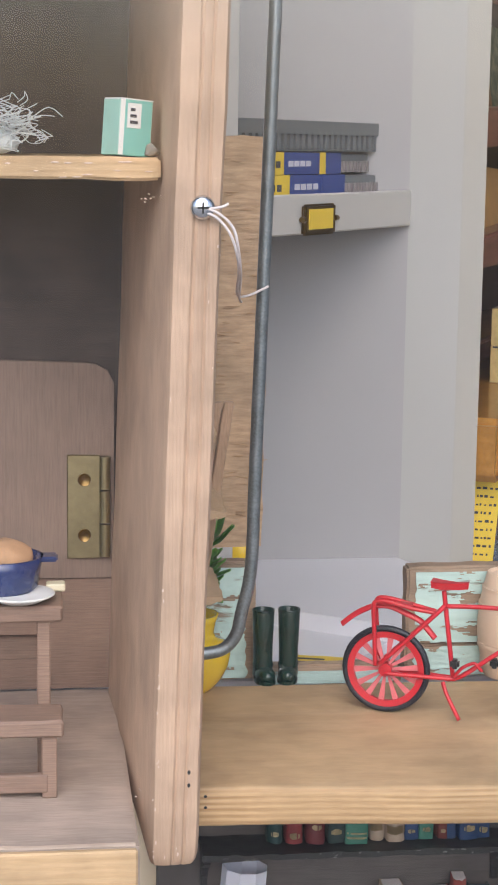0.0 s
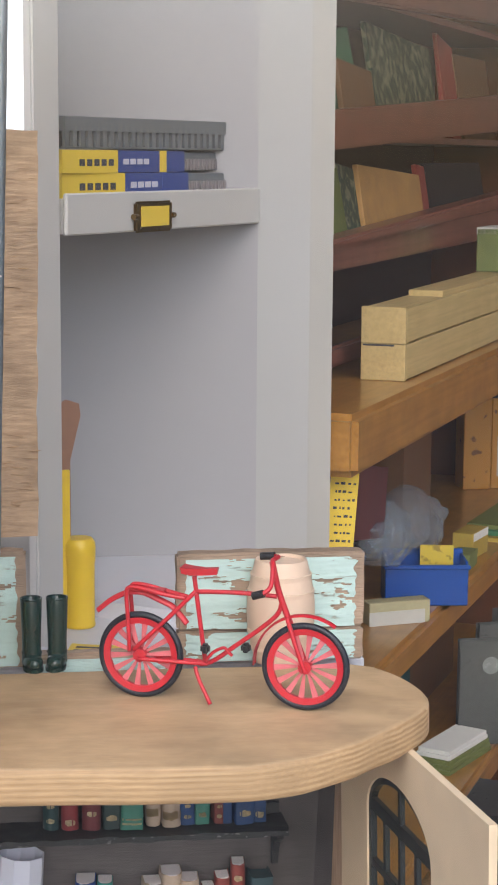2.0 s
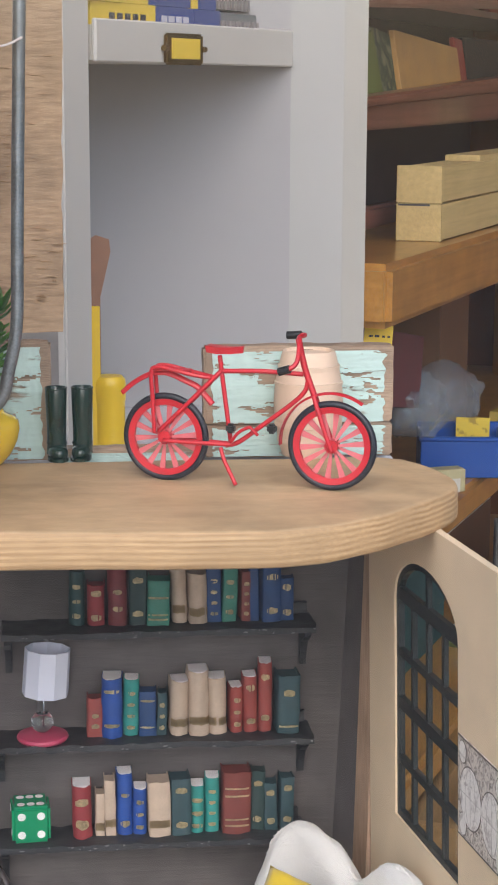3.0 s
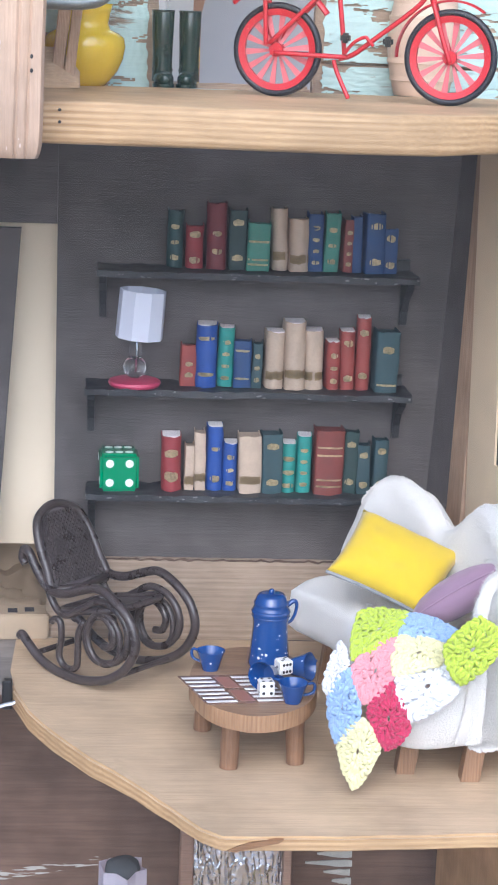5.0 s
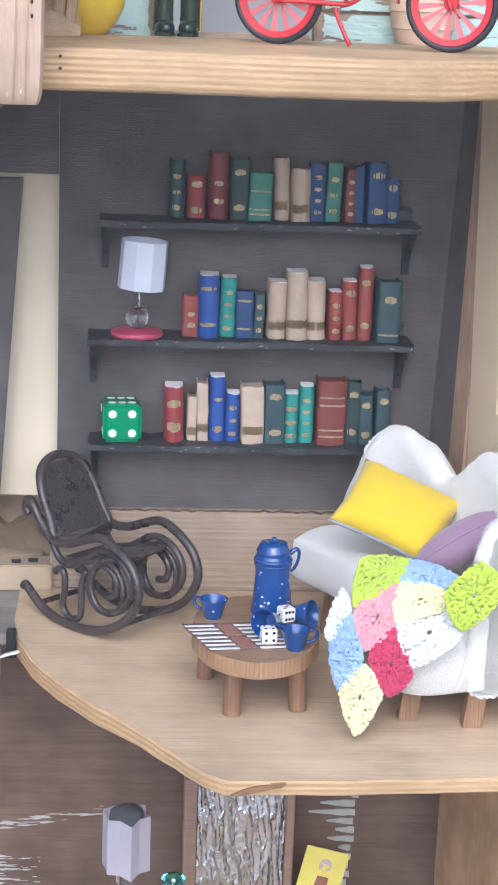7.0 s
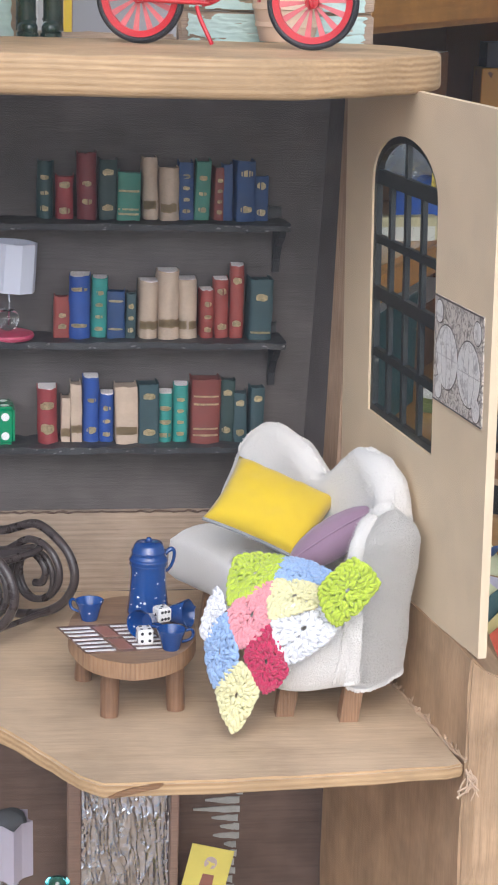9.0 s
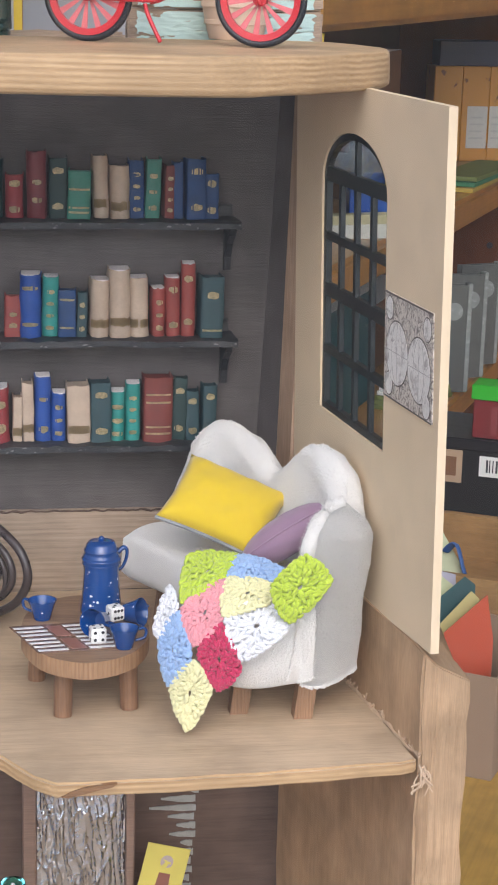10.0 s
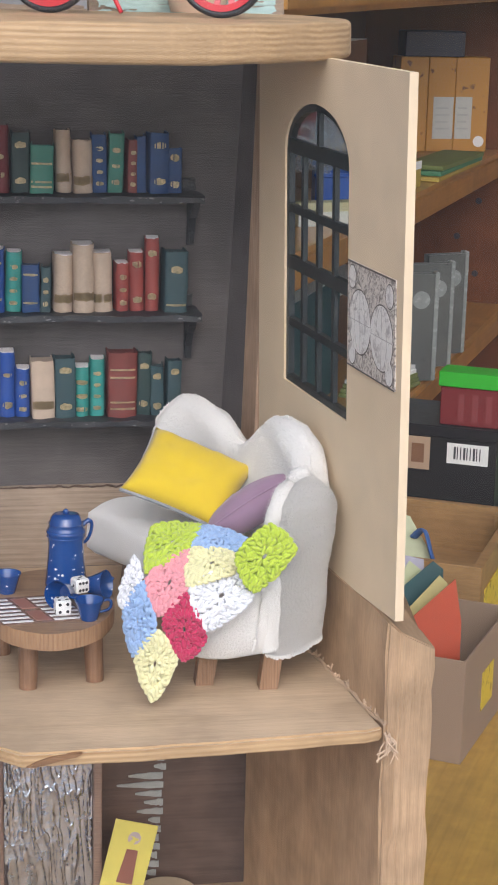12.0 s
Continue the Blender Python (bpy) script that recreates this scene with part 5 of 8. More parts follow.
    fold = part("fold", shake(tube(spline([(132, -136, 56), (133, -143.5, 42), (131.5, -146, 28), (129, -146.5, 17)], 6), [2.4 + 1.3 * math.sin(math.pi * k / 18) for k in range(19)], 12), 0.7, 0.16), FLEECE, s, smooth="all")

    def skirt(u, v):
        fall = 1 - v
        return Vector((102 + 34 * u, -143.4 - fall * (1.6 + 1.5 * math.sin(u * 15 + 0.6)) - 3 * math.sin(math.pi * v) * 0.5 + 5 * max(0, v - 0.75), 16.5 + 1.0 * math.sin(u * 13) + 30 * v)) - o
    skirt_ob = part("skirt", shake(grid(skirt, 40, 24), 0.6, 0.15, 5), FLEECE, s, smooth="all")
    for x, y, l in ((111, -135, 0), (133, -141, 0), (92, -50, 0), (138, -70, 0)):
        bm = shake(cut(slab([(x - 3.3 - 118, y - 3 + 92), (x + 3.3 - 118, y - 3 + 92), (x + 3.3 - 118, y + 3 + 92), (x - 3.3 - 118, y + 3 + 92)], 0, 18, 0.5), 6), 0.25, 0.2, x)
        for v in bm.verts:
            v.co.x += 0.12 * (v.co.z)
        part("leg", bm, SOFALEG, s, "stained square wooden leg", smooth=True)
    # short pile that roughens the outline
    rng = random.Random(3)
    tuft = bmesh.new()
    for ob, count, long in ((back, 13000, 0.3), (seat, 12000, 0.3), (arm, 26000, 0.4), (hem, 2600, 1.3), (fold, 1400, 1.0), (skirt_ob, 5000, 0.5)):
        me = ob.data
        polys = [p for p in me.polygons]
        areas = np.array([p.area for p in polys])
        for k in rng.choices(range(len(polys)), weights=areas, k=count):
            p = polys[k]
            vs = [me.vertices[i].co / MM for i in p.vertices]
            a, b = rng.random(), rng.random()
            pos = vs[0].lerp(vs[1], a).lerp(vs[3].lerp(vs[2], a) if len(vs) == 4 else vs[2], b)
            d = (Vector(p.normal) + 0.55 * Vector((rng.uniform(-1, 1), rng.uniform(-1, 1), rng.uniform(-1, 1)))).normalized()
            t = d.orthogonal().normalized() * 0.09
            q = d.cross(t)
            crest = pos.z > 66 and ob is back
            t *= 1.6 if crest else 1.0
            q = d.cross(t)
            tip = pos + d * long * rng.uniform(0.5, 1.15) * (1.9 if crest else 1)
            tri = [tuft.verts.new(pos + t), tuft.verts.new(pos - t * 0.5 + q * 0.9), tuft.verts.new(pos - t * 0.5 - q * 0.9), tuft.verts.new(tip)]
            tuft.faces.new((tri[0], tri[1], tri[3])), tuft.faces.new((tri[1], tri[2], tri[3])), tuft.faces.new((tri[2], tri[0], tri[3]))
    tagged(part("fleece_pile", tuft, FLEECE, s), kind="stuff")
    # cut edge of the pile along the seams: a row of short bristles
    fringe = bmesh.new()

    def bristles(line, out, size):
        """Short tapered tufts along a line, leaning to out(p)."""
        line = [Vector(q) for q in line]
        for a, b in zip(line, line[1:]):
            for k in range(max(1, int((b - a).length / 0.45))):
                q = a.lerp(b, k * 0.45 / max(0.01, (b - a).length))
                d = (Vector(out(q)).normalized() + 0.35 * Vector((rng.uniform(-1, 1), rng.uniform(-1, 1), rng.uniform(-1, 1)))).normalized()
                rod(q - d * 0.3, q + d * size * rng.uniform(0.35, 0.7), 0.5, 0.3, 5, bm=fringe)
    centre = Vector((120, -100, 20)) - o
    bristles([p + Vector((0, 0, -0.8)) - o for p in pts[6:]], lambda q: Vector((q.x - centre.x, q.y - centre.y, 1.4 * (q.z - centre.z))), 2.2)
    bristles([flap(0.01, 0.04 + 0.94 * k / 30) for k in range(31)], lambda q: (-1, -0.6, 0.1), 2.0)
    bristles([flap(k / 30, 0.0) for k in range(31)], lambda q: (0, -0.3, -1), 1.7)
    bristles([skirt(k / 20, 0.0) for k in range(21)], lambda q: (0, -0.4, -1), 1.5)
    bristles([Vector(q) - o for q in spline([(129.5, -139, 52), (130, -146, 40), (128.6, -147.2, 26), (126.4, -147.6, 16)], 6)], lambda q: (-1, -0.5, 0), 1.7)
    tagged(part("seam_bristles", fringe, FLEECE, s, smooth=True), kind="stuff")


FLEECE = cloth("cream_fleece", (0.85, 0.83, 0.79), weave=1.1, fuzz=0.9, vary=0.14, dist=1.0)
SOFALEG = wood("sofa_leg", (0.19, 0.10, 0.05), (0.35, 0.21, 0.12), 2, ring=0.35, rough=0.45)


def pillow(name, centre, xa, ya, w, h, t, mat, label, seam=None, oval=False):
    """A stuffed cushion with axes xa (across) and ya (up)."""
    xa, ya = Vector(xa).normalized(), Vector(ya).normalized()
    za = xa.cross(ya).normalized()
    ya = za.cross(xa)
    m = Matrix((xa, ya, za)).transposed().to_4x4()
    c = thing(name, *centre, label, "cushion")
    c.matrix_world = Matrix.Translation(Vector(centre) * MM) @ m

    def side(sg):
        def f(u, v):
            a, b = 2 * u - 1, 2 * v - 1
            if oval:
                r = math.sqrt(max(1e-6, a * a + b * b))
                k = max(abs(a), abs(b)) / r
                a, b = a * k, b * k
                puff = max(0, 1 - a * a - b * b) ** 0.5
                wr = 0.5 * noise.noise(Vector((a * 2.5, b * 2.5, sg * 5))) + 0.35 * noise.noise(Vector((a * 7, b * 3, sg)))
                return Vector((a * w / 2, b * h / 2, sg * t / 2 * puff + wr * puff))
            puff = ((1 - a ** 4) * (1 - b ** 4)) ** 0.5 * (1 - 0.25 * (a * a + b * b) / 2)
            px, py = 1 - 0.07 * (1 - b * b) * abs(a), 1 - 0.07 * (1 - a * a) * abs(b)
            wr = 1.0 * noise.noise(Vector((a * 2.2, b * 2.2, sg * 3 + w))) + 1.3 * abs(noise.noise(Vector((a * 2.4 - b * 1.2, b * 1.6 + a, w + 8)))) + 0.7 * noise.noise(Vector((a * 5 + b * 2, b * 2.5, w))) + 0.35 * noise.noise(Vector((a * 9, b * 9 - a * 4, w + 3)))
            return Vector((a * w / 2 * px, b * h / 2 * py, sg * t / 2 * puff + 1.1 * wr * puff ** 0.6))
        return f
    bm = grid(side(1), 22, 22)
    grid(side(-1), 22, 22, bm)
    bmesh.ops.remove_doubles(bm, verts=bm.verts, dist=0.02)
    part("cover", bm, mat, c, smooth="all")
    if seam:
        if oval:
            arc = [-0.94 + 1.88 * k / 30 for k in range(31)]
            pts = [Vector((a * w / 2, -0.62 * math.sqrt(1 - a * a) * h / 2, 0.79 * math.sqrt(1 - a * a) * t / 2 + 0.05 * noise.noise(Vector((a * 12, 0, 2))))) for a in arc]
        else:
            pts = [side(1)(k / 30, 0) + Vector((0, -0.35, -0.2)) for k in range(31)] + [side(1)(1, k / 30) + Vector((0.3, 0, -0.4)) for k in range(1, 9)]
        part("seam", tube(pts, 0.38 if oval else 0.7, 6), seam, c, smooth="all")


YELLOWCLOTH = cloth("yellow_cloth", (0.66, 0.47, 0.015), weave=3.5, fuzz=0.35, vary=0.14)
MAUVE = cloth("mauve_cloth", (0.30, 0.19, 0.27), weave=3.0, fuzz=0.3, vary=0.12)
PATTERNED = cloth("printed_piping", (0.32, 0.33, 0.34), weave=2.0, fuzz=0.3, vary=0.6)


BLANKET_AT = Vector((104, -150, 40))


def drape(x, z):
    """Depth of the cloth over the seat's front edge and round its corner."""
    over, side = max(0, z - 44), max(0, 94 - x)
    return -157.0 + over + 0.16 * over ** 2 + 0.06 * side ** 2


def granny_square(color, corners, parent, depth=None):
    """One crocheted square hung between four corners given as x and z, in turn round it."""
    p = [Vector((x, drape(x, z) if depth is None else depth + 0.1 * (z - 48), z)) - BLANKET_AT for x, z in [(u + 1.6, v + 1.0) for u, v in corners]]
    n = (p[2] - p[0]).cross(p[3] - p[1]).normalized()
    if n.y > 0:
        n = -n
    rng = random.Random(int(corners[0][0] * 7 + corners[0][1] * 3))
    bm = bmesh.new()

    def lay(a, b, up=0.0):
        a, b = 1.05 * a, 1.05 * b
        k = ((1 - a) * (1 + b) / 4, (1 + a) * (1 + b) / 4, (1 + a) * (1 - b) / 4, (1 - a) * (1 - b) / 4)
        q = Vector((0, 0, 0))
        for f, c in zip(k, p):
            q = q + c * f
        return q + n * (1.1 * (1 - 0.5 * (a * a + b * b)) + up)

    def ring(r, t):
        t = (t % 1.0) * 4
        e, q = int(t), (t - int(t)) * 2 - 1
        a, b = ((q, -1), (1, q), (-q, 1), (-1, -q))[e]
        k = 1 / max(1.0, math.hypot(a, b)) ** (0.95 - 0.47 * r)
        return a * r * k, b * r * k
    # close-knit ground with an open eye in the middle
    m = 14
    soft = lambda a, b: (max(abs(a), abs(b), 1e-6) / max(math.hypot(a, b), 1e-6)) ** 0.48
    spot = [2 * i / m - 1 for i in range(m + 1)]
    net = [[bm.verts.new(lay(a * soft(a, b), b * soft(a, b), 0.1)) for b in spot] for a in spot]
    for i in range(m):
        for j in range(m):
            if math.hypot((2 * i + 1) / m - 1, (2 * j + 1) / m - 1) > 0.13:
                bm.faces.new((net[i][j], net[i + 1][j], net[i + 1][j + 1], net[i][j + 1]))
    size = ((p[1] - p[0]).length + (p[2] - p[1]).length + (p[3] - p[2]).length + (p[0] - p[3]).length) / 60
    y = 0.56 * min(1.15, max(0.8, size))

    def strand(r0, t0, r1, t1, up, thick):
        (a0, b0), (a1, b1) = ring(r0, t0), ring(r1, t1)
        pts = [lay(a0 + (a1 - a0) * f, b0 + (b1 - b0) * f, u) for f, u in ((0, 0.3), (0.3, up), (0.72, up * 0.95), (1, 0.4))]
        tube(spline(pts, 2), [thick * g for g in (0.8, 0.95, 1.05, 1.1, 1.1, 1.05, 0.9)], 6, bm=bm)

    def chain(r, count, thick, wide=0.07):
        """A round of slanting loops, each over the foot of the next."""
        for k in range(count):
            t, h = (k + rng.uniform(-0.25, 0.25)) / count, rng.uniform(0.75, 1.25)
            w = 1.25 / count
            pts = [lay(*ring(r - wide, t), 0.45), lay(*ring(r - 0.2 * wide, t + 0.25 * w), h), lay(*ring(r + wide, t + 0.7 * w), h * 0.95), lay(*ring(r + 0.3 * wide, t + w), 0.45)]
            tube(spline(pts, 2), thick, 6, bm=bm)
    tube([lay(*ring(0.15, k / 14), 0.6) for k in range(14)], y * 0.85, 6, True, bm=bm)
    for r0, r1, count, fat in ((0.15, 0.40, 11, 1.1), (0.44, 0.69, 22, 1.15), (0.73, 0.98, 36, 1.2)):
        for k in range(count):
            gap = 0.25 if k % 3 == 0 else -0.12 if k % 3 == 1 else -0.1
            t = (k + gap + rng.uniform(-0.15, 0.15)) / count
            slant = rng.choice((-1, 1)) * rng.uniform(0.1, 0.55) / count
            strand(r0 + rng.uniform(-0.03, 0.03), t - slant, r1 + rng.uniform(-0.03, 0.03), t + slant, rng.uniform(0.8, 1.6), y * fat)
    chain(0.43, 15, y, 0.06)
    chain(0.72, 24, y, 0.06)
    chain(1.0, 30, y * 1.15, 0.07)
    shake(bm, 0.35, 0.4, corners[0][0])
    for v in bm.verts:
        v.co.z = max(v.co.z, 0.4 - BLANKET_AT.z)
    part("crochet_square", bm, YARN[color], parent, f"{color} crocheted square", smooth="all")


YARN = {k: cloth("yarn_" + k, c, weave=5, fuzz=0.4, vary=0.12) for k, c in dict(lime=(0.48, 0.60, 0.05), blue=(0.33, 0.47, 0.72), pink=(0.76, 0.32, 0.35), cream=(0.79, 0.75, 0.42), white=(0.80, 0.80, 0.82), crimson=(0.52, 0.03, 0.10)).items()}


def blanket():
    b = thing("crochet_blanket", *BLANKET_AT, "crocheted patchwork blanket of bright granny squares over the sofa", "blanket")
    granny_square("white", ((84.6, 49.5), (86.4, 45.2), (81.5, 33), (78.4, 34.5)), b)
    granny_square("lime", ((91.5, 54.2), (109.4, 54.2), (103.2, 50.6), (86.3, 45.2)), b)
    granny_square("blue", ((109.6, 54.2), (125, 51.6), (118.8, 49.6), (103.4, 50.6)), b)
    granny_square("cream", ((103.2, 50.6), (119, 49.6), (116.6, 45.4), (99.8, 42.5)), b)
    granny_square("pink", ((86.3, 45.2), (102.8, 50.6), (99.9, 41), (90.4, 31.8)), b)
    granny_square("blue", ((79.8, 32.4), (86.3, 44.8), (90.6, 28.9), (82.8, 16.2)), b)
    granny_square("crimson", ((91.2, 31.5), (99.8, 42), (107.1, 24.6), (99, 16.2)), b)
    granny_square("cream", ((82.9, 16.2), (90.6, 28.7), (97.6, 17.4), (89.2, 1.2)), b)
    granny_square("white", ((100, 42.4), (117.9, 48.2), (123.2, 38.3), (106.6, 26.2)), b)
    granny_square("lime", ((115.4, 53.6), (127.6, 65.4), (137.6, 55.6), (122.6, 40.6)), b, depth=-158.5)


wall_shelf(-2, 125, 158.0, (-1, 1))
wall_shelf(-6, 124.5, 110.8, (-1, 1))
wall_shelf(-5, 122, 67.6, (-1, 1))
books()
die(7.8, -10, 67.6, 15.8, 4, GREENDIE, WHITEPIP, "large green die with white pips on the shelf", (6, 4, 2))
table_lamp()
rocking_chair()
coffee_table()
game_board()
coffee_pot()
cup(43, -103, TT, 150, 0, "small blue enamel cup standing on the table")
cup(70.5, -133.5, TT, 10, 0, "small blue enamel cup beside a white die")
cup(72, -111, TT + 4.4, 60, 78, "small blue enamel cup tipped on its side")
cup(64, -118, TT + 4.6, -35, 80, "small blue enamel cup lying on its side")
die(61.5, -128, TT + 0.5, 5.4, 8, WHITEDIE, BLACKPIP, "tiny white die on the game board", (4, 4, 2))
die(68.5, -116, TT + 4.0, 5.2, 25, WHITEDIE, BLACKPIP, "tiny white die leaning against a tipped cup", (3, 6, 1))
sofa()
pillow("yellow_cushion", (110.8, -88.6, 62.4), (31, -13, -11), (17, 25, 18), 41, 33, 12.5, YELLOWCLOTH, "plump bright yellow cushion on the sofa", PATTERNED)
pillow("mauve_cushion", (130.6, -112, 58), (28, -4, 20), (-5, 16, 0), 38, 17, 13.5, MAUVE, "oval mauve velvet cushion on the sofa", MAUVE, oval=True)
blanket()

# ---- left compartment of the doll's house ----
OLDBROWN = wood("stained_board", (0.055, 0.042, 0.036), (0.105, 0.078, 0.064), 0, ring=0.05, lines=0.35, blotch=0.3, relief=0.25)
PINKBOARD = wood("pinkish_board", (0.22, 0.155, 0.12), (0.30, 0.215, 0.17), 2, ring=0.08, lines=0.25, blotch=0.15, relief=0.2)
DUSTYFLOOR = wood("dusty_floor", (0.42, 0.33, 0.27), (0.60, 0.49, 0.41), 0, ring=0.2, lines=0.5, blotch=0.3)
GREYFLOOR = wood("grey_floor", (0.20, 0.18, 0.165), (0.36, 0.32, 0.29), 0, ring=0.18, lines=0.55, blotch=0.35)
LIMEDBROWN = wood("limed_brown", (0.22, 0.14, 0.10), (0.36, 0.24, 0.18), 0, ring=0.4, lines=0.5, blotch=0.25)
TEAL = plain("teal_card", (0.22, 0.50, 0.44), 0.6, vary=0.06)
WHITECARD = plain("white_card", (0.74, 0.74, 0.72), 0.7, vary=0.04)
LILAC = plain("lilac_paper", (0.66, 0.63, 0.72), 0.8, vary=0.04)
CARDBOARD = plain("cardboard", (0.42, 0.30, 0.20), 0.85, vary=0.08, scale=0.06)
NAVYGLAZE = plain("navy_glaze", (0.02, 0.035, 0.13), 0.25, vary=0.15, coat=0.4)
BRASS = plain("brass", (0.55, 0.42, 0.16), 0.32, metal=1.0, vary=0.15)
INK = plain("dark_ink", (0.05, 0.05, 0.06), 0.7)
LIMECHIP = plain("lime_chip", (0.62, 0.50, 0.42), 0.85)


def post_left():
    lean = lambda z: 0.028 * (z - 319)

    def nearer(x, y, z):
        """The post's front stands 22 mm before the side room's edge."""
        return (-46 + 0.961 * (x + 46), y - 22, 450 + 0.961 * (z - 450)) if y < -130 else (x, y, max(z, 217))
    prof = [(-28, -140), (-22.6, -140.6), (-21.8, -139.8), (-21.0, -140.4), (-18.8, -140.2), (-18.1, -139.5), (-17.3, -140.2), (-14.2, -139.6), (-13.2, -138), (-16.8, -119), (-26, -116.5), (-33.4, -24), (-37, -24), (-36.8, -27), (-29.4, -137.6)]
    bm = bmesh.new()
    zs = [203, 204.5, 207, 212, 222] + [222 + 14 * k for k in range(1, 25)]
    rings = []
    for z in zs:
        tuck = {203: 2.4, 204.5: 1.0, 207: 0.2}.get(z, 0)
        ring = []
        for x, y in prof:
            cx, cy = -22, -80
            f = 1 - tuck / 16
            wob = noise.noise(Vector((x * 0.2, y * 0.05, z * 0.035)))
            px, py = (cx + (x - cx) * f if tuck else x) + 0.5 * wob, y + tuck * 0.6 * (1 if y < -100 else 0) + 0.35 * noise.noise(Vector((z * 0.06, x * 0.3, 3)))
            ring.append(bm.verts.new(nearer(px + lean(z), py, z)))
        rings.append(ring)
    n = len(prof)
    for a, b in zip(rings, rings[1:]):
        for i in range(n):
            bm.faces.new((a[i], a[(i + 1) % n], b[(i + 1) % n], b[i]))
    bm.faces.new(rings[0][::-1]), bm.faces.new(rings[-1])
    solo("post_left", bm, PINKWOOD, "pinkish limed wooden corner post with grooves", kind="structure", smooth=True)
    rng = random.Random(12)
    bm = bmesh.new()
    for k in range(34):
        z = 206 + 200 * rng.random() ** 1.8
        x = rng.choice([-28.3, -28, -27.6, -14.2, -20, -24, -17]) + rng.uniform(-0.6, 0.6) + lean(z)
        ball(*nearer(x, -140.2, z), 0.3, bm=bm, sub=1, sx=rng.uniform(0.4, 1.2), sy=0.2, sz=rng.uniform(0.6, 2.6))
    for z in (228, 420):
        for k in range(9):
            ball(-33 + rng.uniform(-3, 5), -139 + rng.uniform(-2, 6) if z > 300 else -126 - 3 * k * 0.6, z + rng.uniform(-1.5, 1.5), 0.5, bm=bm, sub=1, sx=rng.uniform(0.5, 1.6), sz=0.6)
    for z in (243.5, 239.3):
        solo("trim_nail_hole", ball(-20.6, -162.4, z, 0.5, sub=2, sy=0.4, sz=1.5), BLACK, "small dark hole in the worn post", kind="structure")
    solo("trim_lime_chips", bm, LIMECHIP, "pale chips of paint on the worn post", kind="structure", smooth=True)


def left_compartment():
    st = dict(kind="structure")
    bm = box(-150, -178, 203, -36.5, -18, 227)
    cut(bm, 12, 0)
    bevel(bm, bm.verts, 1.2, 2)
    shake(bm, 0.5, 0.1, 5)
    solo("floor_left", bm, DUSTYFLOOR, "pale dusty pine floor board of the side room", smooth=True, **st)
    solo("trim_floor_front", box(-150, -181, 203, -37.5, -178.3, 226, 0.6), PINE, "lighter pine strip on the floor's front edge", **st)
    solo("wall_left_back", box(-150, -18, 228, -28, -12, 505), OLDBROWN, "dark brown board back wall of the side room", **st)
    out = [(-149, 272), (-37.6, 272), (-37.6, 347), (-40, 352), (-45, 354.5), (-52, 355), (-149, 358)]
    bm = bmesh.new()
    a, b = [bm.verts.new((x, -18.2, z)) for x, z in out], [bm.verts.new((x, -21.5, z)) for x, z in out]
    bm.faces.new(a), bm.faces.new(b[::-1])
    for i in range(len(out)):
        bm.faces.new((a[i], b[i], b[(i + 1) % len(out)], a[(i + 1) % len(out)]))
    solo("panel_left", bm, PINKBOARD, "pinkish wooden panel with a rounded top corner", **st)
    solo("skirting_left", box(-149, -20.5, 228, -34, -18.2, 271.5), LIMEDBROWN, "brown board under the panel", **st)
    bm = box(-149, -141, 425.3, -29, -24, 432.3)
    cut(bm, 10, 0)
    bevel(bm, bm.verts, 0.8, 2)
    shake(bm, 0.6, 0.12, 2)
    solo("shelf_left", bm, PINE, "pine shelf board with a worn pale edge", smooth=True, **st)
    # added above the view only to keep daylight out of the side room
    solo("roof_left", box(-150, -178, 506.2, -40, -12, 514), OLDBROWN, "unseen brown board added to shade the side room", **st)
    rng = random.Random(3)
    bm = bmesh.new()
    for k in range(22):
        ball(rng.uniform(-105, -30), -141.3, rng.uniform(425.8, 431), 0.35, bm=bm, sub=1, sx=rng.uniform(0.8, 6), sy=0.5, sz=rng.uniform(0.3, 0.9))
    solo("trim_shelf_wear", bm, LIMECHIP, "white worn paint along the shelf edge", smooth=True, **st)


def hinge():
    h = thing("brass_hinge", -47.8, -22, 300, "brass butt hinge with two screws on the panel", "hinge")
    part("leaf", box(-7.5, -1.2, -20, 5, 0, 20, 0.3), OLDBRASS, h)
    for z0 in (-19, -6, 7):
        part("knuckle", rod((6.8, -1.6, z0), (6.8, -1.6, z0 + 12.4), 2.1, seg=14), OLDBRASS, h, smooth=True)
    for z in (-11, 10.5):
        part("screw", turned(lathe([(0, 0), (2.6, 0), (2.4, 0.7), (1.4, 0.3), (0, 0.1)], 16), Matrix.Translation((-1, -1.2, z)) @ Matrix.Rotation(radians(90), 4, "X")), DARKBRASS, h, "dark countersunk screw", smooth=True)


OLDBRASS = plain("dull_brass", (0.36, 0.31, 0.18), 0.36, metal=1.0, vary=0.2)
DARKBRASS = plain("dark_brass", (0.20, 0.13, 0.05), 0.3, metal=1.0)


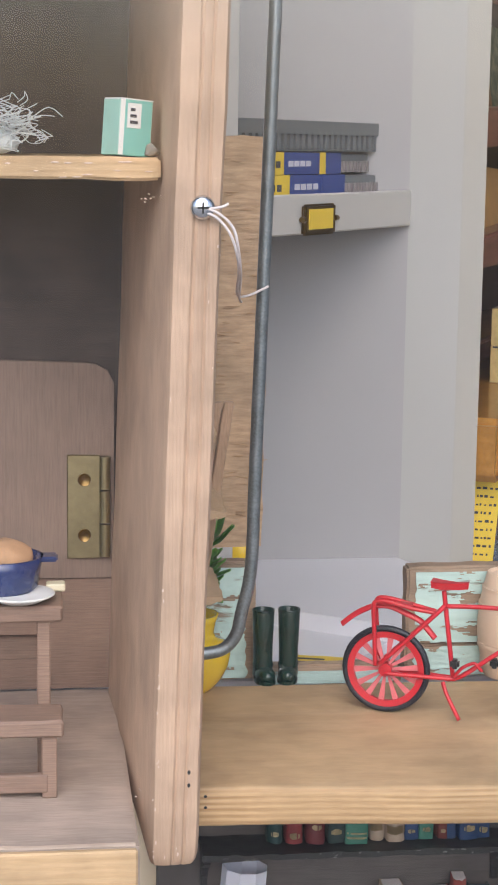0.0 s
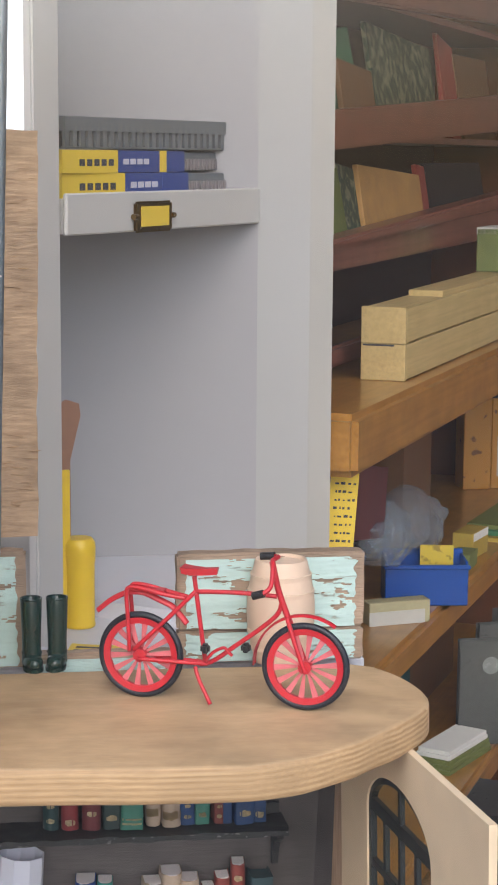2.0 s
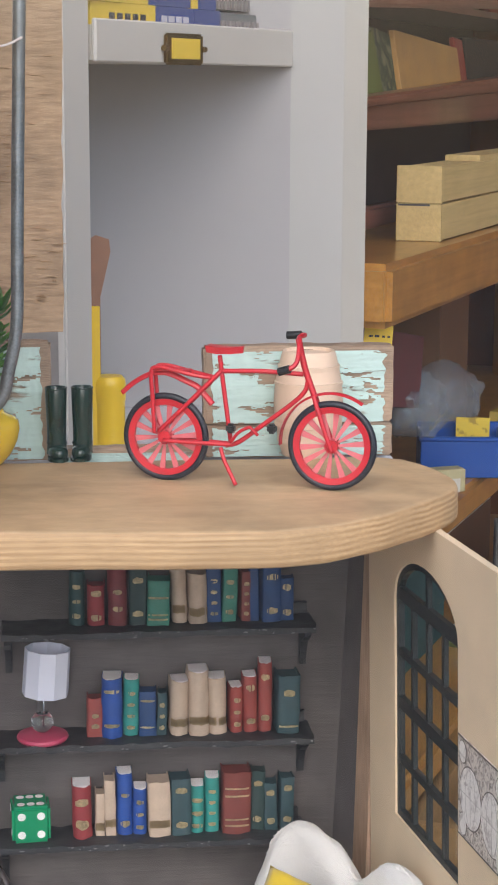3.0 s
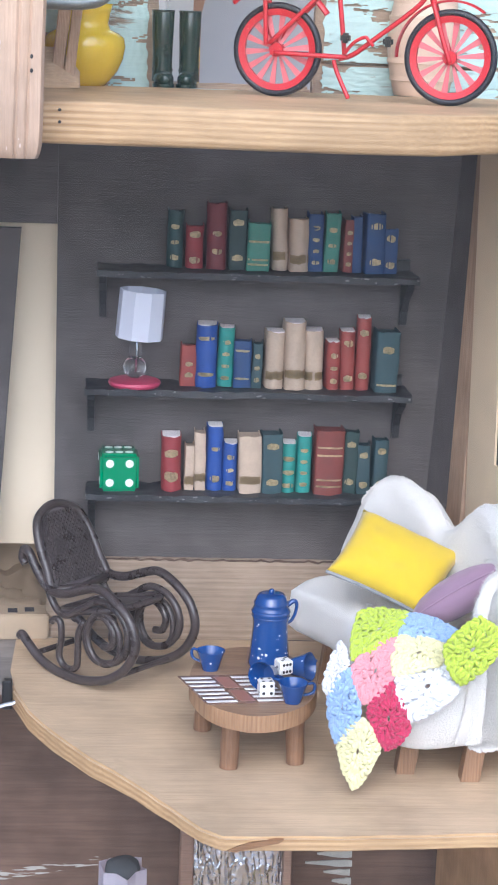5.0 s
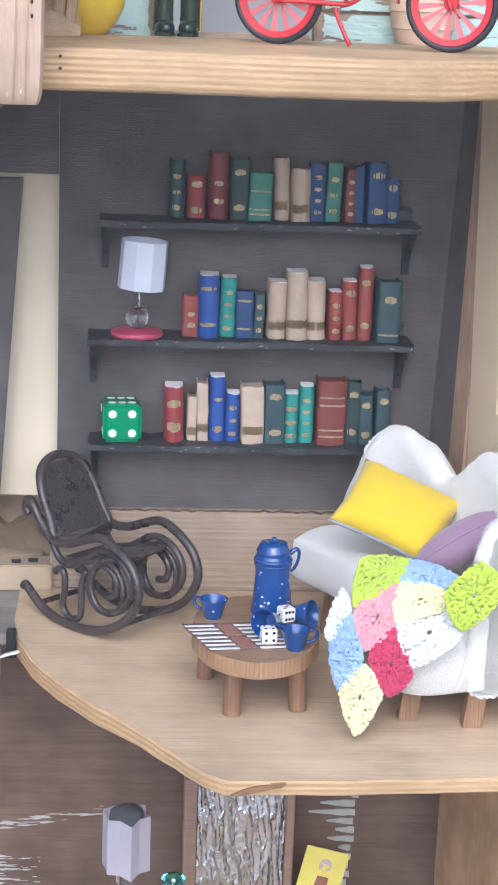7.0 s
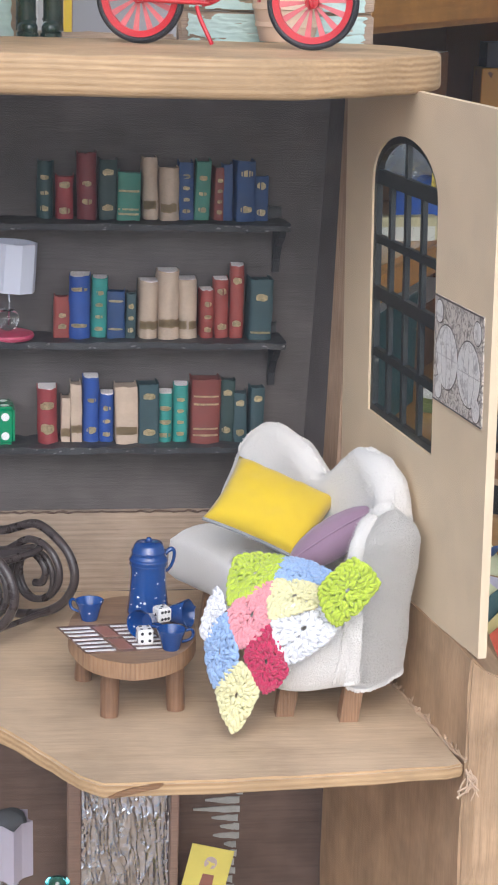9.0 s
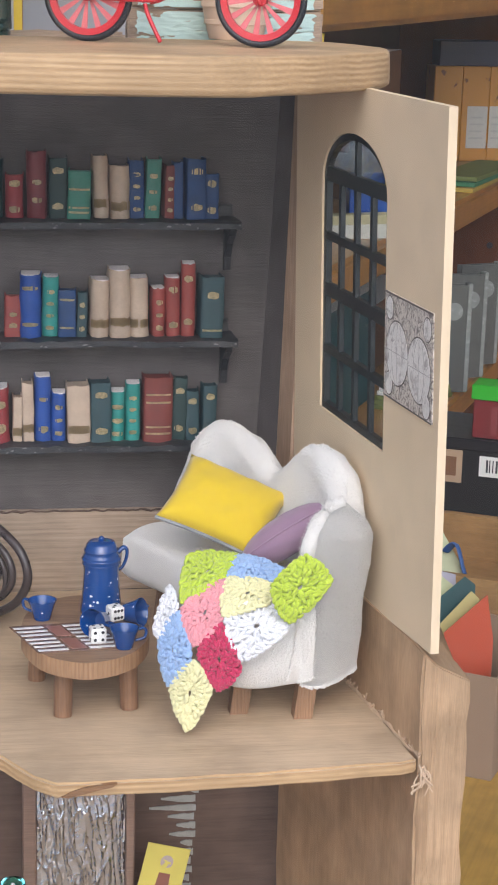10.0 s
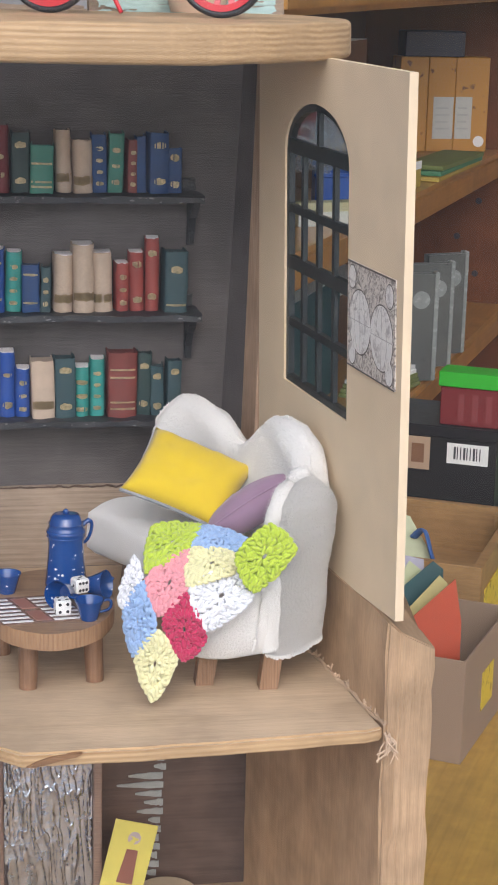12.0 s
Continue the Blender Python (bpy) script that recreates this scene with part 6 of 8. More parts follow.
def matchbox():
    m = thing("matchbox", -39.2, -132, 432.5, "teal and white miniature card box on the shelf", "box", turn=31, ry=4)
    part("carton", box(-6, -4.5, 0, 6, 4.5, 17, 0.3), TEAL, m)
    part("white_end", box(-6.25, -4.4, 0.2, -6.0, 4.4, 16.9), TEALPALE, m)
    part("label_panel", box(-3.4, -4.75, 8.5, 1.6, -4.5, 16.0), WHITECARD, m, "white printed panel")
    for k in range(3):
        part("print_bar", box(-2.4, -4.95, 9.8 + 1.9 * k, 0.4 - 0.6 * k, -4.75, 10.7 + 1.9 * k), INK, m, "tiny dark print")
    part("white_edge", box(-6.05, -4.7, 0.2, -4.4, -4.5, 16.9), WHITECARD, m)
    part("flap", box(-6, -4.5, 17, 6, 4.5, 17.4), WHITECARD, m)
    # a little stone beside it
    solo("pebble", shake(ball(-31.5, -134, 434.2, 1.9, sub=2, sx=1.2), 0.9, 0.5), GREYSTONE, "small rough stone chip on the shelf", "stone", smooth=True)


GREYSTONE = plain("grey_stone", (0.30, 0.27, 0.23), 0.9, vary=0.3)
TEALPALE = plain("teal_pale", (0.35, 0.60, 0.52), 0.6)


def wool_tangle():
    rng = random.Random(21)
    bm = bmesh.new()
    for k in range(150):
        p = Vector((-80 + rng.gauss(0, 7), -100 + rng.gauss(0, 5), 437.2 + abs(rng.gauss(0, 5))))
        pts = [p]
        for j in range(4):
            pts.append(pts[-1] + Vector((rng.uniform(-5, 5), rng.uniform(-4, 4), rng.uniform(-3, 3))))
        for q in pts:
            q.z = max(q.z, 432.8)
        tube(spline(pts, 3), 0.17, 4, bm=bm)
    ball(-80, -100, 436.2, 5, bm=bm, sub=2, sx=1.7, sz=0.8)
    solo("wool_tuft", bm, plain("white_wool", (0.66, 0.72, 0.74), 0.95), "loose tangle of bluish white wool on the shelf", "wool", smooth=True)


def doll_table():
    t = thing("doll_table", -80, -100, 227, "brown wooden miniature table with a bench board", "table")
    part("tabletop", shake(cut(box(-42, -17, 53, 21.5, 14, 58.5, 0.8), 8), 0.4, 0.2), LIMEDBROWN, t, smooth=True)
    for x in (-36, 15):
        for y in (-12, 9):
            part("leg", box(x - 2.2, y - 2.2, 0, x + 2.2, y + 2.2, 53, 0.4), LIMEDBROWN, t)
    part("stretcher", box(-36, 6, 34, 15, 10, 42, 0.5), LIMEDBROWN, t)
    b = thing("doll_bench", -80, -128, 227, "low brown wooden miniature bench", "bench")
    part("seat", shake(cut(box(-40, -11, 21, 21, 8, 26.5, 0.8), 8), 0.4, 0.2, 3), LIMEDBROWN, b, smooth=True)
    for x in (-34, 16):
        part("end_board", box(x - 2, -9, 0, x + 3, 6, 21, 0.4), LIMEDBROWN, b)
    part("foot_rail", box(-34, -9.5, 2, 16, -6, 8, 0.4), LIMEDBROWN, b)
    bowl = thing("casserole", -79, -98, 285.8, "navy blue glazed pot with a side handle", "pot")
    part("pot_body", lathe([(0, 0), (10, 0), (12.6, 3), (13.4, 9), (14.2, 13), (13.2, 13), (12.2, 8), (0, 5)], 28), NAVYGLAZE, bowl, smooth="all")
    part("handle", box(11.5, -4, 11.2, 19, 4, 13, 0.7, 2), NAVYGLAZE, bowl, smooth=True)
    solo("bread_loaf", shake(ball(-79, -98, 297.5, 9.5, sub=3, sx=1.1, sz=0.75), 1.6, 0.15), plain("bread_crust", (0.45, 0.27, 0.15), 0.8, vary=0.2), "round brown loaf in the pot", "bread", smooth="all")
    solo("plate", lathe([(0, 286), (7, 286), (10, 287.4), (12, 288.4), (11.6, 288.9), (7, 287.2), (0, 287.0)], 28, x=-73, y=-110), WHITECARD, "small white china plate on the table", "plate", smooth="all")
    solo("butter_pat", box(-64, -98, 285.8, -57.5, -92, 288.4, 0.5), plain("butter_cream", (0.75, 0.70, 0.52), 0.6), "small cream block on the table", "food")
    plain("grey_card", (0.22, 0.20, 0.21), 0.7)


# ---- left of the room ----
PALECREAM = plain("pale_cream_card", (0.80, 0.69, 0.52), 0.8, vary=0.05, scale=0.03, fine=1.2)


def left_of_room():
    st = dict(kind="structure")
    bm = bmesh.new()
    out = [(-150, 20), (-46, 25), (-42, 38), (-32.6, 171.5), (-150, 170)]
    a, b = [bm.verts.new((x, -5, z)) for x, z in out], [bm.verts.new((x, -1, z)) for x, z in out]
    bm.faces.new(a), bm.faces.new(b[::-1])
    for i in range(5):
        bm.faces.new((a[i], b[i], b[(i + 1) % 5], a[(i + 1) % 5]))
    solo("panel_side", bm, DARKWALL, "dark brown panel with a slanting edge", **st)
    solo("wall_header", box(-150, 0, 173, -18.5, 8, 216.5), DARKWALL, "dark painted board over the gap", **st)
    solo("wall_behind", box(-150, 9, 37, -15, 11, 176), PALECREAM, "plain cream card wall behind the gap", **st)
    solo("wall_rear", box(-150, 30, 0, -10, 34, 60), KRAFT, "brown paper-covered rear wall under the gap", **st)
    solo("floor_side", box(-150, -56, -5, -21.2, 29.8, -0.4), GREYFLOOR, "grey weathered plank floor beside the room", **st)
    pap = bmesh.new()
    grid(lambda u, v: Vector((-60 + 40 * u, 29 - 8 * v - 2.5 * noise.noise(Vector((u * 4, v * 5, 2))), 1 + 20 * (1 - v) + 6 * noise.noise(Vector((u * 5, v * 4, 9))) * (v < 0.97))), 22, 14, bm=pap)
    for v in pap.verts:
        v.co.z = max(v.co.z, 0.2)
    bmesh.ops.solidify(pap, geom=list(pap.faces), thickness=0.5)
    solo("crumpled_paper", pap, KRAFT, "crumpled brown wrapping paper on the floor", "paper", smooth=True)
    solo("brown_packet", shake(cut(box(-62, 16, 0, -24, 26, 8, 1.2), 5), 1.0, 0.14), KRAFT, "flat soft packet of brown paper", "packet", smooth=True)
    for x, y, w, tn in ((-31, -2, 22, 4), (-58, -2, 20, -6)):
        p = thing("wrapped_parcel", x, y, 0, "small parcel wrapped in brown paper with dark stamps", "parcel", turn=tn)
        part("carton", box(-w / 2, -5, 0, w / 2, 8, 11, 0.6, 2), KRAFT, p, smooth=True)
        part("fold", slab([(-w / 2, -5.2), (-w / 2 + 4, -5.2), (-w / 2 + 0.4, -5.5)], 0.4, 8), KRAFT, p)
        for k in range(2):
            part("stamp", box(-6 + 7 * k, -2 + k, 11, -2 + 7 * k, 3 + k, 11.15), INK, p, "dark square stamp")
    c = thing("black_clip", -33, -62, -8, "small black plastic clip with a clear ribbon", "clip")
    part("jaw", box(-2.0, -2, 0, 1.8, 2, 12, 0.6), BLACK, c)
    part("ribbon", tube(spline([(-6, -4, 1), (-1, -4, 3), (3, -3.5, 4), (6, -3, 7)], 5), 0.9, 6, flat=0.25), plain("clear_foil", (0.45, 0.47, 0.50), 0.2, metal=0.4), c, "shiny clear ribbon", smooth="all")
    solo("ledge_left", shake(cut(box(-150, -76, -16, -37.4, -57, -5, 0.8), 7), 0.5, 0.2, 4), GREYPINE, "end of a pine ledge board", kind="structure", smooth=True)
    j = thing("striped_jar", -46, -112, -150, "pale green striped cloth bundle", "bundle")
    part("bundle", shake(lathe([(0, 0), (9, 0), (11, 20), (11, 60), (10.5, 92), (8, 106), (3, 112), (0, 113)], 20), 1.2, 0.08), GREENSTRIPE, j, smooth="all")


KRAFT = plain("kraft_paper", (0.43, 0.335, 0.23), 0.8, vary=0.12, scale=0.08, relief=0.3)


def stripes(name, a, b, scale):
    m, n, l, bs = nodes_of(name)
    w = n.new("ShaderNodeTexWave")
    w.bands_direction = "Z"
    w.inputs["Scale"].default_value, w.inputs["Distortion"].default_value = scale, 1.5
    l.new(coords(n, l), w.inputs["Vector"])
    l.new(ramp(n, l, w.outputs["Fac"], [(0.4, a), (0.6, b)]), bs.inputs["Base Color"])
    bs.inputs["Roughness"].default_value = 0.85
    return m


GREENSTRIPE = stripes("green_stripe", (0.42, 0.52, 0.38), (0.68, 0.70, 0.62), 0.08)


# ---- lower storey ----
def lower_storey():
    st = dict(kind="structure")
    # crinkled foil on a board
    f = thing("foil_panel", 61.5, -9, -150, "crinkled silver foil panel between wooden strips", "panel")

    def crinkle(u, v):
        x, z = -18.5 + 37 * u, 1 + 73 * v
        w = 1.0 * noise.noise(Vector((x * 0.07, z * 0.05, 4)))
        fold = (1 - abs(noise.noise(Vector((x * 0.24 + w, z * 0.035, 1))))) ** 5
        thin = (1 - abs(noise.noise(Vector((x * 0.36 + 0.03 * z, z * 0.05 + w, 7))))) ** 12
        cell = noise.voronoi(Vector((x * 0.42 + 0.5 * w, z * 0.33, 8.0)))[0]
        return Vector((x, -19.7 - 0.75 * fold - 0.5 * thin - 0.45 * (0.3 + 0.7 * v) * (cell[1] - cell[0]), z))
    bm = grid(crinkle, 110, 190)
    part("foil", bm, FOIL, f, smooth=True)
    part("backing", box(-18.5, -19.6, 0, 18.5, -15, 74.5), BROWNWALL, f)
    for x0, x1 in ((-24.5, -18.8), (18.8, 22.5)):
        part("side_strip", box(x0, -23, 0, x1, -14, 76, 0.5), LIMEDBROWN, f)
    # folded paper lamp
    p = thing("paper_lamp", 13, -75, -150, "white folded paper lamp on a glass bead stem", "lamp")
    bm = bmesh.new()
    n = 12
    ring = lambda z, s: [bm.verts.new(((9.6 if k % 2 else 7.4) * s * math.cos(k * math.tau / n + 0.2), (9.6 if k % 2 else 7.4) * s * math.sin(k * math.tau / n + 0.2), z + (0.9 if k % 3 else -0.6))) for k in range(n)]
    lo, hi = ring(58, 1.04), ring(81.5, 1.03)
    for k in range(n):
        bm.faces.new((lo[k], lo[(k + 1) % n], hi[(k + 1) % n], hi[k]))
    bmesh.ops.solidify(bm, geom=list(bm.faces), thickness=0.3)
    part("shade", bm, LILAC, p)
    part("cap", shake(lathe([(6.9, 79), (6.9, 81.6), (6.0, 83.6), (3.4, 84.8), (0, 85.2), (0, 78)], 20), 0.8, 0.4), plain("grey_flock", (0.06, 0.065, 0.07), 0.95, relief=1.0, fine=2.0), p, "dark grey flocked dome", smooth=True)
    for z in (54, 47):
        part("bead", ball(0, 0, z, 3.9, sub=3), glassy("clear_bead", (0.9, 0.93, 0.97)), p, "clear glass bead", smooth="all")
    part("stem", rod((0, 0, 4), (0, 0, 60), 0.3), STEEL, p)
    part("foot", lathe([(0, 0), (11, 0), (11, 2), (4, 5), (2, 43), (0, 43)], 24), plain("blue_enamel", (0.03, 0.16, 0.45), 0.3), p, "blue enamelled foot", smooth="all")
    d = thing("glass_candlestick", 32, -75, -150, "teal glass candlestick with a shallow dish", "candlestick")
    part("dish", lathe([(0, 50), (3.6, 50), (5.0, 53.5), (4.7, 54.2), (3, 52), (0, 51.5)], 24), TEALGLASS, d, smooth="all")
    part("stem", lathe([(0, 0), (5, 0), (4.5, 1.5), (1.2, 4), (1, 30), (1.6, 48), (0, 49.8)], 18), TEALGLASS, d, smooth="all")
    part("bead", ball(0, -1, 53.4, 0.9, sub=2), WHITECARD, d, smooth="all")
    # yellow card leaning at the back
    c = thing("picture_card", 86, -45, -150, "yellow picture card with a plain grey shape", "card", rx=-6, ry=14)
    part("sheet", box(-9.2, -0.4, 20, 9.2, 0, 50), plain("lime_card", (0.66, 0.58, 0.12), 0.6, vary=0.08), c)
    part("stand", box(-3, 0, -4, 3, 2, 24), KRAFT, c)
    g = plain("shape_grey", (0.46, 0.38, 0.37), 0.7)
    part("pale_shape", shake(lathe([(0, -0.3), (2.8, -0.3), (2.8, 0), (0, 0)], 14), 0.3, 0.4), g, c, "plain grey shape", at=(0.5, -0.45, 43), rx=90)
    part("brown_shape", turned(slab([(-3.4, -11), (3.6, -11), (2.6, 4), (-2.2, 4)], 0, 0.3), Matrix.Translation((0.6, -0.42, 34)) @ Matrix.Rotation(radians(90), 4, "X")), plain("shape_brown", (0.25, 0.10, 0.07), 0.7), c, "plain brown shape")
    # remnants of pale paint
    rng = random.Random(8)
    bm = bmesh.new()
    for k, ln in enumerate((8, 6, 17, 23, 13, 9.5, 13, 6, 5, 9, 7, 4, 8, 6)):
        z, hh, xr = -87.5 - 4.25 * k, 1.75, 113.5 - 0.25 * k + rng.uniform(-0.8, 0.8)
        m = 9
        edge = lambda sg: [(xr - ln * j / m, z + sg * hh * (1 - (j / m) ** 2.4) * rng.uniform(0.72, 1.0) + 0.4 * (j / m)) for j in range(m)]
        pts = edge(1)[::-1] + edge(-1)
        fr, bk = [bm.verts.new((x, -8.55, q)) for x, q in pts], [bm.verts.new((x, -7.9, q)) for x, q in pts]
        bm.faces.new(fr), bm.faces.new(bk[::-1])
        for i in range(2 * m):
            bm.faces.new((fr[i], bk[i], bk[(i + 1) % (2 * m)], fr[(i + 1) % (2 * m)]))
    for x0, x1, zc, half, tilt, cap, seed in ((-60, -24, -134, 13, 0.0, 0.05, 4), (-60, 4, -104, 2.2, 0.17, -0.05, 7)):
        nu, nv = 150, 110 if half > 5 else 34
        sheet = grid(lambda u, v: Vector((x0 + (x1 - x0) * u, -8.35, zc + tilt * (x0 + (x1 - x0) * u + 22) + half * (2 * v - 1))), nu, nv)
        dead = []
        for f2 in sheet.faces:
            c2 = f2.calc_center_median()
            edge = (c2.x - x0) / (x1 - x0)
            w = noise.noise(Vector((c2.x * 0.07, c2.z * 0.9, seed))) + 0.5 * noise.noise(Vector((c2.x * 0.25, c2.z * 2.0, seed + 3))) + 0.9 * (edge - 0.45) * (1 if half > 5 else 0.5)
            if w > cap:
                dead.append(f2)
        bmesh.ops.delete(sheet, geom=dead, context="FACES")
        tmp = bpy.data.meshes.new("tmp")
        sheet.to_mesh(tmp)
        sheet.free()
        bm.from_mesh(tmp)
        bpy.data.meshes.remove(tmp)
    solo("trim_paint_remnants", bm, plain("pale_paint", (0.44, 0.45, 0.43), 0.8, vary=0.25), "torn remnants of pale paint on the board", **st)
    solo("cream_disc", turned(lathe([(0, 0), (14, 0), (15, 2), (15, 8), (13.5, 9.5), (0, 10)], 28, x=112, y=-30), Matrix.Translation((0, 0, -150))), BEIGE, "cream round lid lying on the lower floor", "lid", smooth=True)
    solo("red_ball", ball(-44, -40, -143, 7, sub=3), plain("dull_red", (0.35, 0.08, 0.06), 0.6), "dull red ball in the lower storey", "ball", smooth="all")


FOIL = plain("silver_foil", (0.54, 0.58, 0.66), 0.24, metal=1.0, vary=0.05, relief=0.3, fine=0.9)
TEALGLASS = glassy("teal_glass", (0.15, 0.62, 0.66), 0.08)

post_left()
left_compartment()
hinge()
matchbox()
wool_tangle()
doll_table()
left_of_room()
lower_storey()

# ---- the shop behind ----
LEDGE = plain("lavender_white", (0.60, 0.60, 0.64), 0.6, vary=0.04, scale=0.01)
# the cabinet's white, greyed and cooled: shade of its inside as colour
INNERSHADE = plain("white_paint_inner_shade", (0.326, 0.322, 0.33), 0.55, vary=0.05, scale=0.01)
# darker copy of the cabinet's white: shade on the right upright
SHADEDWHITE = plain("white_paint_shaded", (0.369, 0.369, 0.36), 0.45, vary=0.05, scale=0.01, relief=0.1)
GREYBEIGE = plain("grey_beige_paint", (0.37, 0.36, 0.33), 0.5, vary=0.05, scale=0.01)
YELLOWCARD = plain("yellow_card", (0.72, 0.52, 0.05), 0.6, vary=0.06)
BLUECARD = plain("blue_card", (0.03, 0.06, 0.24), 0.5, vary=0.1)
GREYPLASTIC = plain("grey_plastic", (0.13, 0.145, 0.16), 0.45, vary=0.1)
PALECRATE = wood("crate_pine", (0.50, 0.37, 0.15), (0.64, 0.49, 0.22), 0, ring=0.03, lines=0.3, relief=0.1, fscale=0.3, stretch=0.03, blotch=0.1)
DARKCARD = plain("dark_card", (0.012, 0.012, 0.013), 0.5, vary=0.2)
FAINT = plain("faint_print", (0.42, 0.42, 0.40), 0.7)
LABELGREY = plain("label_stock", (0.50, 0.50, 0.46), 0.6, vary=0.08)
NAVYCARD = plain("navy_card", (0.03, 0.035, 0.06), 0.5, vary=0.2)
SHEETS = [plain("sheet_" + n, c, 0.6, vary=0.2, scale=0.05) for n, c in (("green", (0.06, 0.19, 0.10)), ("moss", (0.16, 0.19, 0.06)), ("tan", (0.50, 0.29, 0.10)), ("red", (0.30, 0.055, 0.04)), ("black", (0.025, 0.022, 0.025)), ("brown", (0.18, 0.09, 0.04)), ("yellow", (0.42, 0.31, 0.06)), ("teal", (0.02, 0.07, 0.075)), ("pink", (0.15, 0.045, 0.05)))]


def mottled(name, a, b, scale=0.12, cover=0.55):
    m, n, l, bs = nodes_of(name)
    v = noise_tex(n, l, coords(n, l), scale, 3, 0.5)
    l.new(ramp(n, l, v, [(cover - 0.03, a), (cover + 0.03, b)]), bs.inputs["Base Color"])
    bs.inputs["Roughness"].default_value = 0.5
    return m


LEAFPRINT = mottled("leaf_print", (0.05, 0.075, 0.05), (0.20, 0.21, 0.13), 0.10, 0.54)
SPOTTED = mottled("spotted_orange", (0.46, 0.22, 0.03), (0.16, 0.07, 0.02), 0.09, 0.66)
YELLOWPRINT = mottled("yellow_print", (0.66, 0.50, 0.05), (0.36, 0.25, 0.03), 0.10, 0.58)


def windows():
    st = dict(kind="structure")
    w = thing("window_1", 100, -350, -900, "large clear shop window pane", "window", kind="structure")
    m = bpy.data.materials.new("shop_glass")
    m.use_nodes = True
    n, l = m.node_tree.nodes, m.node_tree.links
    n.remove(n["Principled BSDF"])
    mix, clear, gloss = n.new("ShaderNodeMixShader"), n.new("ShaderNodeBsdfTransparent"), n.new("ShaderNodeBsdfGlossy")
    mix.inputs[0].default_value = 0.055
    gloss.inputs["Roughness"].default_value = 0.12
    l.new(clear.outputs[0], mix.inputs[1]), l.new(gloss.outputs[0], mix.inputs[2])
    l.new(mix.outputs[0], n["Material Output"].inputs["Surface"])
    bm = bmesh.new()
    bm.faces.new([bm.verts.new(c) for c in ((-1400, 0, 0), (1400, 0, 0), (1400, 0, 2400), (-1400, 0, 2400))])
    pane = part("pane", bm, m, w)
    pane.visible_shadow = False
    for x in (-1400, 1370):
        part("frame", box(x, -20, -0, x + 30, 20, 2400), SHOPBROWN, w)
    glow = bpy.data.materials.new("bright_haze")
    glow.use_nodes = True
    b = glow.node_tree.nodes["Principled BSDF"]
    b.inputs["Base Color"].default_value = (0.8, 0.8, 0.8, 1)
    b.inputs["Emission Color"].default_value, b.inputs["Emission Strength"].default_value = (0.93, 0.96, 1.0, 1), 0.5
    solo("backdrop", box(-3000, 3400, -900, 2500, 3420, 3000), glow, "bright hazy daylight behind the far window", **st)


CABINET_SCALE = (1.40, 1.25, 1.16)


def cabinet():
    c = thing("white_cabinet", 95.9, 352.7, -1101, "white painted shelf cabinet with a brass label holder", "cabinet", turn=55.5)
    c.scale = CABINET_SCALE
    up, foot = 900, 171
    part("left_upright", box(-86, 0, foot, -67, 5, 2300, 1, 2), WHITEPAINT, c)
    part("right_upright", slab([(103.2, 0), (116.8, -23.6), (134, -10), (121, 8)], foot, 2300, 1.5, 2), SHADEDWHITE, c, "white upright with shade put into the colour")
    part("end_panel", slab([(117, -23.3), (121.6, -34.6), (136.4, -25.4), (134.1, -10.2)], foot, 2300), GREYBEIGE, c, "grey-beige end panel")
    part("back_panel", slab([(104.4, -1.6), (108, 3), (48, 98), (44, 94)], foot, 2300), INNERSHADE, c, "white inner panel with its shade put into the colour")
    part("side_panel", slab([(-79, 5.2), (-75, 5.2), (46, 91), (44, 94)], foot, 2300), WHITEPAINT, c)
    s = part("shelf_board", slab([(-65, 1), (103, 1), (100, 5), (46, 91), (-65, 27)], up + 383, up + 399, 1), WHITEPAINT, c)
    part("shelf_lip", box(-64.8, -1.5, up + 382, 103, 1, up + 402, 0.8), WHITEPAINT, c)
    part("shelf_board", slab([(-14, -60), (40, -60), (94, -14), (102.5, 1), (46, 90), (-14, 46)], up + 140, up + 190), LEDGE, c)
    part("shelf_board", slab([(-66, -50), (-14.2, -50), (-14.2, 44), (-66, 12)], up + 140, up + 181), LEDGE, c)
    h = part("label_holder", box(-15, -3.6, up + 381.5, 16, -1.6, up + 397, 1.2, 2), DARKBRASS, c, "aged brass label holder")
    part("card", box(-11, -4.1, up + 384.5, 12, -3.7, up + 394.5), YELLOWCARD, h, "blank yellow card")
    part("tab", rod((-16.5, -3.2, up + 389.5), (-14, -3.2, up + 389.5), 1.5), DARKBRASS, h)
    part("tab", rod((15, -3.2, up + 389.5), (17.5, -3.2, up + 389.5), 1.5), DARKBRASS, h)
    part("door_seam", box(-64, 3, up + 30, -63, 5, up + 174), GREYBEIGE, c)


def in_cabinet(name, label, category, s, b, z, turn=0, group=""):
    """A thing at s along the cabinet's front and b behind it."""
    c, q = math.cos(radians(55.5)), math.sin(radians(55.5))
    s, b = s * CABINET_SCALE[0], b * CABINET_SCALE[1]
    ob = thing(name, 95.9 + c * s - q * b, 352.7 + q * s + c * b, 387 + 1.16 * (z - 383), label, category, turn=55.5 + turn, group=group)
    ob.scale = CABINET_SCALE
    return ob


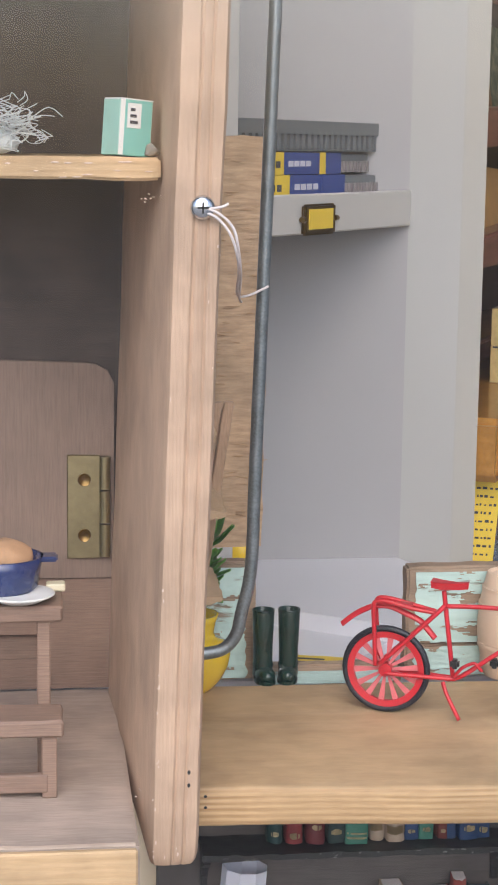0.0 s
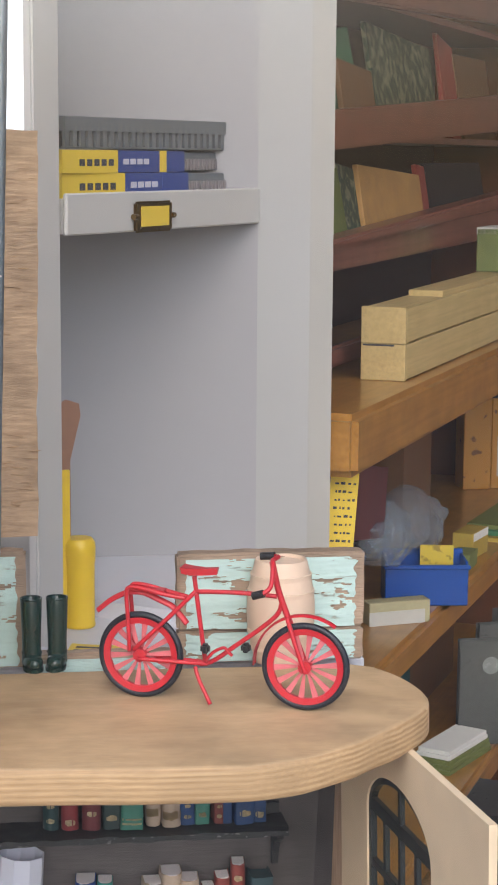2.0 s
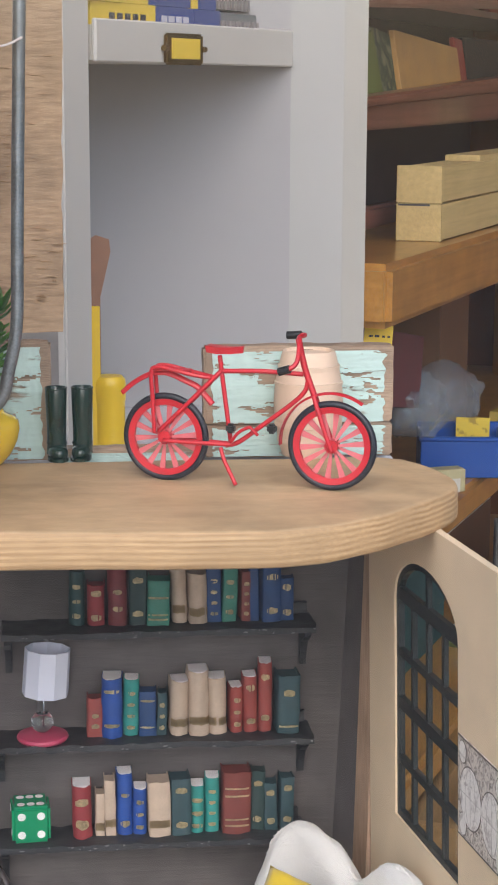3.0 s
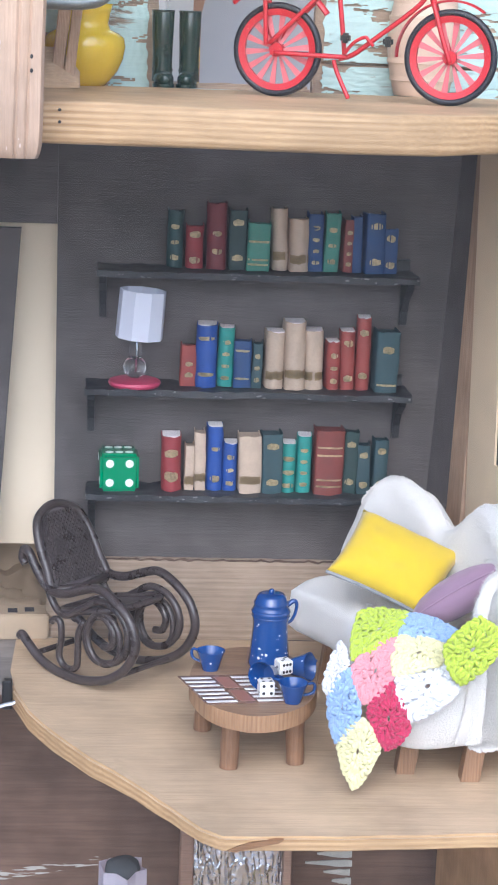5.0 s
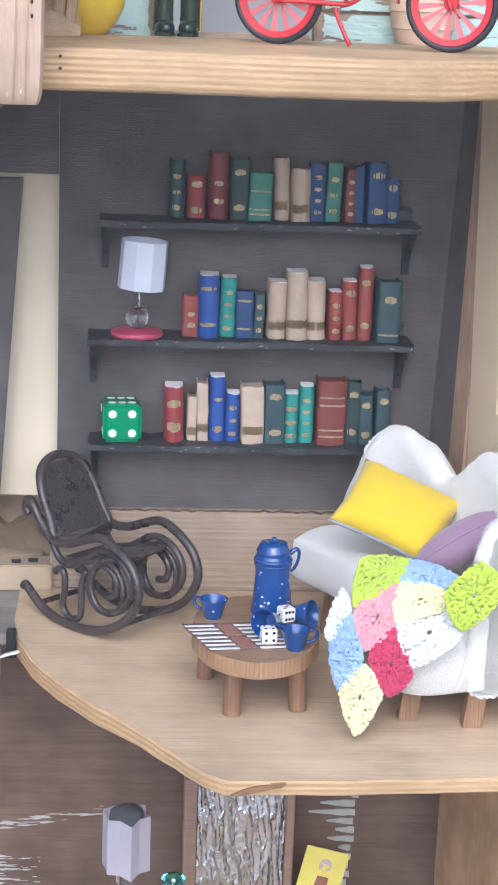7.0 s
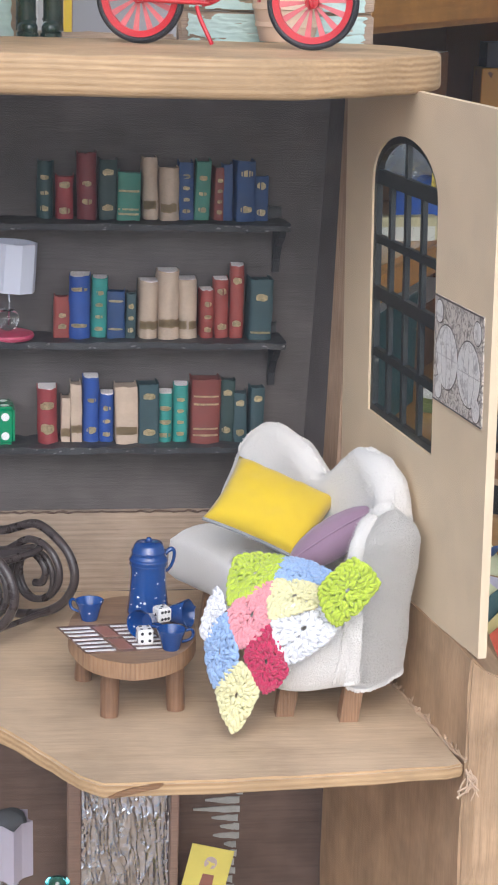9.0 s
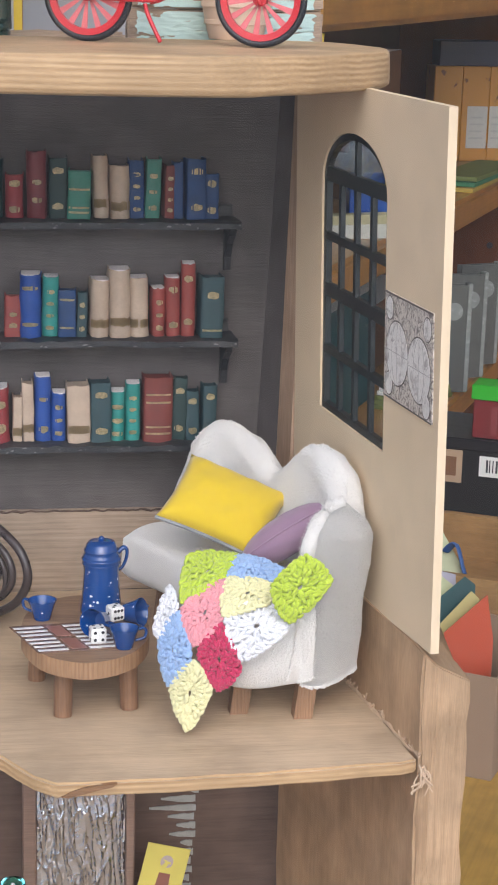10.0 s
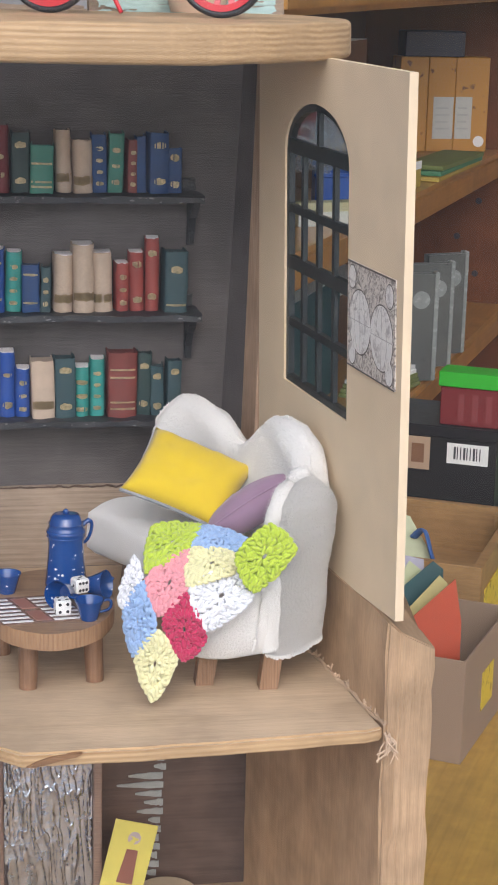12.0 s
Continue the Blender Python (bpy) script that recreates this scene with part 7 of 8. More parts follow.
def packets():
    for k, (s0, z0, z1, cut_at, tn) in enumerate(((-64, 399.3, 411, 2, 0), (-66, 411.4, 422.5, -4, 2))):
        p = in_cabinet("brush_packet", "yellow and blue packet with a grey ribbed end", "packet", 0, 14, z0, tn, "packets on the cabinet shelf")
        h = z1 - z0
        part("carton", slab([(s0 + 17, 0), (58, 0), (58, 26), (-10, 26), (s0 + 17, 6)], 0, h), BLUECARD, p, "dark blue card")
        part("yellow_panel", slab([(s0 + 16.6, -0.35), (cut_at, -0.35), (cut_at, 26.3), (-10, 26.3), (s0 + 16.6, 6)], -0.1, h + 0.1), YELLOWCARD, p, "yellow card")
        part("yellow_band", box(34, -0.35, -0.1, 38 + 2 * k, 26.3, h + 0.1), YELLOWCARD if k else BLUECARD, p)
        for j in range(4):
            part("print_bar", box(cut_at + 5 + 6 * j, -0.5, h * 0.36, cut_at + 9.5 + 6 * j, -0.1, h * 0.62), plain("pale_print", (0.5, 0.5, 0.6), 0.6) if k + j == 0 else bpy.data.materials["pale_print"], p, "unreadable pale print")
        for j in range(5):
            part("print_bar", box(s0 + 30 + 6 * j, -0.6, h * 0.3, s0 + 34 + 6 * j, -0.3, h * 0.6), INK, p, "unreadable dark print")
        end = part("ribbed_end", box(58.2, 1, 0.6, 110 + 2 * k, 25, h - 0.6, 0.5), GREYPLASTIC, p, "grey ribbed plastic end")
        for j in range(14):
            part("rib", box(60 + 3.3 * j, -0.2, 0.8, 61.6 + 3.3 * j, 1.2, h * 0.6), bpy.data.materials["grey_card"], end, "pale rib")
    t = in_cabinet("slotted_basket", "dark grey plastic tray with a slotted side", "basket", 0, 14, 423.2)
    part("rim", slab([(-44, 0), (122, 0), (122, 30), (112, 40), (4, 40), (-44, 4)], 8.5, 15.5, 0.8), GREYPLASTIC, t)
    part("floor_plate", slab([(-43, 1), (106, 1), (106, 39), (4, 39), (-43, 4)], 0, 1), GREYPLASTIC, t)
    part("rear_side", box(4, 37, 1, 106, 39.5, 8.5), bpy.data.materials["grey_card"], t, "pale grey inside")
    for j in range(26):
        part("slat", box(-43.5 + 5.8 * j, 0.4, 1, -40.4 + 5.8 * j, 2, 8.5), GREYPLASTIC, t)


def ledge_things():
    st = dict(kind="structure")
    solo("sill_shelf", box(-130, 3, 209, 160, 35, 223, 1), LEDGE, "pale lavender window shelf behind the house", **st)
    p = thing("yellow_note", 46, 19, 223, "yellow paper note with unreadable dark writing", "paper", turn=-16)
    part("sheet", shake(cut(box(-11, -12, 0.1, 13, 14, 0.7), 4), 0.35, 0.12), YELLOWCARD, p, smooth=True)
    for k in range(4):
        part("print_bar", box(-8, -8 + 5 * k, 0.95, 8 - 3 * (k % 2), -6.4 + 5 * k, 1.15), INK, p, "unreadable dark writing")
    t = thing("yellow_tub", 53, 330, 153.4, "yellow plastic tub with a domed lid", "tub")
    t.scale = (1.2, 1.2, 1.0)
    part("body", lathe([(0, 0), (7.6, 0), (8.0, 0.8), (7.8, 2.4), (7.6, 3.2), (7.7, 42), (0, 42)], 28), YELLOWPLASTIC, t, smooth=True)
    part("lid", lathe([(8.0, 39), (8.2, 48), (7.8, 51.2), (6.4, 53.4), (0, 54)], 28), YELLOWPLASTIC, t, smooth=True)
    f = thing("yellow_folder", 43.3, 325, 153.4, "tall narrow yellow folder standing on the shelf", "folder", turn=12)
    part("cover", box(-4, -0.8, 0, 4.6, 0.8, 95, 0.4), YELLOWPLASTIC, f)
    b = thing("terracotta_offcut", 47.5, 334, 153.4, "brown terracotta-coloured card offcut", "offcut")
    part("stem", box(-4, -0.8, 0, 1, 0.8, 104), TERRA, b)
    part("blade", turned(slab([(-7, 0), (3, 0), (10, 30), (9, 38), (0, 41), (-7, 36)], 0, 1.6), Matrix.Translation((-1.4, 1, 100)) @ Matrix.Scale(0.86, 4) @ Matrix.Rotation(radians(90), 4, "X")), TERRA, b)
    s = thing("yellow_sign", 238, 500, 112, "yellow card sign with unreadable dark writing", "sign", ry=4)
    s.scale = (1.17, 1.17, 1.17)
    part("sheet", box(-9, 0, 0, 8, 0.8, 86), YELLOWCARD, s)
    rng = random.Random(5)
    for k in range(10):
        x = -6.5 + rng.uniform(0, 2)
        while x < 5:
            w = rng.uniform(0.8, 2.6)
            part("print_bar", box(x, -0.25, 34 + 5 * k, min(x + w, 6.5), -0.05, 34.9 + 5 * k + rng.uniform(0, 0.7)), INK, s, "unreadable dark writing")
            x += w + rng.uniform(0.8, 1.8)
    part("stand", box(-2, 1, -40, 2, 3, 40), SHOPBROWN, s)


YELLOWPLASTIC = plain("yellow_plastic", (0.74, 0.50, 0.02), 0.35, vary=0.06)
TERRA = plain("terracotta_card", (0.27, 0.14, 0.085), 0.7)

UNIT = (224, 428)
UNIT_TURN = 62.51


def in_unit(name, label, category, a, p, z, turn=0, group="", rx=0, ry=0):
    """A thing at a along the wooden shelves' front and p behind it."""
    x, y = UNIT[0] + 0.4616 * a - 0.887 * p, UNIT[1] + 0.8871 * a + 0.4616 * p
    return thing(name, x, y, z, label, category, turn=UNIT_TURN + turn, group=group, rx=rx, ry=ry)


def shelf_unit():
    u = thing("shop_shelving", *UNIT, -900, "honey and brown timber shop shelving", "shelving", turn=UNIT_TURN)
    up = 900
    for z1, t, front in ((257, 44, 0), (34, 30, 26), (-155, 30, 14), (-420, 30, 14)):
        part("shelf_board", box(48, front, up + z1 - t, 1079.5, 210, up + z1, 5, 4), SHOPHONEY, u, "varnished honey-coloured shelf", smooth=True)
    part("end_upright", box(1080, 18, 0, 1120, 220, up + 780, 3), SHOPBROWN2, u)
    part("back_board", box(60, 212, 0, 1079.5, 222, up + 780), DARKTIMBER, u, "dark brown back board")
    for k in range(6):
        part("peg_hole", rod((1079.8, 60 + 25 * (k % 2), up + 60 - 45 * k), (1078.8, 60 + 25 * (k % 2), up + 60 - 45 * k), 4, seg=12), INK, u)
    # display rails over the shelf, rising a little towards the far end
    for p0, lo0, hi0, lo1, hi1, deep in ((75, 265, 282, 268, 285, 8), (75, 341, 362, 343, 372, 10), (68, 360.5, 368, 371, 384, 22), (85, 434, 465, 449, 485, 12), (95, 552, 596, 566, 616, 12)):
        bm = box(48, p0, 0, 1079, p0 + deep, 1)
        for v in bm.verts:
            f = (v.co.x - 250) / 400
            lo, hi = lo0 + (lo1 - lo0) * f, hi0 + (hi1 - hi0) * f
            v.co.z = up + (lo if v.co.z < 0.5 else hi)
        bevel(bm, bm.verts, 2.5, 2)
        part("display_rail", bm, SHOPBROWN, u, "red-brown display rail", smooth=True)
    for z0, p0 in ((352, 86), (448, 98), (566, 108)):
        part("display_ledge", box(48, p0, up + z0 - 6, 1079, 211, up + z0), SHOPBROWN, u)
    # wall panel with a hanging key beyond the end
    d = thing("panelled_door", 224 + 0.4616 * 1122 - 0.887 * 20, 428 + 0.8871 * 1122 + 0.4616 * 20, -900, "red-brown panelled wooden door", "door", turn=UNIT_TURN - 70)
    part("leaf", box(0, 0, 0, 420, 30, 1900, 3), SHOPBROWN2, d)
    part("panel", box(60, -6, 300, 360, 0, 1700, 4), SHOPBROWN2, d)
    key = part("key", tube(spline([(16, -6, 858), (12, -7, 848), (16, -7, 838), (20, -7, 848)], 4, True), 1.5, 6, True), BRASS, d, "small brass key on a string", smooth="all")
    part("shank", rod((16, -7, 839), (16, -7, 800), 2.2), BRASS, key)


DARKTIMBER = wood("dark_timber", (0.045, 0.026, 0.023), (0.09, 0.048, 0.040), 0, ring=0.02, lines=0.4, rough=0.5, relief=0.1)
SHOPBROWN2 = wood("shop_red_brown", (0.11, 0.038, 0.014), (0.19, 0.07, 0.028), 2, ring=0.02, lines=0.4, rough=0.4, relief=0.1)


def crates():
    for k, z in enumerate((257.2, 286.2)):
        c = in_unit("wooden_crate", "pale pine slatted crate stacked with another", "crate", 238, 18, z, 0, "stacked crates")
        L, W, H = 440 - 10 * k, 36, 28.6
        part("end_board", box(0, 0, 0, 5, W, H, 0.5), PALECRATE, c)
        part("end_board", box(L - 5, 0, 0, L, W, H, 0.5), PALECRATE, c)
        for y in (0, W - 3):
            part("side_board", box(5, y, 1, L - 5, y + 3, H * (0.99 if k == 0 else 0.96), 0.4), PALECRATE, c)
        part("bottom_board", box(5, 3, 0.5, L - 5, W - 3, 3), PALECRATE, c)
        part("lid_board", box(2 if k == 0 else 130, 3, H - 3.5, L - 5, W - 3, H + (0 if k == 0 else 4), 0.4), PALECRATE, c)
        part("hand_slot", box(-0.25, W * 0.25, H - 1.6, 0.1, W * 0.95, H - 0.2), INK, c) if k == 0 else part("lid_edge", box(0.4, 3.1, H - 3.5, 130, W - 3.1, H - 0.8), PALECRATE, c)


def leaning(name, label, category, a, p, z, w, h, t, mat, lean=-12, tilt=0, group="cards on the display rails"):
    b = in_unit(name, label, category, a, p, z, 0, group, rx=lean, ry=tilt)
    part("cover", box(-w / 2, 0, 0, w / 2, t, h, 0.6), mat, b)
    if t > 6:
        part("paper_block", box(-w / 2 + 1, 0.8, 0.8, w / 2 + 0.6, t - 0.8, h + 0.4), WHITECARD, b)
    return b


def unit_things():
    rng = random.Random(31)
    # upper rail
    for a, w, h, mat, tilt in ((300, 130, 110, SHEETS[0], 4), (425, 100, 110, SHEETS[0], -6), (440, 105, 80, SHEETS[5], 4), (610, 235, 116, LEAFPRINT, 3), (775, 70, 124, SHEETS[3], 10), (900, 160, 110, SHEETS[5], 0)):
        leaning("picture_book", "thin picture book leaning on a brown rail", "book", a, 112 + (10 if mat is SHEETS[0] else 0) + rng.uniform(0, 4), 448.5, w, h - 18, 5, mat, -10, tilt)
    # second rail
    for a, w, h, mat, tilt in ((330, 90, 92, SHEETS[1], -4), (400, 60, 96, LEAFPRINT, 6), (533, 215, 92, SHEETS[2], 3), (655, 34, 96, SHEETS[3], 4), (800, 250, 98, SHEETS[4], 0)):
        leaning("picture_book", "thin picture book leaning on a brown rail", "book", a, 104 + rng.uniform(0, 5), 352.5, w, h - 26, 5, mat, -10, tilt)
    c = in_unit("olive_carton", "small olive green card carton standing on the crates", "carton", 625, 22, 319.3, 0)
    part("body", box(0, 0, 0, 60, 30, 42, 0.8), SHEETS[1], c)
    part("lid_flap", box(0, -0.4, 36, 60, 30.4, 43, 0.4), LABELGREY, c)
    # lower compartment
    b = in_unit("leaning_book", "dull pink book leaning in the shelf", "book", 270, 70, 120, 0, "", ry=10)
    part("cover", box(-100, 0, 0, 105, 12, 62, 0.8), SHEETS[8], b)
    part("paper_block", box(-99, 1, 1, 105.6, 11, 61), WHITECARD, b)
    leaning("stored_box", "dark box stored in the shelf", "box", 240, 120, 34.5, 200, 105, 50, SHEETS[5], 0, 0, "stored boxes")
    leaning("stored_box", "brown box stored in the shelf", "box", 640, 110, 34.5, 110, 140, 60, SHEETS[5], 0, 0, "stored boxes")
    leaning("stored_box", "dark box stored in the shelf", "box", 420, 150, 34.5, 150, 130, 40, SHEETS[4], 0, 0, "stored boxes")
    leaning("stored_box", "dark teal box stored in the shelf", "box", 90, 120, 34.5, 100, 120, 40, SHEETS[7], 0, 0, "stored boxes")
    t = thing("blue_tray", 380, 815, 34.3, "blue plastic storage tray with a rim", "tray", turn=-6)
    BLUEP = plain("blue_plastic", (0.012, 0.07, 0.34), 0.3, vary=0.1)
    part("front_side", box(-38, 0, 0, 36, 2.5, 34, 0.8), BLUEP, t)
    part("rear_side", box(-38, 37, 0, 36, 40, 44, 0.8), BLUEP, t)
    for x in (-38, 33.5):
        part("end_side", box(x, 2.5, 0, x + 2.5, 37, 40, 0.8), BLUEP, t)
    part("floor_plate", box(-35.5, 2.5, 0, 33.5, 37, 2), BLUEP, t)
    part("rim", box(-40, -2, 33, 38, 3, 37, 1.2), BLUEP, t)
    y = thing("yellow_ticket", 392, 838, 36.4, "yellow card standing in the blue tray", "card", turn=-10)
    part("sheet", box(-14, 0, 0, 16, 1, 48), YELLOWPRINT, y)
    c = thing("cream_carton", 353, 757, 34.3, "small cream card carton lying flat", "carton", turn=12)
    part("body", box(-40, 0, 0, 17, 16, 20, 0.8), plain("cream_carton", (0.40, 0.37, 0.22), 0.6), c)
    part("lid_flap", box(-40, -0.4, 0, 12, 0, 12), LABELGREY, c)
    w = thing("paper_stack", 440, 945, -154.7, "stack of white and pale green papers", "paper", turn=50)
    for k in range(5):
        part("sheet", box(-48 + 2 * k, -20 + k, 4.2 * k, 46 - k, 22 - k, 4.2 * k + 4, 0.3), WHITECARD if k > 2 else bpy.data.materials["sheet_moss"], w)
    for k, (a, z, r) in enumerate(((395, 100, 26), (478, 92, 34), (352, 106, 18))):
        g = ball(0, 0, 0, r, sub=4, sx=1.5, sz=0.95)
        shake(g, 9, 0.06, k)
        shake(g, 4, 0.16, k + 4)
        s = in_unit("plastic_bag", "crumpled grey clear plastic bag", "bag", a, 78, z, 0, "crumpled bags")
        part("bag", g, BAGGY, s, smooth=True)
    for a, p, w, d, h, mat in ((610, 44, 46, 22, 26, SHEETS[6]), (560, 36, 36, 20, 16, SHEETS[1])):
        c = in_unit("small_carton", "small coloured card carton on the shelf", "carton", a, p, 34.4, rng.uniform(-8, 8), "small cartons")
        part("body", box(0, 0, 0, w, d, h, 0.8), mat, c)
        part("lid_flap", box(1, -0.5, h * 0.7, w - 1, 0, h), WHITECARD if mat is SHEETS[6] else mat, c)
    # spotted boxes and flat books further along
    for k, (x, w) in enumerate(((551, 34), (586, 33), (620, 41))):
        o = thing("spotted_box", x, 1364 + 4 * k, 34.4, "orange spotted card box with a white label", "box", turn=2 * (1 - k), group="spotted boxes")
        part("carton", box(0, 0, 0, w, 36, 110, 1.0), SPOTTED, o)
        if k == 0:
            continue
        x0, x1 = ((0.22, 0.96), (0.03, 0.52))[k - 1]
        part("label_panel", box(w * x0, -0.6, 15, w * x1, -0.1, 64), LABELGREY, o, "pale label")
        for j in range(4):
            part("print_bar", box(w * x0 + 3, -1.0, 26 + 8 * j, w * x1 - 4 - 2 * (j % 2), -0.6, 28 + 8 * j), FAINT, o, "unreadable grey print")
        if k == 2:
            part("round_seal", turned(lathe([(0, 0), (6.5, 0), (6.5, 0.6), (0, 0.6)], 20), Matrix.Translation((w * 0.76, -0.2, 12)) @ Matrix.Rotation(radians(90), 4, "X")), WHITECARD, o, "white round seal")
    o = thing("dark_blue_box", 556, 1366, 144.6, "flat dark blue card box lying on the spotted boxes", "box")
    part("carton", box(0, 0, 0, 72, 36, 29, 1.0), NAVYCARD, o)
    for k, mat in enumerate((SHEETS[6], SHEETS[0], SHEETS[1])):
        f = in_unit("flat_book", "thin flat book with a green and yellow cover", "book", 700 + 8 * k, 30, 34.4 + 5 * k, -1 - k, "flat books")
        part("cover", box(0, 0, 0, 200 - 14 * k, 46, 4.6, 0.4), mat, f)
    # translucent folders below
    for k, a in enumerate((600, 668, 735)):
        f = in_unit("clear_folder", "grey translucent plastic folder standing upright", "folder", a, 52 - 4 * k, -154.6, -62 + 8 * k, "clear folders")
        part("front_sheet", box(0, 0, 0, 48, 1.2, 108), FOLDER, f)
        part("rear_sheet", box(0, 9, 0, 48, 10.2, 108), FOLDER, f)
        part("edge_strip", box(45, -0.6, 0, 50, 11, 110, 1), FOLDERRIM, f, "pale plastic edge")
        part("round_seal", turned(lathe([(0, 0), (9, 0), (9, 0.5), (0, 0.5)], 18), Matrix.Translation((32, -0.2, 82)) @ Matrix.Rotation(radians(90), 4, "X")), FOLDERRIM, f)
    leaning("stored_box", "dark box stored low in the shelf", "box", 420, 90, -154.6, 260, 110, 60, SHEETS[7], 0, 0, "stored boxes")
    leaning("stored_box", "brown box stored low in the shelf", "box", 760, 120, -154.6, 200, 70, 60, SHEETS[5], 0, 0, "stored boxes")


BAGGY = plain("clear_plastic", (0.34, 0.40, 0.47), 0.12, vary=0.3, scale=0.06, relief=0.3, fine=0.3, dist=1.5, coat=0.6)
BAGGY.node_tree.nodes["Principled BSDF"].inputs["Alpha"].default_value = 0.30
FOLDER = plain("smoky_plastic", (0.10, 0.105, 0.10), 0.3, vary=0.15)
FOLDERRIM = plain("pale_plastic", (0.26, 0.28, 0.27), 0.25)


# ---- boxes on the side table ----
def on_table(name, label, category, u, v, z, turn=0, group="", rx=0):
    """A thing on the side table: u across, v back, from the open box's near right corner."""
    c, s = math.cos(radians(-27.5)), math.sin(radians(-27.5))
    return thing(name, 379.5 + u * c - v * s, 420 + u * s + v * c, z, label, category, turn=turn - 27.5, group=group, rx=rx)


TABLE = -305.0


def side_table():
    t = on_table("side_table", "honey-coloured varnished wooden side table", "table", 0, 0, -900)
    part("tabletop", box(-105, -300, 573, 800, 620, 595, 3, 2), HONEYTOP, t, smooth=True)
    for x in (-95, 750):
        for y in (-280, 570):
            part("leg", box(x, y, 0, x + 40, y + 40, 573, 3), SHOPHONEY, t)


HONEYTOP = wood("honey_top", (0.44, 0.25, 0.045), (0.58, 0.36, 0.08), 1, ring=0.02, lines=0.35, rough=0.35, relief=0.1, coat=0.2, fscale=0.3, stretch=0.03)


def open_box(b, L, W, H, t, mat):
    """An open box: near right corner at the origin, L to the left, W back."""
    part("front_side", box(-L, 0, 0, 0, t, H, 0.4), mat, b)
    part("rear_side", box(-L, W - t, 0, 0, W, H, 0.4), mat, b)
    part("end_side", box(-L, t, 0, t - L, W - t, H, 0.4), mat, b)
    part("end_side", box(-t, t, 0, 0, W - t, H, 0.4), mat, b)
    part("bottom", box(t - L, t, 0, -t, W - t, t), mat, b)
    return b


def paper(name, label, u, v, z, pts, mat, turn=0, rx=-8, category="paper"):
    p = on_table(name, label, category, u, v, z, turn, "", rx)
    part("sheet", turned(slab(pts, 0, 0.9), Matrix.Rotation(radians(90), 4, "X")), mat, p)
    return p


def table_boxes():
    z0 = TABLE + 0.2
    TAN = plain("tan_cardboard", (0.34, 0.24, 0.13), 0.8, vary=0.06, scale=0.02)
    PINKTAN = plain("pinkish_cardboard", (0.29, 0.205, 0.14), 0.85, vary=0.06, scale=0.02)
    b = open_box(on_table("cardboard_box", "open cardboard box full of coloured papers", "box", 0, 0, z0, -4), 74, 126, 79, 1.6, PINKTAN)
    part("label_panel", box(0.05, 50, 22, 0.5, 82, 52), YELLOWPRINT, b, "yellow worn label")
    paper("red_paper", "orange-red card standing in the open box", -42, 22, z0 + 3, [(0, 0), (34, 0), (36, 88), (31, 120), (0, 92)], plain("orange_red", (0.42, 0.06, 0.018), 0.6), 22, -10)
    paper("yellow_paper", "pale yellow paper standing in the open box", -52, 32, z0 + 3, [(-6, 0), (32, 0), (34, 112), (28, 118), (-4, 84)], plain("pale_yellow", (0.46, 0.40, 0.16), 0.6), 24, -10)
    paper("dark_paper", "dark green card standing in the open box", -60, 46, z0 + 3, [(-10, 0), (34, 0), (34, 118), (26, 124), (-10, 92)], SHEETS[7], 20, -10)
    paper("dark_paper", "black card standing in the open box", -66, 16, z0 + 3, [(-6, 0), (28, 0), (26, 66), (-6, 84)], SHEETS[4], 8)
    paper("green_paper", "pale green paper standing in the open box", -62, 58, z0 + 3, [(-8, 0), (24, 0), (20, 112), (10, 120), (-8, 92)], plain("pale_green_paper", (0.48, 0.52, 0.30), 0.6), 26, -10)
    paper("violet_paper", "pale violet paper standing in the open box", -62, 76, z0 + 3, [(-8, 0), (20, 0), (16, 116), (-8, 122)], plain("pale_violet", (0.40, 0.38, 0.46), 0.6), 26)
    # open wooden box behind it, a patterned sheet on its side
    t = open_box(on_table("wooden_tray", "open honey-coloured wooden box holding papers", "box", -15, 128, z0), 150, 168, 106, 8, TRAYWOOD)
    part("inner_post", box(-18, 148, 8, -8, 159, 104, 0.5), TRAYWOOD, t)
    part("inner_floor", box(-141, 9, 62, -9, 159, 66), TRAYWOOD, t)
    part("patterned_sheet", box(0.2, 14, 2, 1.2, 150, 84), YELLOWPRINT, t, "yellow patterned paper")
    paper("green_paper", "pale green paper lying in the wooden box", -92, 190, z0 + 67, [(-30, 0), (30, 0), (22, 24), (4, 52), (-30, 62)], plain("mint_paper", (0.52, 0.56, 0.36), 0.6), 10, -24)
    rib = on_table("blue_ribbon", "blue card strip curled in the wooden box", "ribbon", -56, 196, z0 + 72)
    part("strip", tube(spline([(-30, 6, 28), (-20, 2, 36), (-10, 0, 10), (4, -2, 4), (18, 0, 6), (28, 2, 14), (36, 4, 30)], 6), 4.2, 8, flat=0.3), plain("ribbon_blue", (0.05, 0.12, 0.34), 0.5), rib, smooth="all")
    # stacked boxes at the back
    s = on_table("carton_stack", "plain cardboard carton behind the wooden box", "carton", -22, 300, z0)
    part("body", box(-120, 0, 0, 8, 100, 86, 1), PINKTAN, s)
    k = on_table("black_box", "black card box with a white barcode label", "box", -29, 302, z0 + 86.3)
    part("body", box(-110, 0, 0, -10, 90, 82, 0.8), DARKCARD, k)
    part("lid", box(-111, -1.5, 74, -9, 91, 84, 0.8), plain("black_lid", (0.02, 0.02, 0.022), 0.3), k)
    part("label_panel", box(-53, -0.8, 52, -17, -0.2, 70), WHITECARD, k, "white label")
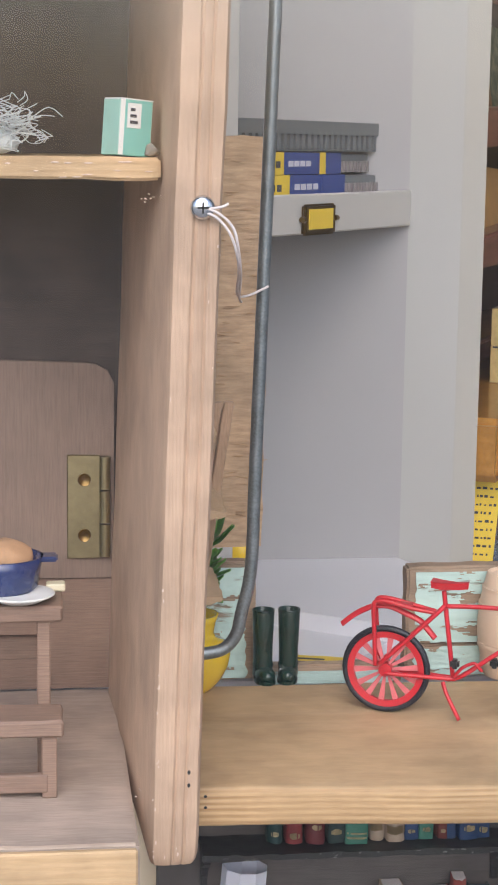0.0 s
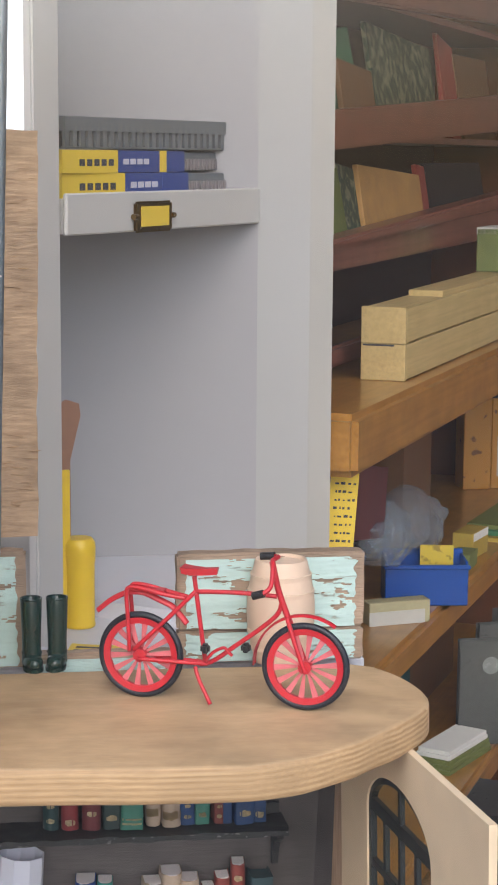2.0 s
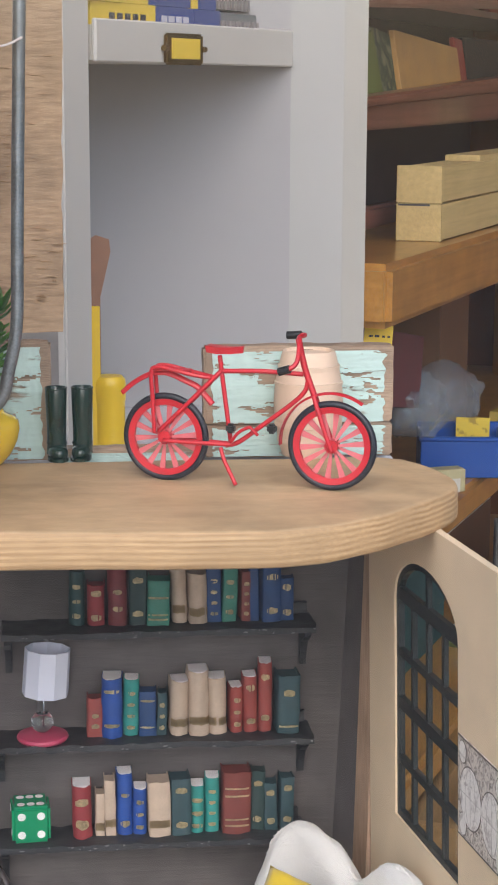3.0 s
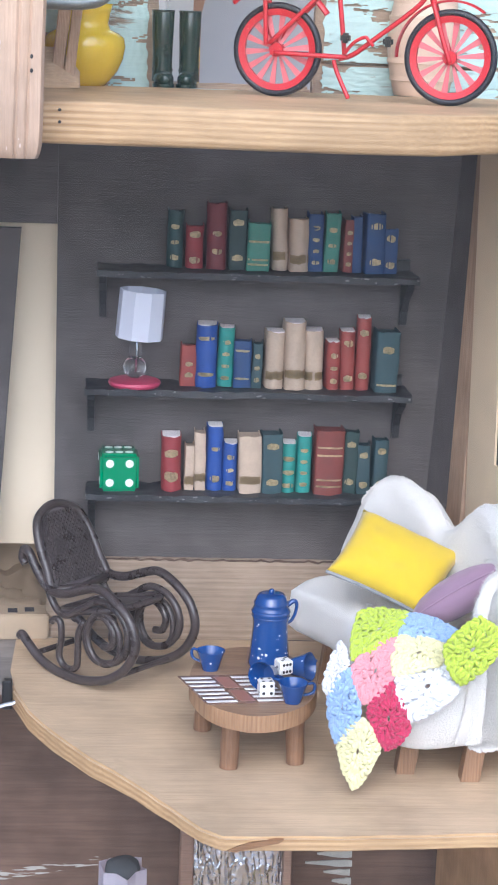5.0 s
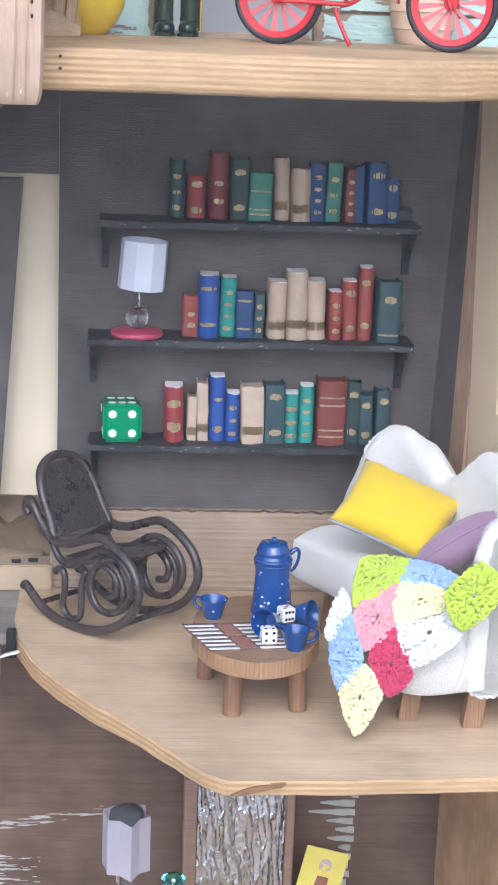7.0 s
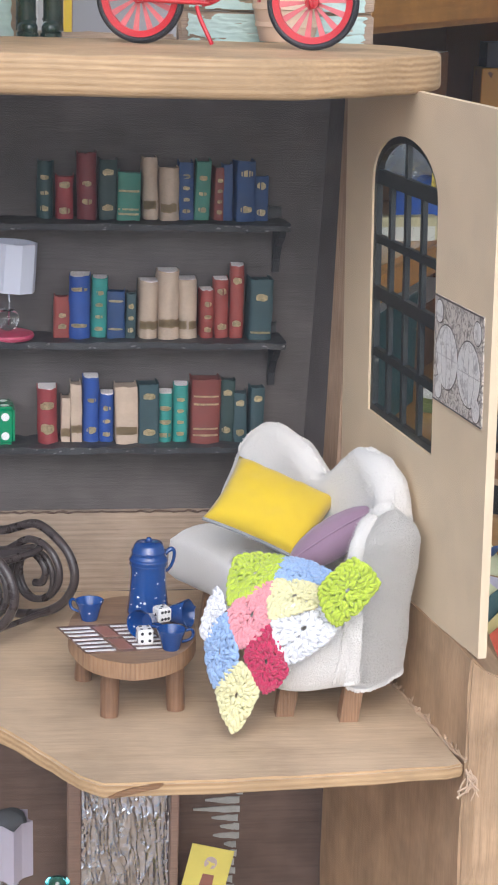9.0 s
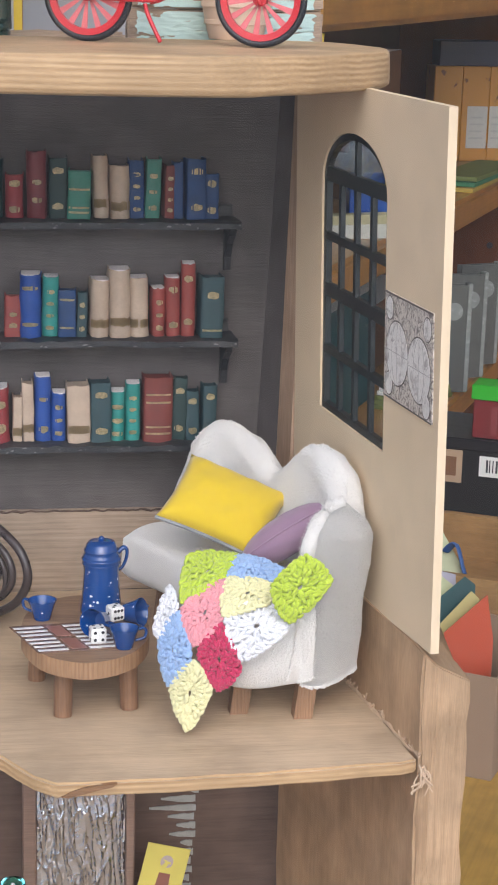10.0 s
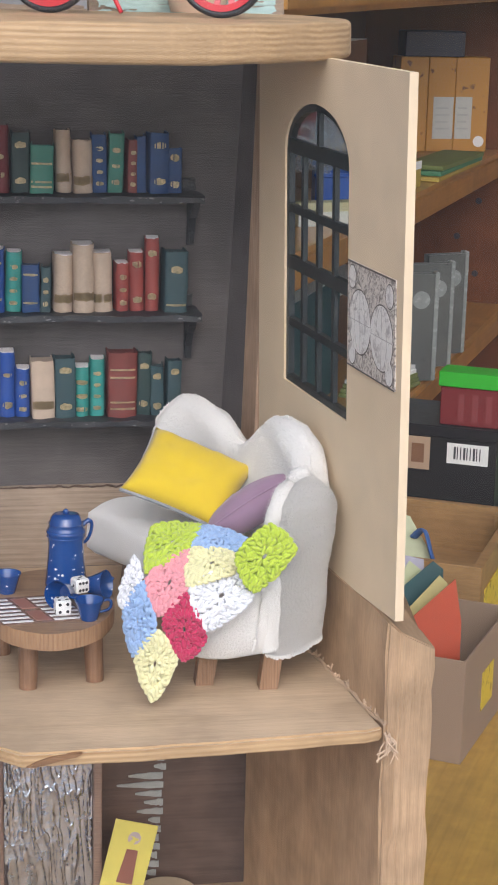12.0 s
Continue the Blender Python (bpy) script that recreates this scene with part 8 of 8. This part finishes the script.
    for j in range(9):
        part("print_bar", box(-47 + 2.8 * j, -1.2, 56, -47 + 2.8 * j + (0.9 if j % 3 else 1.8), -0.8, 67), INK, k, "dark bar")
    part("brown_label", box(-88, -0.8, 44, -68, -0.2, 73), CARDBOARD, k, "brown square label")
    part("print_bar", box(-84, -1.2, 50, -73, -0.8, 67), plain("brown_print", (0.20, 0.10, 0.05), 0.7), k)
    r = on_table("red_box", "dull red box with a bright green lid", "box", -91, 306, z0 + 170.9)
    part("body", box(0, 0, 0, 190, 26, 34, 0.8), plain("dull_red_card", (0.17, 0.022, 0.024), 0.5), r)
    part("lid", box(-2, -2, 34, 192, 28, 47, 0.8), NEONGREEN, r, "bright green lid")
    part("silver_mark", box(82, -0.6, 8, 108, -0.1, 30), plain("silver_print", (0.35, 0.33, 0.26), 0.35), r, "silvery square mark")
    for j in range(4):
        part("print_bar", box(16 + 12 * j, -0.6, 4, 21 + 12 * j, -0.1, 28), plain("pink_print", (0.22, 0.05, 0.05), 0.6) if j == 0 else bpy.data.materials["pink_print"], r, "unreadable print")
    tall = on_table("tall_carton", "tall tan cardboard carton with a white label", "carton", -37, 404, z0)
    part("body", box(-6, 0, 0, 24.5, 60, 164, 1), TAN, tall)
    part("label_panel", box(0, -0.7, 60, 17, -0.1, 112), plain("grey_label", (0.34, 0.32, 0.34), 0.7), tall, "white label")
    for j in range(5):
        part("print_bar", box(4, -1.1, 68 + 8 * j, 13, -0.7, 71 + 8 * j), FAINT, tall)
    g = on_table("green_board", "bright green board standing behind the cartons", "board", -11, 412, z0)
    part("sheet", box(0, 0, 0, 90, 4, 168), NEONGREEN, g)
    part("edge_strip", box(-4, -2, 36, 2, 2, 168), plain("brown_edge", (0.22, 0.08, 0.04), 0.6), g)
    for j in range(4):
        part("print_bar", box(24 + 14 * j, -0.6, 40, 32 + 14 * j, -0.1, 130), DARKCARD, g)


NEONGREEN = plain("bright_green", (0.05, 0.42, 0.03), 0.4, vary=0.06)
TRAYWOOD = wood("tray_wood", (0.28, 0.16, 0.06), (0.42, 0.25, 0.10), 0, ring=0.05, lines=0.4, relief=0.15)

windows()
cabinet()
packets()
ledge_things()
shelf_unit()
crates()
unit_things()
side_table()
table_boxes()
